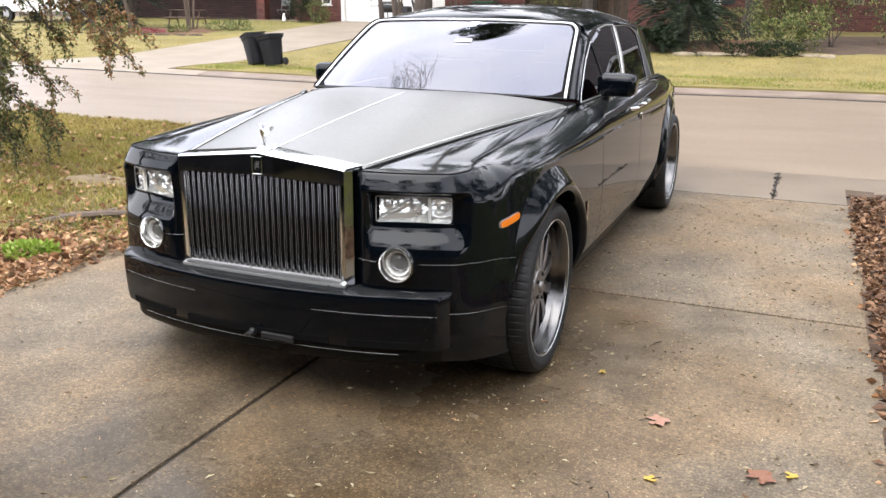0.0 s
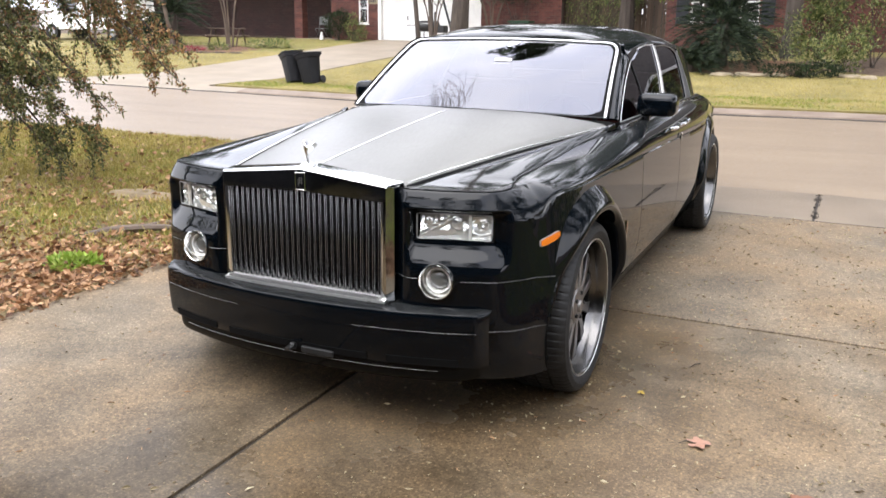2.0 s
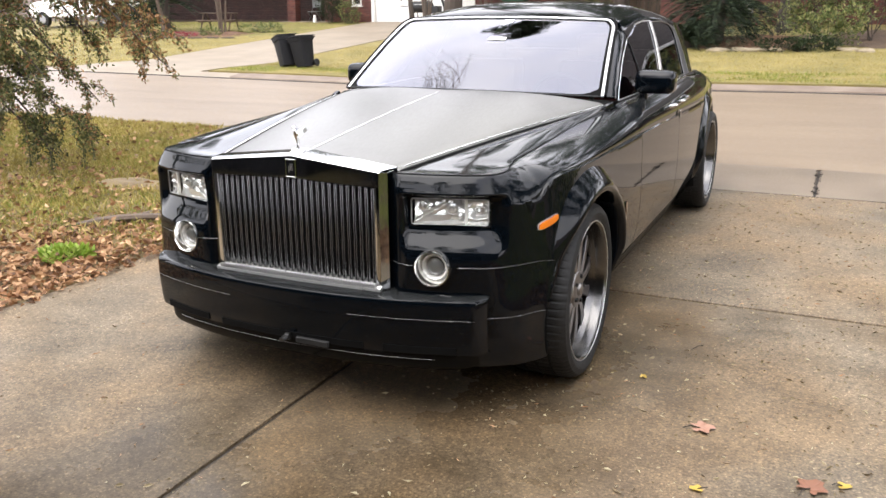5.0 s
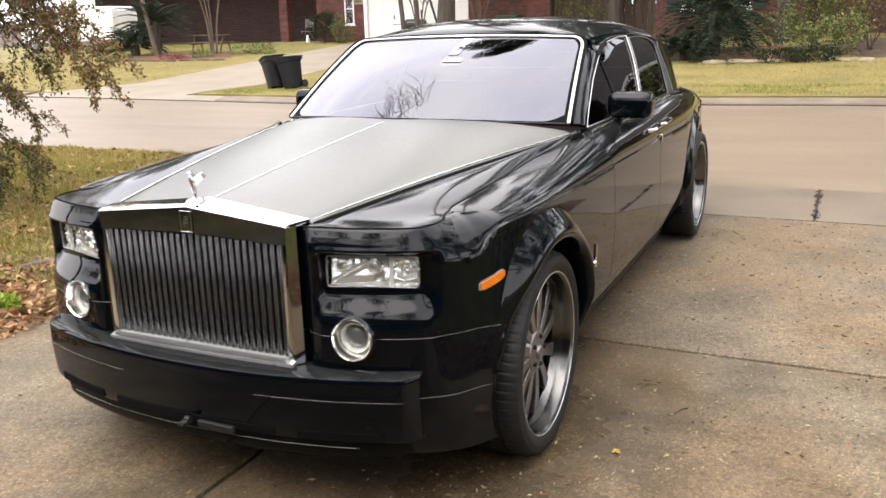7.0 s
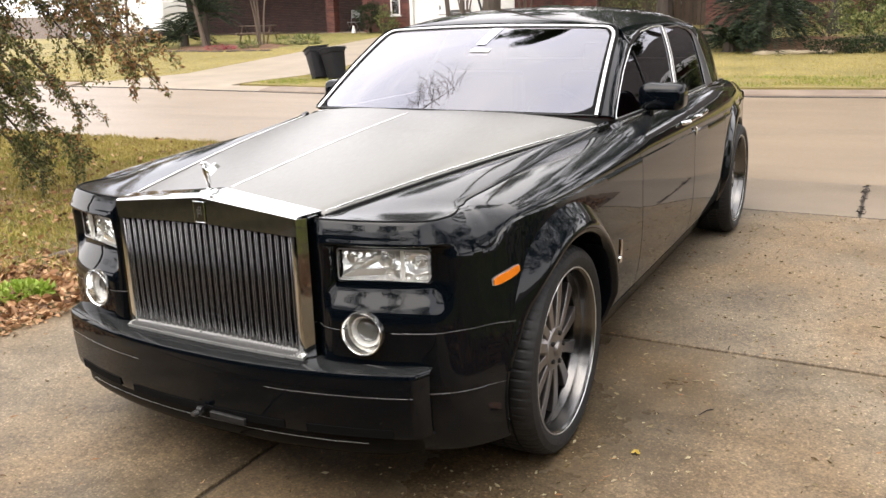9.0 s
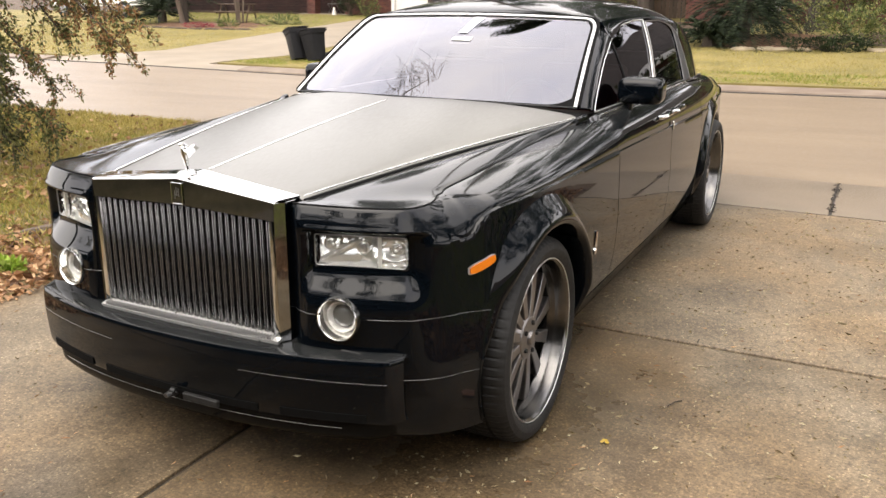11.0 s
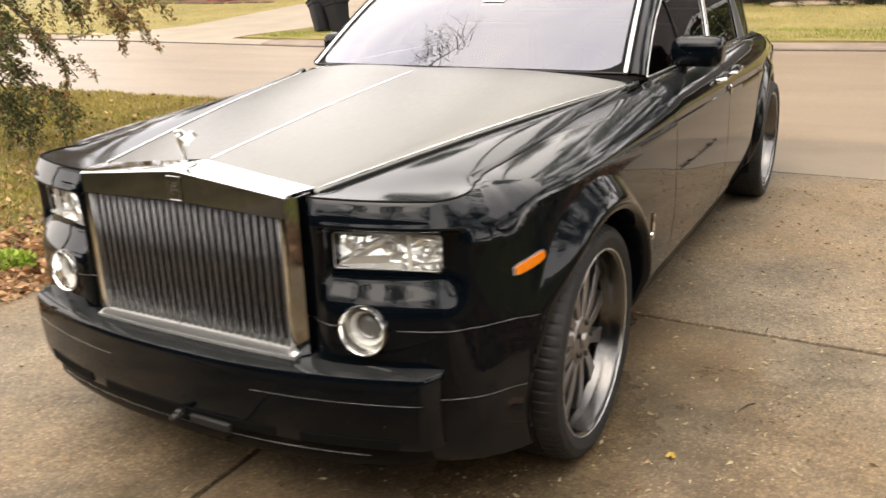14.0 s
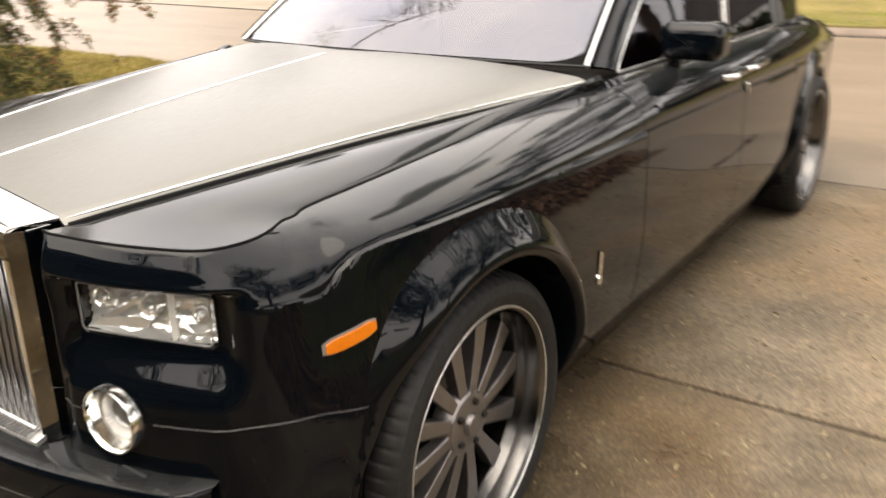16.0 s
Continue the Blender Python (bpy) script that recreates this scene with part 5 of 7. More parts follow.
slab(-2.9, -0.03, 4.32, 5.70, 0.0, APRON)
slab(-0.03, 1.80, 4.32, 5.70, 0.0, APRON)
slab(1.80, 3.6, 4.32, 5.70, 0.0, APRON)
part("joint_filler", box((-2.9, -4.98, -0.09), (3.6, 5.7, -0.012)), JOINT, drive)
part("joint_debris", tube([(x, 4.32 + 0.004 * math.sin(3.1 * x), -0.004) for x in np.linspace(-2.2, 2.38, 60)], 0.008, 6, flat=0.6), JOINT, drive, "dark debris packed in a joint")
setting("street", land(-60, 40, 5.70, 13.22, 100, 20, -0.004, 0.06), STREET, "pale tan concrete street, damp in places")
setting("driveway_far", land(-17.42, -12.98, 13.6, 30.55, 12, 40, 0.012, 0.05), FAR_DRIVE, "pale concrete driveway across the street")
setting("driveway_apron", join(land(-18.1, -11.5, 13.22, 13.9, 20, 4, 0.012, 0.04)), FAR_DRIVE, "pale concrete apron at the street")


def kerb(x0, x1):
    rows = []
    for y, dz in ((13.20, 0.0), (13.23, 0.035), (13.40, 0.055), (13.62, 0.075), (14.22, 0.035)):
        rows.append([(x, y, ground_z(x, 13.2) + dz * 1.2) for x in np.linspace(x0, x1, 40)])
    bm = sheet(rows, 0.05)
    bmesh.ops.recalc_face_normals(bm, faces=bm.faces)
    return bm


setting("kerb", kerb(-60, -18.1), KERB, "low reddish concrete kerb")
setting("kerb", kerb(-11.5, 40), KERB, "low reddish concrete kerb")
setting("gutter_line", tube([(x, 13.2, ground_z(x, 13.2) + 0.002) for x in np.linspace(-60, 40, 120)], 0.034, 6, flat=0.5), TWIG, "dark line along the foot of the kerb")


# ---- houses across the street ----
def bricks(x0, x1, z0, z1, y, holes=(), across="x", bw=0.215, bh=0.068, gap=0.011, deep=0.012, near=None):
    """A face of bricks, each proud of its mortar bed, running bond; it looks towards -y (or along x at fixed x)."""
    verts, faces = [], []
    rowz, k = z0, 0
    while rowz < z1 - 0.02:
        t = min(rowz + bh, z1)
        x = x0 - (bw + gap) / 2 * (k % 2)
        while x < x1:
            a, b = max(x, x0), min(x + bw, x1)
            if b - a > 0.03 and not any(h[0] < (a + b) / 2 < h[1] and h[2] < (rowz + t) / 2 < h[3] for h in holes):
                d = deep * random.uniform(0.6, 1.2)
                n = len(verts)
                for yy in (y - d, y + 0.002):
                    for px, pz in ((a, rowz), (b, rowz), (b, t), (a, t)):
                        verts.append((px, yy, pz) if across == "x" else (yy, px, pz))
                faces += [(n, n + 1, n + 2, n + 3), (n, n + 4, n + 5, n + 1), (n + 1, n + 5, n + 6, n + 2), (n + 2, n + 6, n + 7, n + 3), (n + 3, n + 7, n + 4, n)]
            x += bw + gap
        rowz += bh + gap
        k += 1
    return raw(verts, faces)


def brick_face(parent, x0, x1, z0, z1, y, material, holes=()):
    tagged(part("bricks", bricks(x0, x1, z0, z1, y, holes), material, parent, "weathered red brick courses", 0), kind="stuff")


def wall_box(parent, x0, x1, z0, z1, y0, y1, holes=()):
    """A mortar-faced wall with real openings, made of the blocks round them."""
    bm = bmesh.new()
    xs = sorted({x0, x1, *[h[0] for h in holes], *[h[1] for h in holes]})
    for a, b in zip(xs, xs[1:]):
        spans = sorted((h[2], h[3]) for h in holes if h[0] <= a and h[1] >= b)
        z = z0
        for s, e in spans:
            if s > z:
                block(bm, (a, y0, z), (b, y1, s))
            z = max(z, e)
        if z < z1:
            block(bm, (a, y0, z), (b, y1, z1))
    part("wall", bm, MORTAR, parent)


def sash(parent, x0, x1, z0, z1, y, blinds=True):
    """A white window: frame, sill, pane, and slats behind the pane."""
    w = part("window", join(*[box(a, b, 0.006) for a, b in (((x0, y - 0.03, z0), (x0 + 0.06, y + 0.05, z1)), ((x1 - 0.06, y - 0.03, z0), (x1, y + 0.05, z1)), ((x0 + 0.06, y - 0.03, z1 - 0.06), (x1 - 0.06, y + 0.05, z1)), ((x0 + 0.06, y - 0.03, z0), (x1 - 0.06, y + 0.05, z0 + 0.06)), ((x0 + 0.06, y - 0.02, (z0 + z1) / 2 - 0.025), (x1 - 0.06, y + 0.04, (z0 + z1) / 2 + 0.025)))]), WHITE, parent, "white sash window with pale blinds")
    part("pane", box((x0 + 0.05, y + 0.02, z0 + 0.05), (x1 - 0.05, y + 0.026, z1 - 0.05)), LENS, w).visible_shadow = False
    part("sill", box((x0 - 0.05, y - 0.07, z0 - 0.05), (x1 + 0.05, y + 0.02, z0 - 0.004), 0.008), WHITE, w)
    if blinds:
        me = to_mesh("slat", box((x0 + 0.07, y + 0.05, -0.002), (x1 - 0.07, y + 0.085, 0.002), 0, None), WHITE)
        z = z0 + 0.09
        while z < z1 - 0.06:
            ob = new("slat", me)
            ob.parent, ob.matrix_basis = w, pose(0, 0, z)
            z += 0.05
    part("room_dark", box((x0 + 0.02, y + 0.2, z0 + 0.02), (x1 - 0.02, y + 0.21, z1 - 0.02)), LINER, w)
    return w


def roof_slope(parent, x0, x1, y_eave, z_eave, y_ridge, z_ridge):
    rows = [[(x, y_eave + (y_ridge - y_eave) * k / 14, z_eave + (z_ridge - z_eave) * k / 14 + (0.015 if k % 2 else 0.0)) for x in np.linspace(x0, x1, 30)] for k in range(15)]
    bm = sheet(rows, 0.12)
    bmesh.ops.recalc_face_normals(bm, faces=bm.faces)
    part("roof", bm, SHINGLE, parent, "dark shingle roof")
    part("fascia", box((x0, y_eave - 0.04, z_eave - 0.2), (x1, y_eave, z_eave + 0.02), 0.01), WHITE, parent)
    part("soffit", box((x0, y_eave, z_eave - 0.16), (x1, y_eave + 0.7, z_eave - 0.13)), WHITE, parent)


def plaque(parent, x, z, y):
    p = part("plaque", box((x - 0.24, y - 0.03, z - 0.13), (x + 0.24, y, z + 0.13), 0.01), STONE, parent, "pale stone wall plaque")
    for k in range(4):
        part("bar", box((x - 0.16 + 0.09 * k, y - 0.034, z - 0.05), (x - 0.11 + 0.09 * k, y - 0.031, z + 0.05)), IRON, p)


GZ = 0.84
left_house = thing("house", "red brick house with a white garage door and porch", "house", kind="structure")
holes = [(-17.28, -12.74, 0.0, GZ + 2.25), (-18.32, -17.88, GZ + 0.75, GZ + 2.1)]
wall_box(left_house, -19.45, -8.9, GZ - 0.3, GZ + 2.9, 30.6, 30.85, holes)
brick_face(left_house, -19.45, -8.9, GZ - 0.1, GZ + 2.9, 30.6, BRICK_FAR, holes)
wall_box(left_house, -35.0, -19.45, GZ - 0.3, GZ + 2.9, 32.4, 32.65, [(-20.95, -20.0, GZ, GZ + 2.1)])
brick_face(left_house, -35.0, -19.45, GZ, GZ + 2.9, 32.4, SHADED_BRICK, [(-20.95, -20.0, GZ, GZ + 2.1)])
part("wall_return", box((-19.5, 30.62, GZ - 0.3), (-19.3, 32.5, GZ + 2.9)), SHADED_BRICK, left_house)
for x0 in (-21.84, -19.80):
    wall_box(left_house, x0, x0 + 0.42, GZ - 0.2, GZ + 2.75, 30.62, 31.02)
    brick_face(left_house, x0, x0 + 0.42, GZ - 0.1, GZ + 2.75, 30.62, BRICK_FAR)
    tagged(part("bricks", bricks(30.62, 31.02, GZ - 0.1, GZ + 2.75, x0 + 0.42 + 0.012, across="y", deep=-0.012), BRICK_FAR, left_house, "", 0), kind="stuff")
part("porch_slab", box((-22.2, 30.4, GZ - 0.2), (-19.45, 32.4, GZ + 0.06), 0.02), FAR_DRIVE, left_house)
door = part("front_door", box((-20.92, 32.45, GZ + 0.06), (-20.03, 32.5, GZ + 2.1), 0.01), SHUTTER, left_house, "dark front door behind a screen")
for k in range(6):
    part("door_bar", box((-20.9 + 0.16 * k, 32.43, GZ + 0.1), (-20.88 + 0.16 * k, 32.45, GZ + 2.05)), IRON, door)
gar = part("garage_door", box((-17.2, 30.70, GZ - 0.05), (-12.82, 30.75, GZ + 2.2), 0.01), WHITE, left_house, "white sectional garage door")
for k in range(4):
    for j in range(8):
        part("panel", box((-17.12 + 0.54 * j, 30.6965, GZ + 0.08 + 0.54 * k), (-16.66 + 0.54 * j, 30.702, GZ + 0.48 + 0.54 * k), 0.01), WHITE, gar)
part("garage_handle", box((-15.95, 30.66, GZ + 0.92), (-15.90, 30.70, GZ + 1.1), 0.01), IRON, gar)
for a, b in (((-17.36, 30.55, GZ - 0.1), (-17.2, 30.72, GZ + 2.38)), ((-12.82, 30.55, GZ - 0.1), (-12.4, 30.72, GZ + 2.38)), ((-17.2, 30.55, GZ + 2.2), (-12.82, 30.72, GZ + 2.38))):
    part("garage_frame", box(a, b, 0.01), WHITE, left_house)
sash(left_house, -18.34, -17.86, GZ + 0.75, GZ + 2.1, 30.6)
plaque(left_house, -17.62, GZ + 1.72, 30.585)
roof_slope(left_house, -36.0, -8.3, 29.9, GZ + 2.85, 36.5, GZ + 6.2)
part("gable_end", raw([(-8.9, 30.7, GZ + 2.9), (-8.9, 42, GZ + 2.9), (-8.9, 36.5, GZ + 6.1), (-9.1, 30.7, GZ + 2.9), (-9.1, 42, GZ + 2.9), (-9.1, 36.5, GZ + 6.1)], [(0, 1, 2), (3, 5, 4), (0, 3, 4, 1)]), SHADED_BRICK, left_house)
part("side_wall", box((-9.1, 30.85, GZ - 0.3), (-8.9, 42, GZ + 2.9)), SHADED_BRICK, left_house)

RZ = 0.72
right_house = thing("house", "red brick house with dark shutters behind garden planting", "house", kind="structure")
wins = [(-1.86, -1.2, RZ + 1.05, RZ + 2.5), (-3.56, -3.1, RZ + 1.05, RZ + 2.5), (6.0, 7.2, RZ + 1.05, RZ + 2.5)]
wall_box(right_house, -4.4, 12.0, RZ - 0.3, RZ + 2.9, 29.0, 29.25, wins)
brick_face(right_house, -4.4, 5.5, RZ - 0.1, RZ + 2.9, 29.0, BRICK_FAR, wins)
brick_face(right_house, 5.5, 12.0, RZ - 0.1, RZ + 2.9, 29.0, BRICK_FAR, wins)
for x0, x1, z0, z1 in wins:
    sash(right_house, x0, x1, z0, z1, 29.03)
    for sx in (x0 - 0.5, x1 + 0.06):
        sh = part("shutter", box((sx, 28.95, z0 - 0.05), (sx + 0.44, 28.99, z1 + 0.05), 0.008), SHUTTER, right_house, "dark louvred shutter")
        me = to_mesh("louvre", box((sx + 0.05, 28.93, -0.018), (sx + 0.39, 28.953, 0.012)), SHUTTER)
        for k in range(22):
            ob = new("louvre", me)
            ob.parent, ob.matrix_basis = sh, pose(0, 0, z0 + 0.06 + 0.072 * k)
plaque(right_house, 3.15, RZ + 1.15, 28.985)
part("side_wall", box((-4.4, 29.25, RZ - 0.3), (-4.2, 40, RZ + 2.9)), SHADED_BRICK, right_house)
roof_slope(right_house, -5.0, 12.6, 28.3, RZ + 2.85, 35.0, RZ + 6.3)

# Board fence and gate between the houses.
fence = thing("fence", "weathered board fence with vines between the houses", "fence", kind="structure")
fy = 31.2
me = to_mesh("board", box((-0.068, -0.012, 0.0), (0.068, 0.012, 1.95), 0.006), WOOD)
for k in range(30):
    ob = new("board", me)
    ob.parent, ob.matrix_basis = fence, pose(-8.85 + 0.15 * k, fy + random.uniform(-0.006, 0.006), 0.85 + random.uniform(-0.02, 0.02), 0, random.uniform(-0.6, 0.6), 0)
for z in (1.15, 2.5):
    part("rail", box((-8.9, fy + 0.02, z), (-4.4, fy + 0.06, z + 0.09)), WOOD, fence)

# Unseen house added behind the camera: an open, dark garage under low eaves, darkening reflections and near ground.
own = thing("house", "unseen dark house shell with an open garage, added behind the camera", "house", kind="structure")
for a, b in (((-9.0, -5.1, -0.1), (-2.7, -4.8, 2.5)), ((2.9, -5.1, -0.1), (10.0, -4.8, 2.5)), ((-2.7, -5.1, 2.1), (2.9, -4.8, 2.5)), ((-2.9, -11.6, -0.1), (-2.7, -5.05, 2.6)), ((2.9, -11.6, -0.1), (3.1, -5.05, 2.6)), ((-2.9, -11.8, -0.1), (3.1, -11.6, 2.6)), ((-2.9, -11.8, 2.6), (3.1, -5.4, 2.7))):
    part("wall", box(a, b), LINER, own)
roof = sheet([[(x, -4.0 - 8.0 * k / 8, 2.42 + 1.7 * k / 8) for x in np.linspace(-10, 11, 12)] for k in range(9)], 0.15)
bmesh.ops.recalc_face_normals(roof, faces=roof.faces)
part("roof", roof, SHINGLE, own)
part("garage_floor", box((-2.7, -11.6, -0.1), (2.9, -4.9, 0.004)), LINER, own)


# ---- planting and things across the street ----
def quads(pos, axis, size, wide=0.45, rng=None, fold=0.15):
    """Many small leaves in one mesh: a kite of two triangles each, along axis, bent on its midrib."""
    n = len(pos)
    side = np.cross(axis, rng.normal(size=(n, 3)))
    side /= np.maximum(np.linalg.norm(side, axis=1, keepdims=True), 1e-6)
    up = np.cross(side, axis)
    s = np.asarray(size).reshape(-1, 1) * np.ones((n, 1))
    tip, mid = pos + axis * s, pos + axis * s * 0.45
    a, b = mid + side * s * wide / 2 + up * s * fold, mid - side * s * wide / 2 + up * s * fold
    verts = np.stack([pos, a, tip, b], 1).reshape(-1, 3)
    me = bpy.data.meshes.new("leaves")
    me.from_pydata(verts.tolist(), [], [(4 * i, 4 * i + 1, 4 * i + 2, 4 * i + 3) for i in range(n)])
    return me


def leaves(name, me, material, parent, label="", kind="stuff"):
    me.materials.append(material)
    ob = new(name, me)
    ob.parent = parent
    return tagged(ob, label, kind=kind)


def ball_dirs(rng, n):
    v = rng.normal(size=(n, 3))
    return v / np.linalg.norm(v, axis=1, keepdims=True)


def cloud(rng, blobs, n, up=0.35):
    """Leaf roots and ways: clumped shells round blobs of (centre, radii)."""
    pos, way = [], []
    share = np.array([np.prod(r) ** (2 / 3) for _, r in blobs])
    for (c, r), k in zip(blobs, np.maximum(8, (n * share / share.sum()).astype(int))):
        d = ball_dirs(rng, k)
        rad = rng.uniform(0.45, 1.08, (k, 1)) ** 0.6
        lump = 1 + 0.25 * np.sin(d * 5 + c[0]).sum(1, keepdims=True) / 1.5
        pos.append(np.array(c) + d * rad * lump * np.array(r))
        w = d + rng.normal(size=(k, 3)) * 0.7 + (0, 0, up)
        way.append(w / np.linalg.norm(w, axis=1, keepdims=True))
    return np.concatenate(pos), np.concatenate(way)


def trunk_bm(path, r0, r1, seg=10, rough=0.06, rng=None):
    pts = spline(path, max(6, 5 * len(path)))
    rad = [float(r0 + (r1 - r0) * i / (len(pts) - 1)) * (1.35 if i == 0 else 1.12 if i == 1 else 1.0) for i in range(len(pts))]
    ends = np.abs(np.array(pts[-1]) - np.array(pts[0]))
    return tube(pts, rad, seg, up=(0.3, 1, 0) if ends[2] > max(ends[0], ends[1]) else (0, 0, 1))


def make_tree(name, label, at, paths, crown, leaf_n, leaf_size, bark, leaf_mat, seed, wide=0.45, group=""):
    """Trunk and limbs (paths of points with radii) and a crown of single leaves round blobs."""
    rng = np.random.default_rng(seed)
    tree = thing(name, label, "tree", at, group)
    for i, (pts, r0, r1) in enumerate(paths):
        part("trunk" if i == 0 else "limb", trunk_bm(pts, r0, r1), bark, tree)
    if leaf_n:
        pos, way = cloud(rng, crown, leaf_n)
        leaves("crown", quads(pos, way, rng.uniform(0.6, 1.2, len(pos)) * leaf_size, wide, rng), leaf_mat, tree)
    return tree


def shrub(label, at, blobs, n, size, material, seed, wide=0.5, group=""):
    rng = np.random.default_rng(seed)
    s = thing("shrub", label, "shrub", at, group)
    for k in range(7):
        c, r = blobs[k % len(blobs)]
        tip = np.array(c) + rng.normal(size=3) * np.array(r) * 0.4
        part("stem", tube(spline([(rng.uniform(-0.1, 0.1), rng.uniform(-0.1, 0.1), -0.03), tip * (0.5, 0.5, 0.55), tip], 8), [0.018, 0.016, 0.014, 0.012, 0.01, 0.009, 0.007, 0.005], 5), BARK, s)
    pos, way = cloud(rng, blobs, n)
    leaves("foliage", quads(pos, way, rng.uniform(0.6, 1.3, len(pos)) * size, wide, rng), material, s)
    return s


def sago(label, at, fronds, length, trunk_h, seed, droop=0.9, low=-0.1):
    """A cycad: a stout trunk and a rosette of arching fronds of narrow leaflets."""
    rng = np.random.default_rng(seed)
    p = thing("sago_palm", label, "palm", at)
    part("trunk", trunk_bm([(0, 0, -0.05), (0.02, 0, trunk_h * 0.5), (0, 0.02, trunk_h + 0.1)], 0.2, 0.17), BARK, p)
    for k in range(fronds):
        a, lift = rng.uniform(0, 2 * math.pi), rng.uniform(low, 1.4)
        ln = length * rng.uniform(0.75, 1.1)
        pts = []
        for i in range(9):
            t = i / 8
            r = ln * t * math.cos(lift * (1 - 0.3 * t))
            pts.append((r * math.cos(a), r * math.sin(a), trunk_h + ln * (math.sin(lift) * t - droop * 0.55 * t * t)))
        pts = np.array(pts)
        d = np.gradient(pts, axis=0)
        d /= np.linalg.norm(d, axis=1, keepdims=True)
        roots, ways, sizes = [], [], []
        for i in np.linspace(1.2, 8, 34):
            j = min(int(i), 7)
            q, w = pts[j] + (pts[j + 1] - pts[j]) * (i - j), d[j]
            s = np.cross(w, (0, 0, 1))
            s /= np.linalg.norm(s) + 1e-9
            for sg in (1, -1):
                v = 0.75 * sg * s + 0.85 * w + np.array([0, 0, 0.3])
                roots.append(q), ways.append(v / np.linalg.norm(v)), sizes.append(0.17 * math.sin(math.pi * min(1, (i / 8) * 0.9 + 0.08)) + 0.05)
        me = quads(np.array(roots), np.array(ways), np.array(sizes), 0.14, rng, 0.02)
        leaves("frond", me, PALM_LEAF, p)
    return p


# Tall pines and trees over the roofs, seen mostly as trunks and mirrored in the car.
def pine(label, at, h, r, seed, crown_from=0.6, lean=(0, 0), n=9000, bark=None):
    rng = np.random.default_rng(seed)
    paths = [([(0, 0, -0.2), (lean[0] * 0.4, lean[1] * 0.4, h * 0.45), (lean[0], lean[1], h)], r, r * 0.25)]
    blobs = []
    for k in range(26):
        z = h * rng.uniform(crown_from, 1.02)
        a, out = rng.uniform(0, 6.28), rng.uniform(0.6, 3.6) * (1.25 - z / h * 0.75)
        c = np.array([lean[0] * z / h + out * math.cos(a), lean[1] * z / h + out * math.sin(a), z])
        blobs.append((c, (1.1, 1.1, 0.55)))
        if k < 12:
            paths.append(([(lean[0] * z / h, lean[1] * z / h, z - 0.6), (c[0] * 0.6, c[1] * 0.6, z - 0.2), tuple(c)], 0.09, 0.02))
    return make_tree("pine_tree", label, at, paths, blobs, int(n * 1.7), 0.36, bark or BARK, DEEP_LEAF, seed, 0.26)


def gz(x, y):
    return (x, y, ground_z(x, y))


pine("tall pine with a straight grey trunk beside the garage", gz(-11.95, 27.2), 29, 0.30, 11, 0.72, (2.1, 0), n=11000)
pine("tall pine with rough bark behind the roofs", gz(-6.2, 30.4), 12, 0.30, 12, 0.4, n=6000)
make_tree("live_oak", "stout live oak with a broad crown over the shrubs", gz(0.07, 26.6), [([(0, 0, -0.2), (0.02, 0, 2.4), (0.2, 0, 5.0), (0.4, 0.2, 9.0)], 0.3, 0.14), ([(0, 0, 4.6), (2.2, -0.8, 6.2), (4.6, -1.4, 7.0)], 0.17, 0.05), ([(0, 0, 4.8), (-2.0, -0.5, 6.4), (-3.6, -1.0, 7.4)], 0.16, 0.05)],
          [((0.3, 0, 8.6), (3.2, 2.6, 2.2)), ((4.4, -1.4, 7.0), (2.8, 2.2, 1.7)), ((-3.4, -1.0, 7.2), (2.4, 2.0, 1.6)), ((2.0, -2.2, 6.2), (1.8, 1.5, 1.0))], 12000, 0.28, BARK, DEEP_LEAF, 13)
pine("tall pine rising behind the houses", gz(-26, 44), 17, 0.32, 14, 0.45)
pine("tall pine rising behind the houses", gz(-18, 46), 19, 0.32, 15, 0.45)
for x, y, tall, seed in ((4, 44, 33, 16), (13, 42, 34, 17), (-3.5, 43, 29, 19), (-8.5, 47, 28, 23), (9, 47, 36, 20), (0.5, 46, 32, 24), (6.8, 41, 31, 25), (16.5, 38, 32, 26)):
    pine("tall pine rising behind the houses", gz(x, y), tall, 0.32, seed, 0.22, n=14000)
pine("tall pine at the end of the lawn", gz(-36, 36), 14, 0.26, 18, 0.35)
make_tree("oak_tree", "dark leafy oak shading the brick wall", gz(-31, 33), [([(0, 0, -0.2), (0.2, 0, 2.5), (0, 0.3, 5)], 0.35, 0.2), ([(0, 0, 3), (1.5, -0.5, 5), (3, -1, 6)], 0.15, 0.05)],
          [((0, 0, 6.5), (3.5, 3, 2.2)), ((3.2, -1.0, 5.6), (2.4, 2, 1.4)), ((-3, 0, 5), (2.6, 2.5, 1.8))], 9000, 0.3, BARK, DEEP_LEAF, 21)

make_tree("live_oak", "broad dark oak behind the garage roof", gz(-13.5, 41), [([(0, 0, -0.2), (0, 0, 4.4), (0.2, 0, 8.0)], 0.4, 0.2), ([(0, 0, 4.6), (4, -0.8, 7.2), (7, -1.4, 9.0)], 0.2, 0.06), ([(0, 0, 4.8), (-4.0, -0.5, 7.4), (-7, -1.0, 9.0)], 0.2, 0.06)],
          [((0, 0, 10.5), (4.5, 3, 3.2)), ((6, -1, 9.0), (4.0, 3, 3.0)), ((-6, -1.0, 9.2), (4.4, 3.0, 3.2)), ((11, 0, 8.4), (3.6, 3.0, 3.0)), ((-11, 0, 8.6), (3.6, 3.0, 3.0))], 16000, 0.36, BARK, DEEP_LEAF, 22)

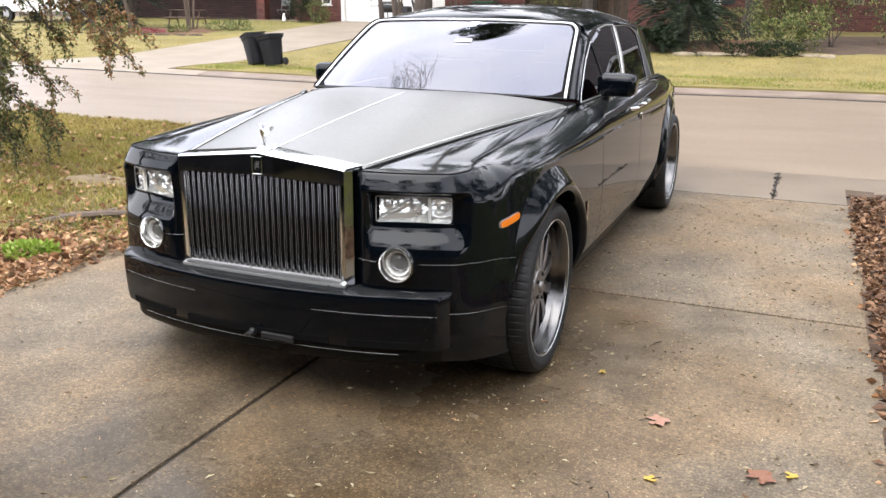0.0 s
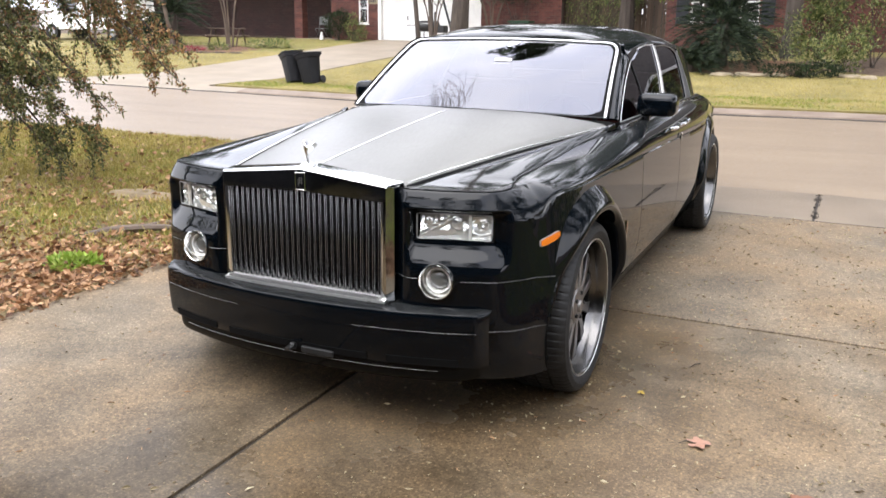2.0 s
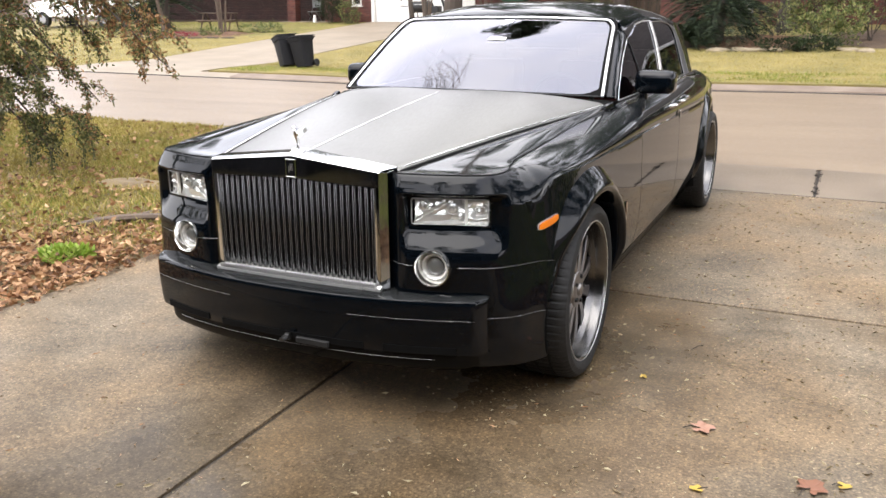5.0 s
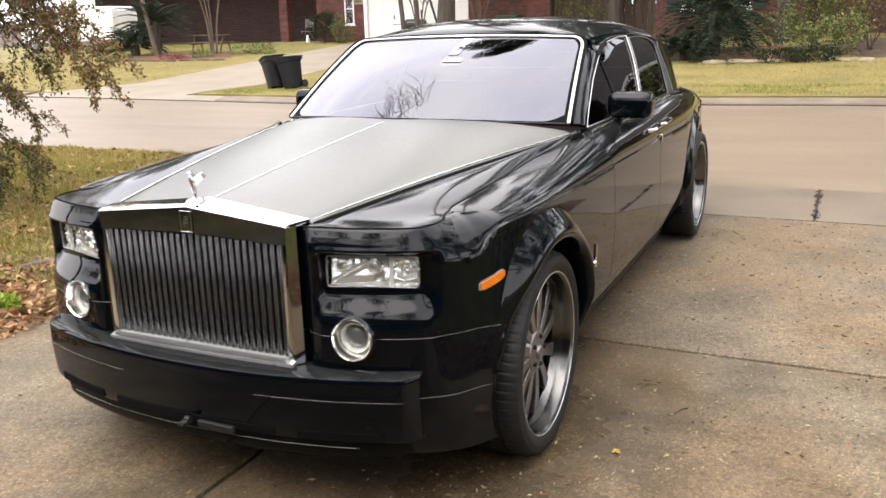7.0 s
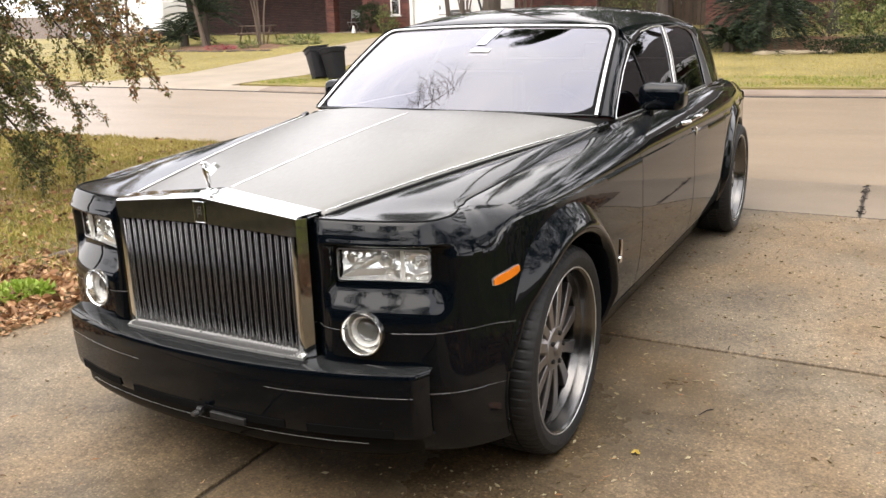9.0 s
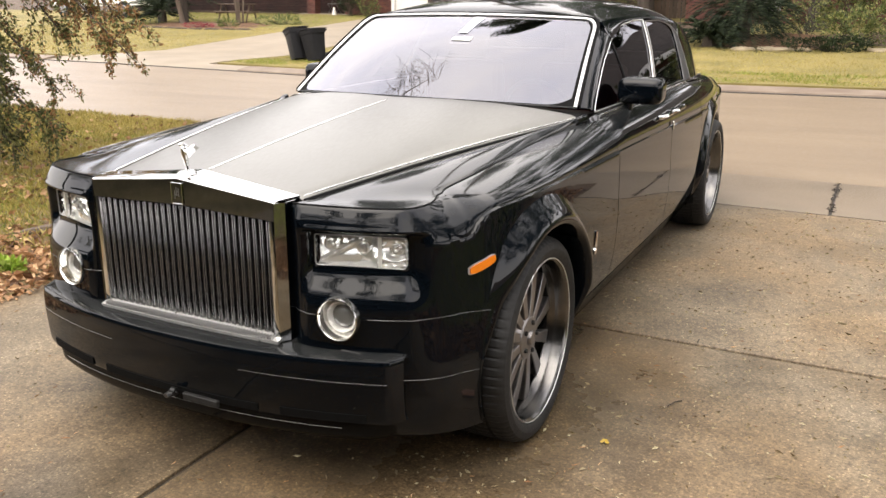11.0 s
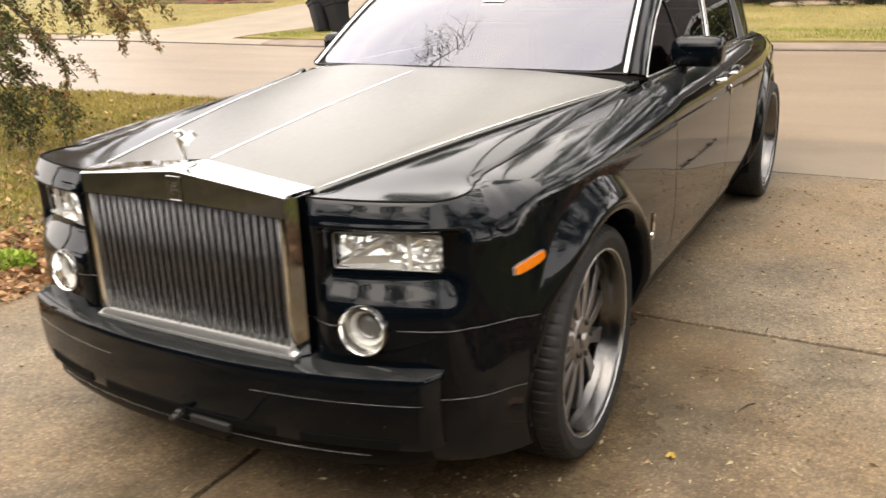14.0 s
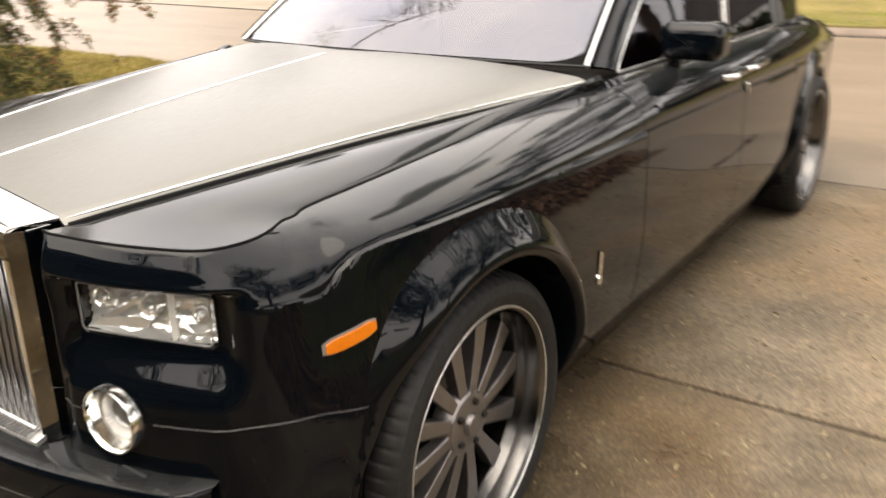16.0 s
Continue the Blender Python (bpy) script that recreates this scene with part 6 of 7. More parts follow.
# Slender leaning trunks and bare crape myrtles.
for x, y, lean, r, h in ((-13.3, 26.6, -0.5, 0.1, 7), (-12.8, 26.8, -0.45, 0.085, 7)):
    make_tree("slender_tree", "slender leaning trunk in front of the garage", gz(x, y), [([(0, 0, -0.1), (lean * 0.3, 0, 1.6), (lean, 0.1, 4), (lean * 1.6, 0, h)], r, r * 0.5), ([(lean, 0.1, 4), (lean + 0.5, 0, 5.2), (lean + 1.1, 0.2, 7)], r * 0.5, 0.02)],
              [((lean * 1.6, 0, h), (1.5, 1.2, 0.9))], 900, 0.22, BARK, SHRUB_LEAF, 31 + int(10 * r))


def myrtle(label, at, stems, h, spread, seed, foot=0.1):
    rng = np.random.default_rng(seed)
    paths = []
    for k in range(stems):
        a = 2 * math.pi * k / stems + rng.uniform(-0.4, 0.4)
        c, s = math.cos(a), math.sin(a)
        top = (spread * c, spread * s, h * rng.uniform(0.85, 1.1))
        paths.append(([(foot * c, foot * s, -0.05), (spread * 0.3 * c, spread * 0.3 * s, h * 0.4), (spread * 0.55 * c, spread * 0.55 * s, h * 0.65), top], 0.042, 0.014))
        for j in range(3):
            b = a + rng.uniform(-1, 1)
            paths.append(([(spread * 0.5 * c, spread * 0.5 * s, h * 0.6), (spread * 0.8 * math.cos(b), spread * 0.8 * math.sin(b), h * 0.85), (spread * 1.25 * math.cos(b), spread * 1.25 * math.sin(b), h * rng.uniform(1.0, 1.25))], 0.016, 0.005))
    return make_tree("crape_myrtle", label, at, paths, [], 0, 0, PALE_BARK, None, seed)


myrtle("bare multi-stemmed crape myrtle beside the picnic table", gz(-21.3, 25.2), 5, 3.4, 0.75, 41)
myrtle("bare crape myrtle before the brick wall", gz(-11.35, 29.2), 6, 2.6, 0.8, 42)
myrtle("bare crape myrtle beside the white door", gz(-13.35, 27.9), 4, 2.6, 0.7, 43)
myrtle("pale bare trunks beside the white van", gz(-27.2, 23.6), 4, 4.2, 0.8, 44)

sago("dark green sago palm over a low trunk by the lawn", gz(-1.5, 22.4), 190, 2.15, 1.25, 51, low=-0.8)
sago("low dark green sago palm at the foot of a taller one", gz(-2.3, 21.9), 70, 1.25, 0.15, 54, low=0.1)
sago("dark green sago palm in a planting bed", gz(-25.5, 25.2), 70, 1.9, 0.35, 52)
sago("grey-green sago palm on a tall trunk", gz(-24.1, 25.0), 80, 2.1, 1.2, 53)
make_tree("leaning_tree", "pale leaning trunk beside the sago palm", gz(-23.7, 24.5), [([(0.05, 0, -0.1), (-0.2, 0, 1.0), (-0.7, 0.2, 2.6), (-1.4, 0.3, 5)], 0.1, 0.06)], [((-1.6, 0.3, 5.6), (1.6, 1.4, 1.0))], 900, 0.25, PALE_BARK, DEEP_LEAF, 54)

shrub("clipped dark hedge bush beside the porch", gz(-19.1, 29.9), [((0, 0, 0.75), (0.62, 0.45, 0.62)), ((0.25, -0.1, 0.9), (0.45, 0.4, 0.45))], 2600, 0.07, DEEP_LEAF, 61)
shrub("loose yellow-green bush beside the garage", gz(-18.05, 29.7), [((0, 0, 0.5), (0.42, 0.4, 0.5)), ((0.3, 0, 0.3), (0.3, 0.3, 0.3)), ((-0.1, 0, 0.95), (0.22, 0.22, 0.3))], 1100, 0.08, SHRUB_LEAF, 62)
shrub("tall yellow-green shrub with an open crown", gz(1.0, 23.2), [((0, 0, 1.1), (0.65, 0.5, 0.7)), ((0.2, 0, 2.0), (0.7, 0.5, 0.8)), ((-0.1, 0, 2.9), (0.65, 0.5, 0.7))], 4200, 0.11, SHRUB_LEAF, 63)
shrub("sprawling green shrub beside the lawn", gz(1.2, 22.1), [((0, 0, 0.5), (0.7, 0.5, 0.5)), ((0.7, 0, 0.7), (0.5, 0.4, 0.5))], 1900, 0.09, SHRUB_LEAF, 64)
shrub("thin twiggy shrub with pale leaves", gz(2.5, 23.5), [((0, 0, 1.4), (0.6, 0.5, 0.8)), ((0.6, 0, 1.7), (0.6, 0.5, 0.5)), ((-0.5, 0, 0.8), (0.4, 0.4, 0.5))], 1300, 0.1, SHRUB_LEAF, 65)
shrub("pale yellow-green brush below the wall", gz(-0.1, 24.8), [((0, 0, 0.6), (0.7, 0.5, 0.5)), ((-0.6, 0.4, 0.6), (0.5, 0.5, 0.45))], 1100, 0.09, SHRUB_LEAF, 66)
shrub("low dark green ground cover at the lawn's edge", gz(0.85, 21.1), [((-0.5, 0, 0.14), (0.6, 0.35, 0.2)), ((0.3, 0.05, 0.16), (0.7, 0.35, 0.22))], 2200, 0.07, DEEP_LEAF, 67)
shrub("dense green shrub at the end of the wall", gz(4.4, 24.5), [((0, 0, 0.9), (0.9, 0.6, 0.9)), ((0.6, 0, 1.9), (0.7, 0.6, 0.7))], 2200, 0.1, SHRUB_LEAF, 68)
# Added out of view so the doors mirror dark leaves instead of brick.
shrub("unseen tall dark hedge added to darken the door's reflection", gz(14, 24.4), [((x, 0.3 * math.sin(x), 1.2), (1.5, 0.8, 1.5)) for x in range(-7, 9, 2)], 10000, 0.22, DEEP_LEAF, 74)
shrub("dense dark foliage rising behind the board fence", gz(-6.4, 33.6), [((-1.8, 0, 2.6), (1.6, 0.9, 2.2)), ((0.4, 0.2, 3.0), (1.6, 0.9, 2.4)), ((2.0, 0, 2.4), (1.2, 0.9, 2.0))], 6500, 0.2, DEEP_LEAF, 75)
shrub("strap-leaved ground cover on the lawn", gz(-19.6, 25.5), [((-0.5, 0, 0.12), (0.5, 0.35, 0.18)), ((0.4, 0.05, 0.12), (0.6, 0.35, 0.2))], 700, 0.2, SHRUB_LEAF, 69, 0.15)
shrub("low red flowering plants in a bed", gz(-21.9, 23.4), [((-0.2, 0, 0.1), (0.5, 0.25, 0.12)), ((0.4, 0.1, 0.08), (0.3, 0.2, 0.1))], 420, 0.06, FLOWER, 70)
shrub("spiky grey-green plant in a bed", gz(-20.9, 24.0), [((0, 0, 0.1), (0.3, 0.3, 0.15))], 260, 0.3, SHRUB_LEAF, 71, 0.08)
shrub("tangled vines over the board fence", gz(-7.2, 30.6), [((-0.9, 0.2, 1.6), (0.7, 0.3, 0.9)), ((0.2, 0.1, 1.2), (0.8, 0.3, 1.0)), ((1.1, 0.2, 1.8), (0.5, 0.3, 0.7))], 2300, 0.09, SHRUB_LEAF, 72)
shrub("dark foliage hanging before the brick wall", gz(-10.2, 29.4), [((0, 0, 2.6), (1.2, 0.5, 0.7)), ((-0.8, 0, 2.1), (0.5, 0.4, 0.4))], 1500, 0.12, DEEP_LEAF, 73)

# Hanging fern, mulch, edging stones, bed edging.
fern = thing("hanging_fern", "bright green fern in a hanging basket", "plant", (-4.25, 27.0, 2.72))
rng = np.random.default_rng(80)
pos = rng.normal(size=(900, 3)) * (0.15, 0.15, 0.05)
way = pos * (1, 1, 0) + rng.normal(size=(900, 3)) * 0.12 + (0, 0, 0.05) - np.array([0, 0, 1.2]) * (np.linalg.norm(pos[:, :2], axis=1, keepdims=True) - 0.12)
leaves("fronds", quads(pos, way / np.linalg.norm(way, axis=1, keepdims=True), rng.uniform(0.12, 0.34, 900), 0.2, rng), FERN_LEAF, fern)
part("basket", lathe([(0.05, -0.18), (0.15, -0.12), (0.19, 0.0), (0.18, 0.01)], 20, pose(0, 0, 0, 0, -90, 0)), IRON, fern)
for a in (0, 2.1, 4.2):
    part("chain", tube([(0.18 * math.cos(a), 0.18 * math.sin(a), 0), (0, 0, 0.6)], 0.006, 5), IRON, fern)
part("hook_pole", tube([(0.05, 0.25, -2.5), (0.05, 0.25, 0.55), (0.03, 0.12, 0.68), (0, 0, 0.6)], 0.016, 6), IRON, fern)


def mound(name, at, rx, ry, h, material, label, category, seed):
    rng = np.random.default_rng(seed)
    rows = []
    for i in range(9):
        r = i / 8
        rows.append([(at[0] + rx * r * math.cos(a), at[1] + ry * r * math.sin(a), ground_z(at[0], at[1] + ry * r * math.sin(a)) - 0.02 + h * (1 - r * r) + rng.uniform(-0.015, 0.015)) for a in np.linspace(0, 2 * math.pi, 25)])
    bm = sheet(rows)
    bmesh.ops.remove_doubles(bm, verts=bm.verts, dist=0.001)
    bmesh.ops.recalc_face_normals(bm, faces=bm.faces)
    return tagged(part(name, bm, material, None, label), category=category)


MULCH = surface("red_mulch", (0.0832, 0.0384, 0.0192), (0.154, 0.0768, 0.0384), 3, 40, (0.8, 0.95), bumpy=0.9, dist=0.03)
mound("bare_bed", (4.6, 24.6), 4.2, 3.2, 0.08, SOIL, "shaded bare soil under the shrubs", "garden bed", 83)
mound("bare_bed", (-4.4, 26.3), 3.6, 3.7, 0.1, SOIL, "shaded leafy soil beside the palm", "garden bed", 84)
mound("mulch_bed", (-0.4, 23.0), 2.1, 1.9, 0.24, MULCH, "reddish mulch bed under the shrubs", "garden bed", 81)
mound("flower_bed", (-22.5, 24.6), 3.4, 1.6, 0.10, MULCH, "brown mulch bed round the palms and table", "garden bed", 82)


def stone(name, at, size, label, seed, material=None, group="", turn=0.0):
    rng = np.random.default_rng(seed)
    bm = bmesh.new()
    bmesh.ops.create_icosphere(bm, subdivisions=3, radius=1)
    for v in bm.verts:
        n = 1 + 0.22 * noise.noise(v.co * 1.6 + Vector((seed, 0, 0))) + 0.08 * noise.noise(v.co * 5 + Vector((seed, 3, 0)))
        v.co = Vector((v.co.x * size[0] * n, v.co.y * size[1] * n, max(-0.4, min(0.75, v.co.z)) * size[2] * n))
    ob = tagged(part(name, bm, material or STONE, None, label, 50), category="stone", group=group)
    ob.matrix_world = pose(*at, 0, 0, turn)
    return ob


for k, (x, w) in enumerate(((-1.25, 0.3), (-0.72, 0.24), (-0.28, 0.36), (0.22, 0.2), (1.9, 0.3), (2.35, 0.22))):
    stone("edging_stone", gz(x, 21.15 + 0.1 * math.sin(k * 2.0)), (w, 0.18, 0.11), "flat tan stone edging the bed", 90 + k, group="bed edging stones", turn=12 * math.sin(k))
stone("kerb_stone", gz(-17.75, 13.95), (0.28, 0.14, 0.08), "small pale stone beside the kerb", 97)
for k in range(9):
    stone("edging_stone", gz(-25.2 + 0.72 * k, 23.05 + 0.12 * math.sin(k)), (0.36, 0.09, 0.07), "dark edging stone of the flower bed", 100 + k, BARK, "flower bed edging stones")


def build_bin(label, at, turn, lean):
    b = thing("wheeled_bin", label, "trash bin", at, "trash bins", turn=turn)
    h, w0, d0, w1, d1 = 0.80, 0.36, 0.36, 0.48, 0.50

    def ring(t, grow=0.0):
        w, d = (w0 + (w1 - w0) * t) / 2 + grow, (d0 + (d1 - d0) * t) / 2 + grow
        c = 0.05
        return [(x * (w - c) + c * math.cos(a), y * (d - c) + c * math.sin(a), 0.03 + (h - 0.03) * t) for x, y, a0 in ((1, 1, 0), (-1, 1, 90), (-1, -1, 180), (1, -1, 270)) for a in (radians(a0), radians(a0 + 45), radians(a0 + 90))]

    verts = [v for t, g in ((0, 0), (0.3, 0), (0.8, 0), (0.86, 0), (0.87, 0.018), (0.95, 0.02), (1, 0.02)) for v in ring(t, g)]
    faces = grid_faces(7, 12, close=True) + [tuple(range(12))[::-1], tuple(range(72, 84))]
    body = raw(verts, faces)
    bmesh.ops.recalc_face_normals(body, faces=body.faces)
    part("body", body, BIN, b)
    lid = [[(x, y, h + 0.012 + 0.045 * (1 - (x / 0.3) ** 2) * (1 - (y / 0.36) ** 4) + lean * (y + 0.33)) for x in np.linspace(-0.265, 0.265, 9)] for y in np.linspace(-0.285, 0.29, 9)]
    part("lid", sheet(lid, 0.02), BIN_LID, b, "slightly domed grey lid")
    part("handle", tube([(-0.2, 0.28, h - 0.05), (-0.2, 0.33, h - 0.02), (0.2, 0.33, h - 0.02), (0.2, 0.28, h - 0.05)], 0.014, 8), BIN, b)
    for s in (-1, 1):
        part("wheel", lathe([(0.0, 0.02), (0.09, 0.02), (0.1, 0.01), (0.1, -0.02), (0.0, -0.02)], 20, pose(s * 0.24, 0.2, 0.1)), RUBBER, b)
    return b


build_bin("black wheeled bin with a warped grey lid", gz(-11.66, 15.9), -35, 0.05).rotation_euler.rotate_axis("Y", -0.28)
build_bin("black wheeled bin standing close to another", gz(-11.10, 15.9), -12, 0.0).rotation_euler.rotate_axis("Y", -0.2)

# Picnic table.
table = thing("picnic_table", "weathered wooden picnic table with benches", "table", gz(-22.0, 25.9), turn=18)
for k in range(4):
    part("top_board", box((-0.70, -0.36 + 0.185 * k, 0.71), (0.70, -0.19 + 0.185 * k, 0.75), 0.008), WOOD, table)
for s in (-1, 1):
    part("bench", box((-0.70, s * 0.66 - 0.13, 0.42), (0.70, s * 0.66 + 0.13, 0.46), 0.008), WOOD, table)
    for e in (-1, 1):
        part("leg", tube([(s * 0.6, e * 0.62, 0.0), (s * 0.6, e * 0.18, 0.71)], 0.035, 4), WOOD, table)
    part("brace", box((s * 0.6 - 0.03, -0.72, 0.37), (s * 0.6 + 0.03, 0.72, 0.42)), WOOD, table)

# Charcoal grill in front of the garage.
grill = thing("grill", "black barrel grill on legs before the garage", "grill", gz(-14.28, 29.4))
part("barrel", lathe([(0.0, -0.42), (0.25, -0.42), (0.28, -0.38), (0.28, 0.38), (0.25, 0.42), (0.0, 0.42)], 24, pose(0, 0, 0.72) @ Matrix.Diagonal((1, 0.9, 0.8, 1))), IRON, grill)
part("side_shelf", box((-0.95, -0.16, 0.74), (-0.42, 0.16, 0.77), 0.008), IRON, grill)
part("fire_box", box((0.42, -0.2, 0.46), (0.82, 0.2, 0.76), 0.03), IRON, grill)
part("chimney", tube([(0.3, 0, 0.9), (0.3, 0, 1.3)], 0.045, 10), IRON, grill)
part("lid_handle", tube([(-0.2, -0.25, 0.8), (-0.2, -0.3, 0.82), (0.2, -0.3, 0.82), (0.2, -0.25, 0.8)], 0.012, 6), STEEL, grill)
for x in (-0.3, 0.3):
    for y in (-0.18, 0.18):
        part("leg", tube([(x, y, 0.0), (x, y, 0.6)], 0.022, 6), IRON, grill)

post = thing("leaning_post", "dark post leaning against the garage", "post", gz(-12.95, 29.2))
part("pole", tube([(0, 0, 0.0), (-0.62, 0.3, 1.5), (-1.15, 0.6, 2.8)], 0.05, 8, up=(0, 1, 0)), IRON, post)

# Porch chair, small ornament, green box, lattice, lamp post by the wall.
chair = thing("porch_chair", "folding chair with a pale canvas back on the porch", "chair", (-20.75, 31.2, GZ + 0.06))
part("seat", box((-0.24, -0.22, 0.42), (0.24, 0.22, 0.45), 0.01), CANVAS, chair)
part("backrest", box((-0.24, 0.2, 0.62), (0.24, 0.23, 0.98), 0.01), CANVAS, chair)
for x in (-0.22, 0.22):
    part("leg", tube([(x, 0.24, 0.98), (x, 0.1, 0.3), (x, -0.22, 0.0)], 0.014, 6), STEEL, chair)
    part("leg", tube([(x, -0.22, 0.43), (x, 0.24, 0.0)], 0.014, 6), STEEL, chair)
orn = lathe([(0.0, 0.34), (0.04, 0.33), (0.06, 0.28), (0.05, 0.23), (0.08, 0.16), (0.1, 0.05), (0.09, 0.0), (0.0, 0.0)], 16, pose(0, 0, 0, 0, -90, 0))
ob = tagged(part("garden_ornament", orn, WHITE, None, "small white garden ornament by the porch"), category="ornament")
ob.matrix_world = pose(*gz(-20.1, 30.2))
box_bm = join(box((-0.45, -0.3, 0.0), (0.45, 0.3, 0.42), 0.04, None, 2), box((-0.48, -0.33, 0.42), (0.48, 0.33, 0.5), 0.03, None, 2))
gbin = thing("recycling_bin", "green plastic bin beside the brick wall", "trash bin", gz(-10.25, 29.6))
part("body", box((-0.4, -0.3, 0.0), (0.4, 0.3, 0.92), 0.04, None, 2), GREEN_PLASTIC, gbin)
part("lid", box((-0.46, -0.36, 0.925), (0.46, 0.36, 1.0), 0.03, None, 2), GREEN_PLASTIC, gbin)
box_bm.free()
lattice = thing("lattice", "small pale lattice panel among the shrubs", "garden ornament", gz(-0.95, 23.7), turn=-10)
for k in range(5):
    part("slat", box((-0.25 + 0.115 * k, 0, 0.75), (-0.21 + 0.115 * k, 0.02, 1.35)), CANVAS, lattice)
    part("slat", box((-0.27, -0.02, 0.8 + 0.11 * k), (0.27, -0.002, 0.84 + 0.11 * k)), CANVAS, lattice)
part("stake", tube([(0, 0.03, -0.05), (0, 0.03, 1.0)], 0.02, 6), WOOD, lattice)

# White van parked on the far lawn's drive.
van = thing("van", "white van parked behind the bare trees", "van", gz(-31.0, 27.5), turn=4)
prof = [(-2.75, 0.45), (-2.78, 0.95), (-2.6, 1.12), (-1.85, 1.22), (-1.15, 1.88), (-0.9, 1.98), (2.5, 2.0), (2.68, 1.85), (2.72, 0.5)]
verts = [(x, s * (0.95 if z < 1.25 else 0.95 - (z - 1.25) * 0.16), z) for s in (-1, 1) for x, z in prof]
n = len(prof)
bm = raw(verts, [tuple(range(n)), tuple(range(n, 2 * n))[::-1]] + [(i, i + n, (i + 1) % n + n, (i + 1) % n) for i in range(n)])
bmesh.ops.recalc_face_normals(bm, faces=bm.faces)
bmesh.ops.bevel(bm, geom=list(bm.edges), offset=0.06, segments=2, affect="EDGES")
part("body", bm, WHITE, van)
for s in (-1, 1):
    part("side_window", raw([(-1.55, s * 0.953, 1.3), (-0.35, s * 0.953, 1.3), (-0.35, s * 0.905, 1.78), (-1.08, s * 0.905, 1.78)], [(0, 1, 2, 3)]), FAR_GLASS, van)
    part("bumper", box((-2.9, -0.9, 0.4), (-2.74, 0.9, 0.6), 0.04), DARK, van) if s > 0 else None
    part("door_handle", box((-0.45, s * 0.955 - 0.01, 1.1), (-0.3, s * 0.955 + 0.01, 1.14), 0.005), DARK, van)
    for x in (-1.95, 1.7):
        w = part("wheel", lathe([(0.0, 0.1), (0.2, 0.1), (0.34, 0.11), (0.36, 0.08), (0.36, -0.11), (0.2, -0.11), (0.0, -0.1)], 28, pose(x, s * 0.86, 0.36, 0, 0, 90)), RUBBER, van)
        part("hub_cap", lathe([(0.0, 0.02), (0.18, 0.01), (0.19, -0.01)], 20, pose(x, s * 0.975, 0.36, 0, 0, 90 * s)), TRIM, w)
part("windscreen", raw([(-1.83, -0.85, 1.27), (-1.83, 0.85, 1.27), (-1.19, 0.8, 1.86), (-1.19, -0.8, 1.86)], [(0, 1, 2, 3)]), FAR_GLASS, van)


# ---- the near tree, grass, leaf litter and what lies on the driveway ----
def bough(rng, start, end, sag, subs, spread, reach):
    """A drooping bough: its own curve and side twigs with ends that hang."""
    start, end = np.array(start, float), np.array(end, float)
    mid = (start + end) / 2 + (0, 0, sag)
    main = spline([start, start * 0.6 + mid * 0.4 + (0, 0, sag * 0.3), mid, end * 0.6 + mid * 0.4 + (0, 0, sag * 0.1), end], 26)
    twigs = []
    for k in range(subs):
        i = int(rng.uniform(0.22, 0.99) * 25)
        p, d = main[i], main[min(i + 1, 25)] - main[max(i - 1, 0)]
        d /= np.linalg.norm(d)
        v = d * 0.8 + rng.normal(size=3) * spread + (0, 0, -0.15)
        v /= np.linalg.norm(v)
        ln = reach * rng.uniform(0.35, 1.0) * (1.1 - 0.5 * i / 25)
        twigs.append(spline([p, p + v * ln * 0.5 + (0, 0, 0.03), p + v * ln + (0, 0, -0.22 * ln)], 9))
    return main, twigs


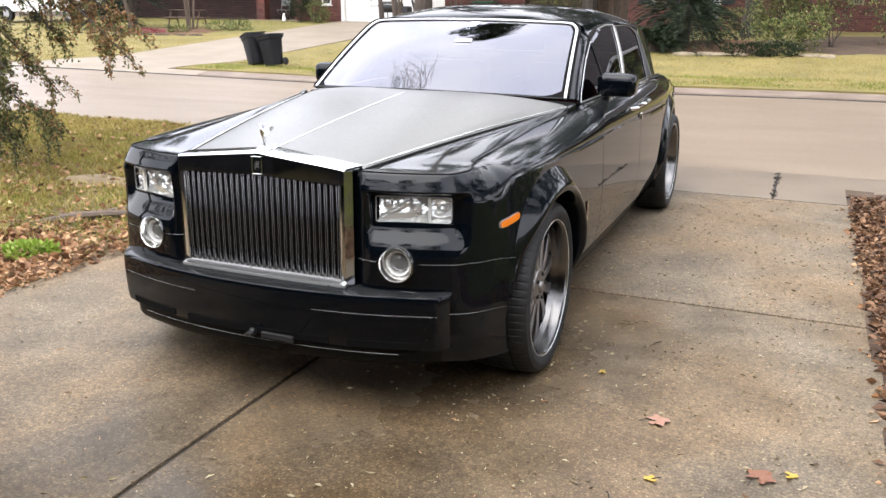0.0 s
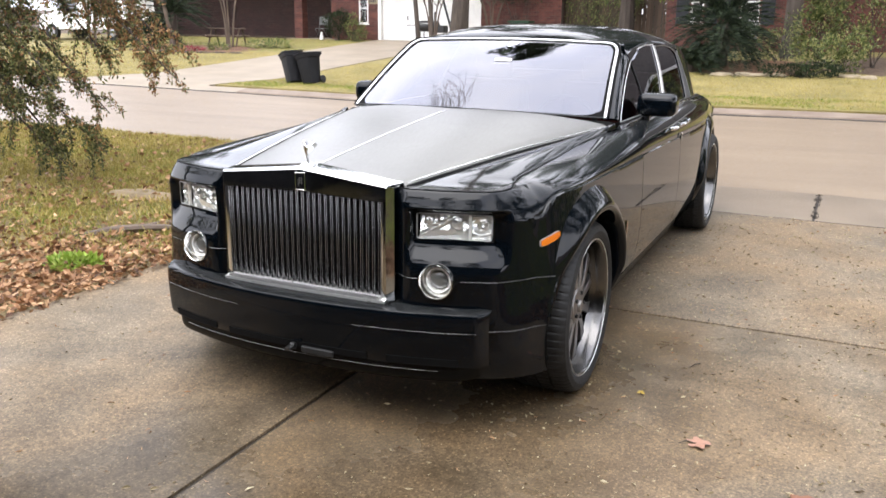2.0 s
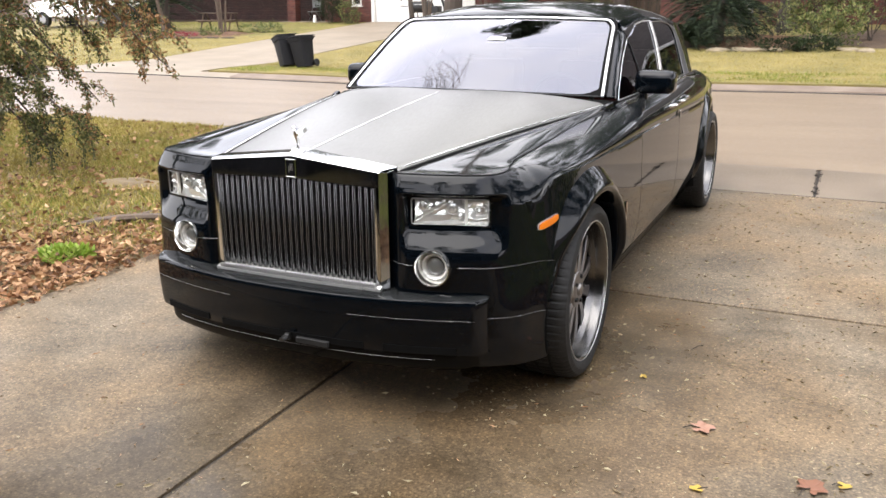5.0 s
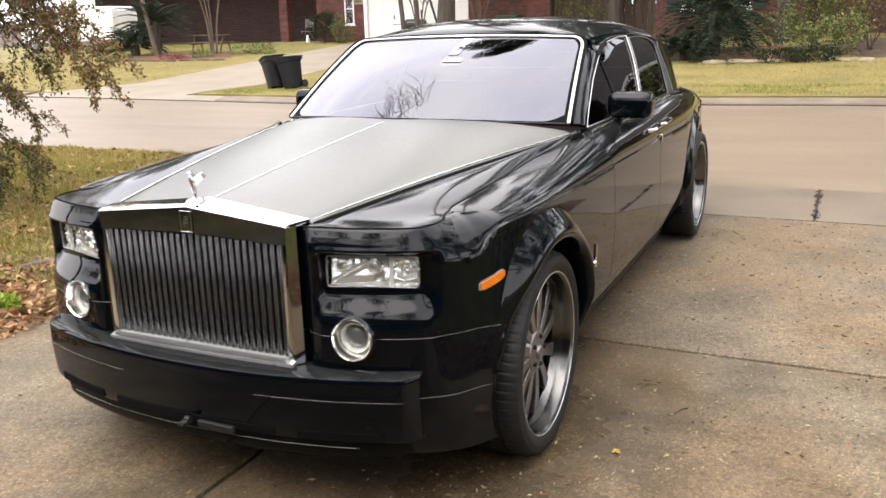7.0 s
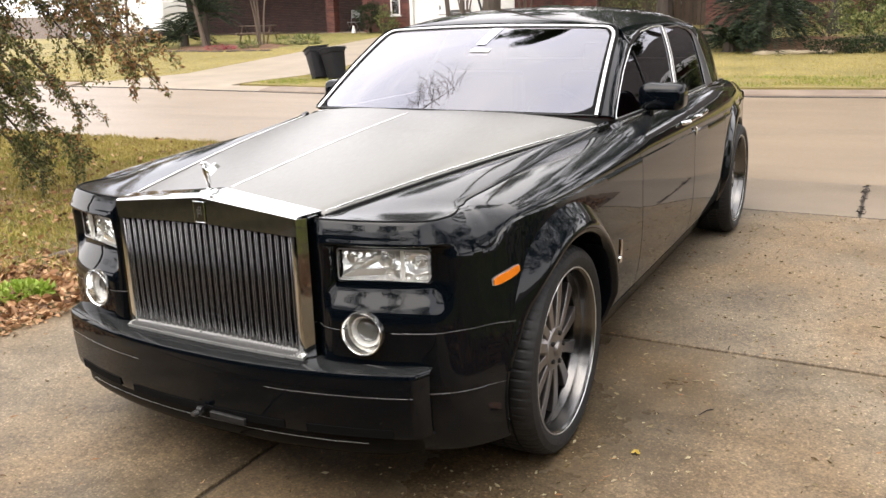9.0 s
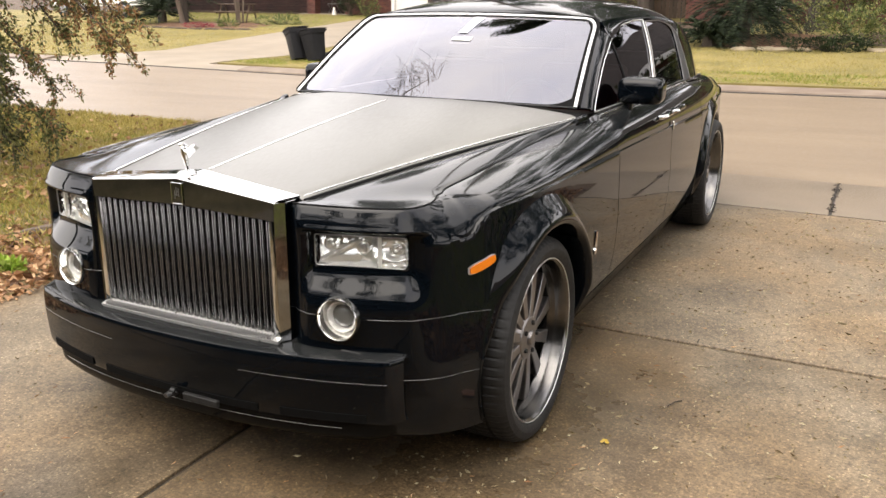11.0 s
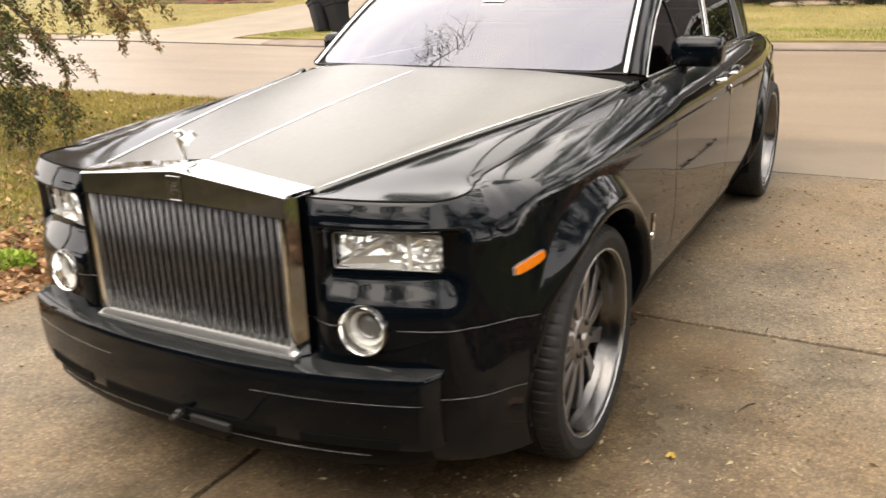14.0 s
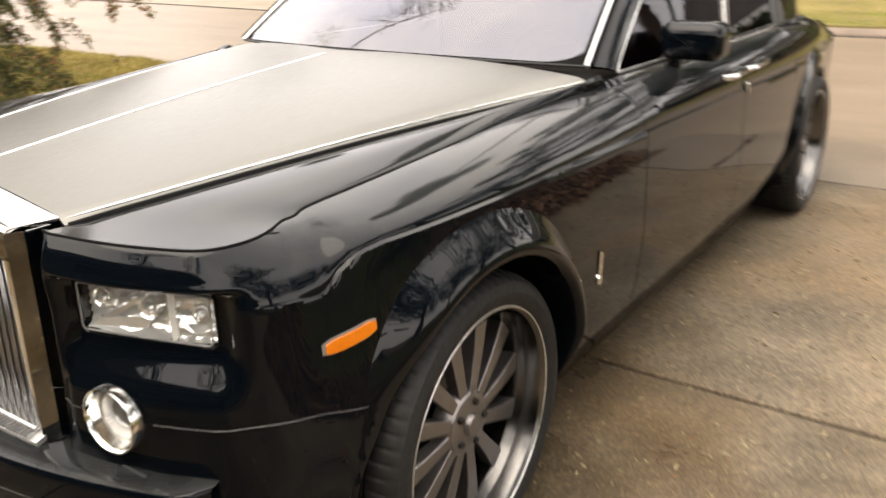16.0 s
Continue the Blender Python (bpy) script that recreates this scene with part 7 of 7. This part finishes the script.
def build_near_tree():
    rng = np.random.default_rng(5)
    tree = thing("yard_tree", "small-leaved tree with drooping boughs over the lawn", "tree", (0, 0, 0))
    part("trunk", trunk_bm([(-7.6, 2.2, -0.2), (-7.5, 2.2, 1.3), (-7.3, 2.4, 3.0), (-7.9, 2.6, 6.0), (-9.0, 2.6, 9.0)], 0.24, 0.09), BARK, tree)
    plan = [((-7.2, 2.4, 2.9), (-3.75, 2.72, 1.06), 0.45, 34, 0.55, 0.62, 0.55), ((-7.3, 2.4, 2.2), (-4.48, 2.55, 0.74), 0.42, 34, 0.6, 0.6, 0.35), ((-7.4, 2.3, 1.7), (-4.45, 2.45, 0.36), 0.32, 40, 0.6, 0.55, 0.15),
            ((-7.2, 2.5, 2.9), (-4.25, 2.8, 1.42), 0.4, 32, 0.6, 0.6, 0.6), ((-7.3, 2.3, 1.9), (-5.0, 2.5, 0.22), 0.3, 30, 0.6, 0.55, 0.1), ((-7.2, 2.6, 3.0), (-4.6, 2.7, 1.75), 0.35, 34, 0.7, 0.65, 0.35),
            ((-7.3, 2.0, 2.0), (-5.3, 2.2, 0.85), 0.35, 32, 0.7, 0.6, 0.2), ((-7.0, 2.8, 3.4), (-5.0, 3.2, 1.75), 0.4, 32, 0.7, 0.7, 0.4), ((-7.1, 2.6, 3.2), (-5.2, 2.6, 1.35), 0.3, 32, 0.7, 0.65, 0.25),
            ((-7.1, 2.7, 3.1), (-3.95, 2.9, 1.3), 0.4, 36, 0.6, 0.6, 0.6), ((-7.2, 2.2, 2.4), (-4.75, 2.2, 0.98), 0.4, 36, 0.65, 0.65, 0.15), ((-7.4, 2.0, 1.6), (-4.75, 2.3, 0.18), 0.32, 36, 0.6, 0.55, 0.05),
            ((-7.2, 2.6, 2.9), (-4.9, 3.0, 1.2), 0.4, 36, 0.7, 0.7, 0.3), ((-7.3, 2.1, 1.9), (-5.6, 2.0, 0.45), 0.3, 36, 0.7, 0.6, 0.05), ((-7.2, 2.4, 2.4), (-5.7, 2.2, 1.3), 0.3, 36, 0.7, 0.7, 0.2),
            ((-7.0, 2.8, 3.7), (-4.55, 3.0, 2.0), 0.45, 40, 0.7, 0.7, 0.4), ((-7.0, 2.6, 3.6), (-5.1, 2.5, 2.1), 0.4, 40, 0.7, 0.7, 0.3), ((-7.1, 2.3, 2.9), (-5.4, 2.2, 1.75), 0.35, 40, 0.7, 0.7, 0.15), ((-7.2, 2.2, 2.2), (-5.0, 2.4, 0.75), 0.4, 40, 0.7, 0.6, 0.1)]
    for start, end, sag, subs, spread, reach, red in plan:
        main, twigs = bough(rng, start, end, sag, subs, spread, reach)
        limb = part("bough", tube(main, list(np.linspace(0.03, 0.004, 26)), 7), BARK, tree)
        bms = [tube(t, list(np.linspace(0.0045, 0.0015, 9)), 4, cap=False) for t in twigs]
        tagged(part("twig_spray", join(*bms), BARK, limb), kind="stuff")
        for mat, share in ((TREE_LEAF, 1 - red), (RED_LEAF, red)):
            pos, way = [], []
            for t in twigs + [main[8:]]:
                cnt = int(95 * share * rng.uniform(0.6, 1.2))
                for _ in range(cnt):
                    i = rng.uniform(0.12, 1.0) * (len(t) - 1)
                    j = min(int(i), len(t) - 2)
                    d = t[j + 1] - t[j]
                    p = t[j] + d * (i - j) + rng.normal(size=3) * 0.022
                    w = d / (np.linalg.norm(d) + 1e-9) * 0.5 + rng.normal(size=3) * 0.7 + (0, 0, -0.15)
                    pos.append(p), way.append(w / np.linalg.norm(w))
            if pos:
                leaves("leaf_spray", quads(np.array(pos), np.array(way), rng.uniform(0.026, 0.05, len(pos)), 0.5, rng), mat, limb)
    # High crown, out of sight but mirrored in the paint and the windscreen.
    blobs = [((-9.6, 2.6, 8.8), (2.0, 2.2, 1.3)), ((-9.4, 2.0, 6.2), (2.0, 2.0, 1.2)), ((-5.5, 0.9, 7.8), (2.0, 1.6, 0.8))]
    pos, way = cloud(rng, blobs, 6000)
    leaves("crown", quads(pos, way, rng.uniform(0.08, 0.16, len(pos)), 0.5, rng), TREE_LEAF, tree)
    limb = [(-8.9, 2.6, 8.7), (-6.2, 3.7, 9.6), (-4.0, 4.1, 9.5), (-3.4, 4.2, 8.9)]
    part("bare_limb", tube(spline(limb, 20), list(np.linspace(0.06, 0.02, 20)), 6), BARK, tree)
    bms = []
    for k in range(64):
        a = np.array((-3.2 - 2.3 * rng.uniform(), 4.0 + rng.normal() * 0.3, 9.1))
        e = a + rng.normal(size=3) * (0.4, 0.45, 0.2) + (0.15, 0.35, -rng.uniform(0.6, 2.9 if a[0] > -4.1 else 1.7))
        m = (a + e) / 2 + rng.normal(size=3) * 0.12
        bms.append(tube(spline([a, m, e], 10), list(np.linspace(0.011, 0.003, 10)), 4))
        for _ in range(3):
            s = m + (e - m) * rng.uniform(0, 0.9)
            bms.append(tube([s, s + rng.normal(size=3) * 0.2 + (0, 0, -0.25)], [0.004, 0.002], 3))
    tagged(part("twig_spray", join(*bms), BARK, tree), kind="stuff")
    return tree


build_near_tree()

# Unseen trees added beside and behind the camera, met only in reflections.
for at, tall, seed in (((8.6, 6.2, 0), 1.0, 121), ((10.0, -2.6, 0), 1.0, 128), ((9.8, 12.6, 0), 1.25, 126), ((12.5, 3.0, 0), 1.1, 127)):
    make_tree("oak_tree", "unseen broad oak added beside the driveway for reflections", at, [([(0, 0, -0.2), (0.1, 0, 2.6 * tall), (-0.4, 0.4, 5.2 * tall)], 0.34, 0.18), ([(0, 0, 3), (-1.2, 1.0, 5), (-2.2, 1.6, 6.6 * tall)], 0.14, 0.04), ([(0, 0, 3.2), (1.2, -1, 5), (2, -2, 6.4 * tall)], 0.14, 0.04)],
              [((0, 0, 6.8 * tall), (2.6, 2.6, 2.0)), ((-1.8, 1.6, 6.0 * tall), (1.6, 1.6, 1.4)), ((1.8, -1.8, 6.2 * tall), (1.8, 1.8, 1.4)), ((0.4, 0.2, 4.2 * tall), (2.2, 2.2, 1.2))], 9000, 0.22, BARK, DEEP_LEAF, seed)
for at, tall, seed in (((-5.5, -19.0, 0), 19, 131), ((1.6, -22.0, 0), 22, 132), ((7.5, -18.5, 0), 18, 133)):
    pine("unseen thin pine added behind the garage for reflections", at, tall, 0.24, seed, 0.35, n=3000)
make_tree("oak_tree", "unseen leafy oak added near the garage for reflections", (-12.5, -3.0, 0), [([(0, 0, -0.2), (0.1, 0, 2.6), (0.4, 0.4, 5.2)], 0.3, 0.16), ([(0, 0, 3), (1.6, 1.0, 5), (2.6, 1.6, 6.2)], 0.14, 0.04)],
          [((0.4, 0, 6.4), (2.8, 2.6, 1.5)), ((2.4, 1.6, 6.0), (1.6, 1.6, 1.0))], 5000, 0.2, BARK, TREE_LEAF, 122)

# Unseen hedge, added only to darken what the car mirrors.
shrub("unseen dark hedge added beside the garage for reflections", (-5.2, -3.2, 0), [((0, 0, 0.6), (1.2, 0.6, 0.65)), ((-1.4, 0.2, 0.6), (1.2, 0.6, 0.6))], 3500, 0.11, DEEP_LEAF, 123)


# Out of view too: a hedge added for the flank's reflections.
shrub("unseen green hedge added along the leaf bed for reflections", (3.75, 0.6, 0), [((0, y, 0.62), (0.62, 0.95, 0.72)) for y in (1.4, 2.6, 3.6)], 5000, 0.1, SHRUB_LEAF, 125)


def tufts(name, label, n, x0, x1, y0, y1, size, material, seed, dens=None, lift=0.0):
    """Grass as many single blades in one sheet of stuff."""
    rng = np.random.default_rng(seed)
    x, y = rng.uniform(x0, x1, n), rng.uniform(y0, y1, n)
    if dens:
        ok = np.array([dens(a, b) > rng.uniform() for a, b in zip(x, y)])
        x, y = x[ok], y[ok]
    n = len(x)
    pos = np.stack([x, y, [ground_z(a, b) + lift + 0.02 * noise.noise((a * 1.7, b * 1.7, 0)) - 0.004 for a, b in zip(x, y)]], 1)
    way = rng.normal(size=(n, 3)) * (0.55, 0.55, 0.25) + (0, 0, 0.8)
    way /= np.linalg.norm(way, axis=1, keepdims=True)
    return leaves(name, quads(pos, way, rng.uniform(0.5, 1.3, n) * size, 0.12, rng), material, None, label, "stuff")


def near_dens(x, y):
    patch = 0.75 + 0.9 * noise.noise((x * 0.9, y * 0.9, 3))
    return max(0.05, patch) * (0.3 + 0.7 * step(0.6, 2.8, y + 0.35 * (x + 4)))


tufts("grass", "thin yellow-green grass of the near lawn", 110000, -11, -2.2, 0.4, 5.84, 0.075, GRASS, 201, near_dens)
tufts("grass", "greener grass showing between dry leaves", 70000, -9, -2.25, 0.8, 4.6, 0.06, GREEN_GRASS, 202, lambda x, y: near_dens(x, y) * max(0, 0.5 + noise.noise((x * 0.6, y * 0.6, 9)) * 1.6))
tufts("grass", "pale yellow grass of the lawn beside the street", 70000, -11, -2.2, 2.4, 5.84, 0.06, GRASS, 207)
tufts("grass", "yellowed lawn grass across the street", 60000, -12.9, 9, 14.25, 21.5, 0.055, GRASS, 203)
tufts("grass", "green strip of grass along the kerb", 30000, -12.9, 9, 14.25, 16.6, 0.075, GREEN_GRASS, 204, lambda x, y: 0.45 + 1.5 * noise.noise((x * 0.7, y * 1.2, 2)))
tufts("grass", "yellowed lawn grass across the street", 40000, -30, -17.5, 14.25, 24, 0.055, GRASS, 205)
tufts("grass", "lawn grass near the porch", 16000, -30, -17.5, 24, 30.3, 0.06, GREEN_GRASS, 206)


tufts("grass", "green grass of the verge beyond the leaf bed", 30000, 3.0, 7.5, -4.6, 1.6, 0.08, GREEN_GRASS, 208)


def litter(name, label, n, spots, size, material, seed, flat=0.35, lift=0.012, wide=0.7, pile=0.03):
    """Fallen leaves and bits, each lying its own way."""
    rng = np.random.default_rng(seed)
    pts = []
    for x0, x1, y0, y1, share, dens in spots:
        k = int(n * share)
        x, y = rng.uniform(x0, x1, k), rng.uniform(y0, y1, k)
        ok = np.array([dens(a, b) > rng.uniform() for a, b in zip(x, y)]) if dens else np.ones(k, bool)
        pts.append(np.stack([x[ok], y[ok]], 1))
    xy = np.concatenate(pts)
    n = len(xy)
    pos = np.concatenate([xy, lift + rng.uniform(0, pile, (n, 1))], 1)
    a = rng.uniform(0, 2 * math.pi, n)
    way = np.stack([np.cos(a), np.sin(a), rng.normal(size=n) * flat], 1)
    way /= np.linalg.norm(way, axis=1, keepdims=True)
    me = quads(pos, way, rng.uniform(0.5, 1.4, n) * size, wide, rng, 0.12)
    return leaves(name, me, material, None, label, "stuff")


litter("dry_leaves", "tan and russet dry leaves lying beside the driveway", 42000,
       [(-5.5, -2.12, -2.5, 3.0, 0.75, lambda x, y: (1.1 - 0.35 * abs(y - 0.6)) * (0.55 + 0.8 * noise.noise((x, y, 5))) * (0.3 + 0.7 * step(-3.7, -2.6, x)) + 0.25 * step(-2.6, -2.2, x))], 0.056, DRY_LEAF, 211, wide=0.6)
litter("dry_leaves", "old brown leaves in the bed beside the driveway", 13000, [(2.43, 3.1, -3.5, 4.6, 1.0, None)], 0.05, OLD_LEAF, 218, wide=0.6)
litter("dry_leaves", "dry leaves scattered thinly over the lawn", 1200, [(-10, -2.3, 1.5, 5.7, 1.0, None)], 0.06, DRY_LEAF, 212, lift=0.03)
litter("dry_leaves", "dry leaves along the driveway's edge", 420, [(2.36, 2.5, -4, 4.4, 0.6, None), (-2.3, -2.08, -2, 3, 0.4, None)], 0.042, DRY_LEAF, 213, 0.15, 0.006, pile=0.006)
spread = lambda x, y: 0.35 + 0.65 * step(-0.4, 1.6, x) + 0.3 * noise.noise((x * 2, y * 2, 1))  # noqa: E731
litter("pale_bits", "small pale seed husks and bits on the concrete", 7500, [(-2.2, 2.4, -3.6, 4.3, 1.0, spread)], 0.014, BIT, 214, 0.08, 0.004, 0.5, 0.002)
litter("pale_bits", "larger pale leaf bits on the concrete", 1500, [(-0.2, 2.4, -3.4, 4.3, 1.0, spread)], 0.028, BIT, 215, 0.08, 0.004, 0.35, 0.003)
litter("leaf_debris", "dark leaf debris packed along a joint of the apron", 420, [(1.775, 1.83, 4.4, 5.62, 1.0, lambda x, y: 0.4 + noise.noise((9 * x, 5 * y, 2)))], 0.022, TWIG, 217, 0.1, 0.004, 0.4, 0.006)
litter("dark_bits", "dark needles and crumbs on the concrete", 1100, [(-2.2, 2.4, -3.6, 4.3, 1.0, None)], 0.03, DRY_LEAF, 216, 0.05, 0.004, 0.16, 0.002)


def leaf_thing(name, label, at, size, turn, material, lobes=5):
    """One fallen leaf with lobes, curled, with its stalk."""
    rng = np.random.default_rng(int(abs(at[0] * 1000)))
    rim = []
    for k in range(lobes * 4 + 1):
        a = radians(-150 + 300 * k / (lobes * 4))
        r = size * (0.55 + 0.45 * abs(math.cos(lobes * a / 2.0))) * (1.0 - 0.12 * abs(a))
        rim.append((r * math.cos(a), r * math.sin(a), 0.006 + 0.16 * r * math.sin(3 * a) ** 2))
    verts = [(0, 0, 0.004)] + rim
    bm = raw(verts, [(0, i, i + 1) for i in range(1, len(rim))])
    ob = tagged(part(name, bm, material, None, label), category="leaf", group="fallen leaves")
    ob.matrix_world = pose(*at, 0, 0, turn)
    part("stalk", tube([(0, 0, 0.006), (-size * 0.6, 0.004, 0.012), (-size * 1.1, -0.006, 0.008)], 0.0016, 5), TWIG, ob)


PINK_LEAF = plain("pinkish_dry_leaf", (0.32, 0.173, 0.115), 0.55)
YELLOW_LEAF = plain("yellow_leaf", (0.397, 0.269, 0.0384), 0.5)
BROWN_LEAF = plain("brown_leaf", (0.192, 0.0832, 0.0448), 0.6)
leaf_thing("fallen_leaf", "pinkish-brown lobed leaf lying on wet concrete", (1.56, -0.33, 0.001), 0.062, 20, PINK_LEAF)
leaf_thing("fallen_leaf", "russet lobed leaf lying on wet concrete", (1.97, -0.62, 0.001), 0.07, 60, BROWN_LEAF)
leaf_thing("fallen_leaf", "small yellow leaf lying on wet concrete", (1.256, 0.053, 0.001), 0.024, 100, YELLOW_LEAF, 3)
leaf_thing("fallen_leaf", "small yellow leaf lying on wet concrete", (2.07, -0.56, 0.001), 0.032, 10, YELLOW_LEAF, 3)
leaf_thing("fallen_leaf", "small yellow leaf lying on wet concrete", (1.62, -0.78, 0.001), 0.03, 200, YELLOW_LEAF, 3)
rng = np.random.default_rng(77)
for k in range(15):
    x, y, a, ln = rng.uniform(-2.0, 2.3), rng.uniform(-2.2, 4.0), rng.uniform(0, 6.28), rng.uniform(0.03, 0.09)
    if abs(x) < 1.05 and y > -0.9:
        continue
    c, s = math.cos(a), math.sin(a)
    tagged(part("twig", tube([(x, y, 0.004), (x + 0.5 * ln * c, y + 0.5 * ln * s + 0.008, 0.008), (x + ln * c, y + ln * s, 0.004)], [0.0028, 0.0024, 0.0014], 5), TWIG, None, "thin dark twig lying on the concrete"), category="twig", group="fallen twigs")

shrub("bright green weed among dry leaves", (-2.62, 0.36, 0.0), [((0, 0, 0.03), (0.17, 0.12, 0.035))], 420, 0.05, WEED_LEAF, 221, 0.6)
shrub("bright green weed among dry leaves", (-3.15, 0.05, 0.0), [((0, 0, 0.03), (0.13, 0.1, 0.03))], 240, 0.05, WEED_LEAF, 222, 0.6)
stone("flat_stone", (-3.95, 2.36, 0.0), (0.42, 0.2, 0.07), "flat tan stone half sunk in the lawn", 231, TAN_STONE, turn=8)
root = thing("root", "grey exposed root beside the driveway", "root", (0, 0, 0))
part("stem", tube(spline([(-3.35, 1.0, -0.02), (-3.1, 1.2, 0.03), (-2.8, 1.42, 0.035), (-2.35, 1.62, 0.0)], 14), [0.03, 0.035, 0.04, 0.045, 0.045, 0.045, 0.045, 0.04, 0.04, 0.035, 0.035, 0.03, 0.025, 0.02], 8, flat=0.7), PALE_BARK, root)
part("stem", tube(spline([(-3.2, 1.35, -0.02), (-2.9, 1.62, 0.025), (-2.4, 1.85, 0.0)], 10), [0.02, 0.025, 0.03, 0.03, 0.03, 0.03, 0.028, 0.025, 0.02, 0.015], 8, flat=0.7), PALE_BARK, root)
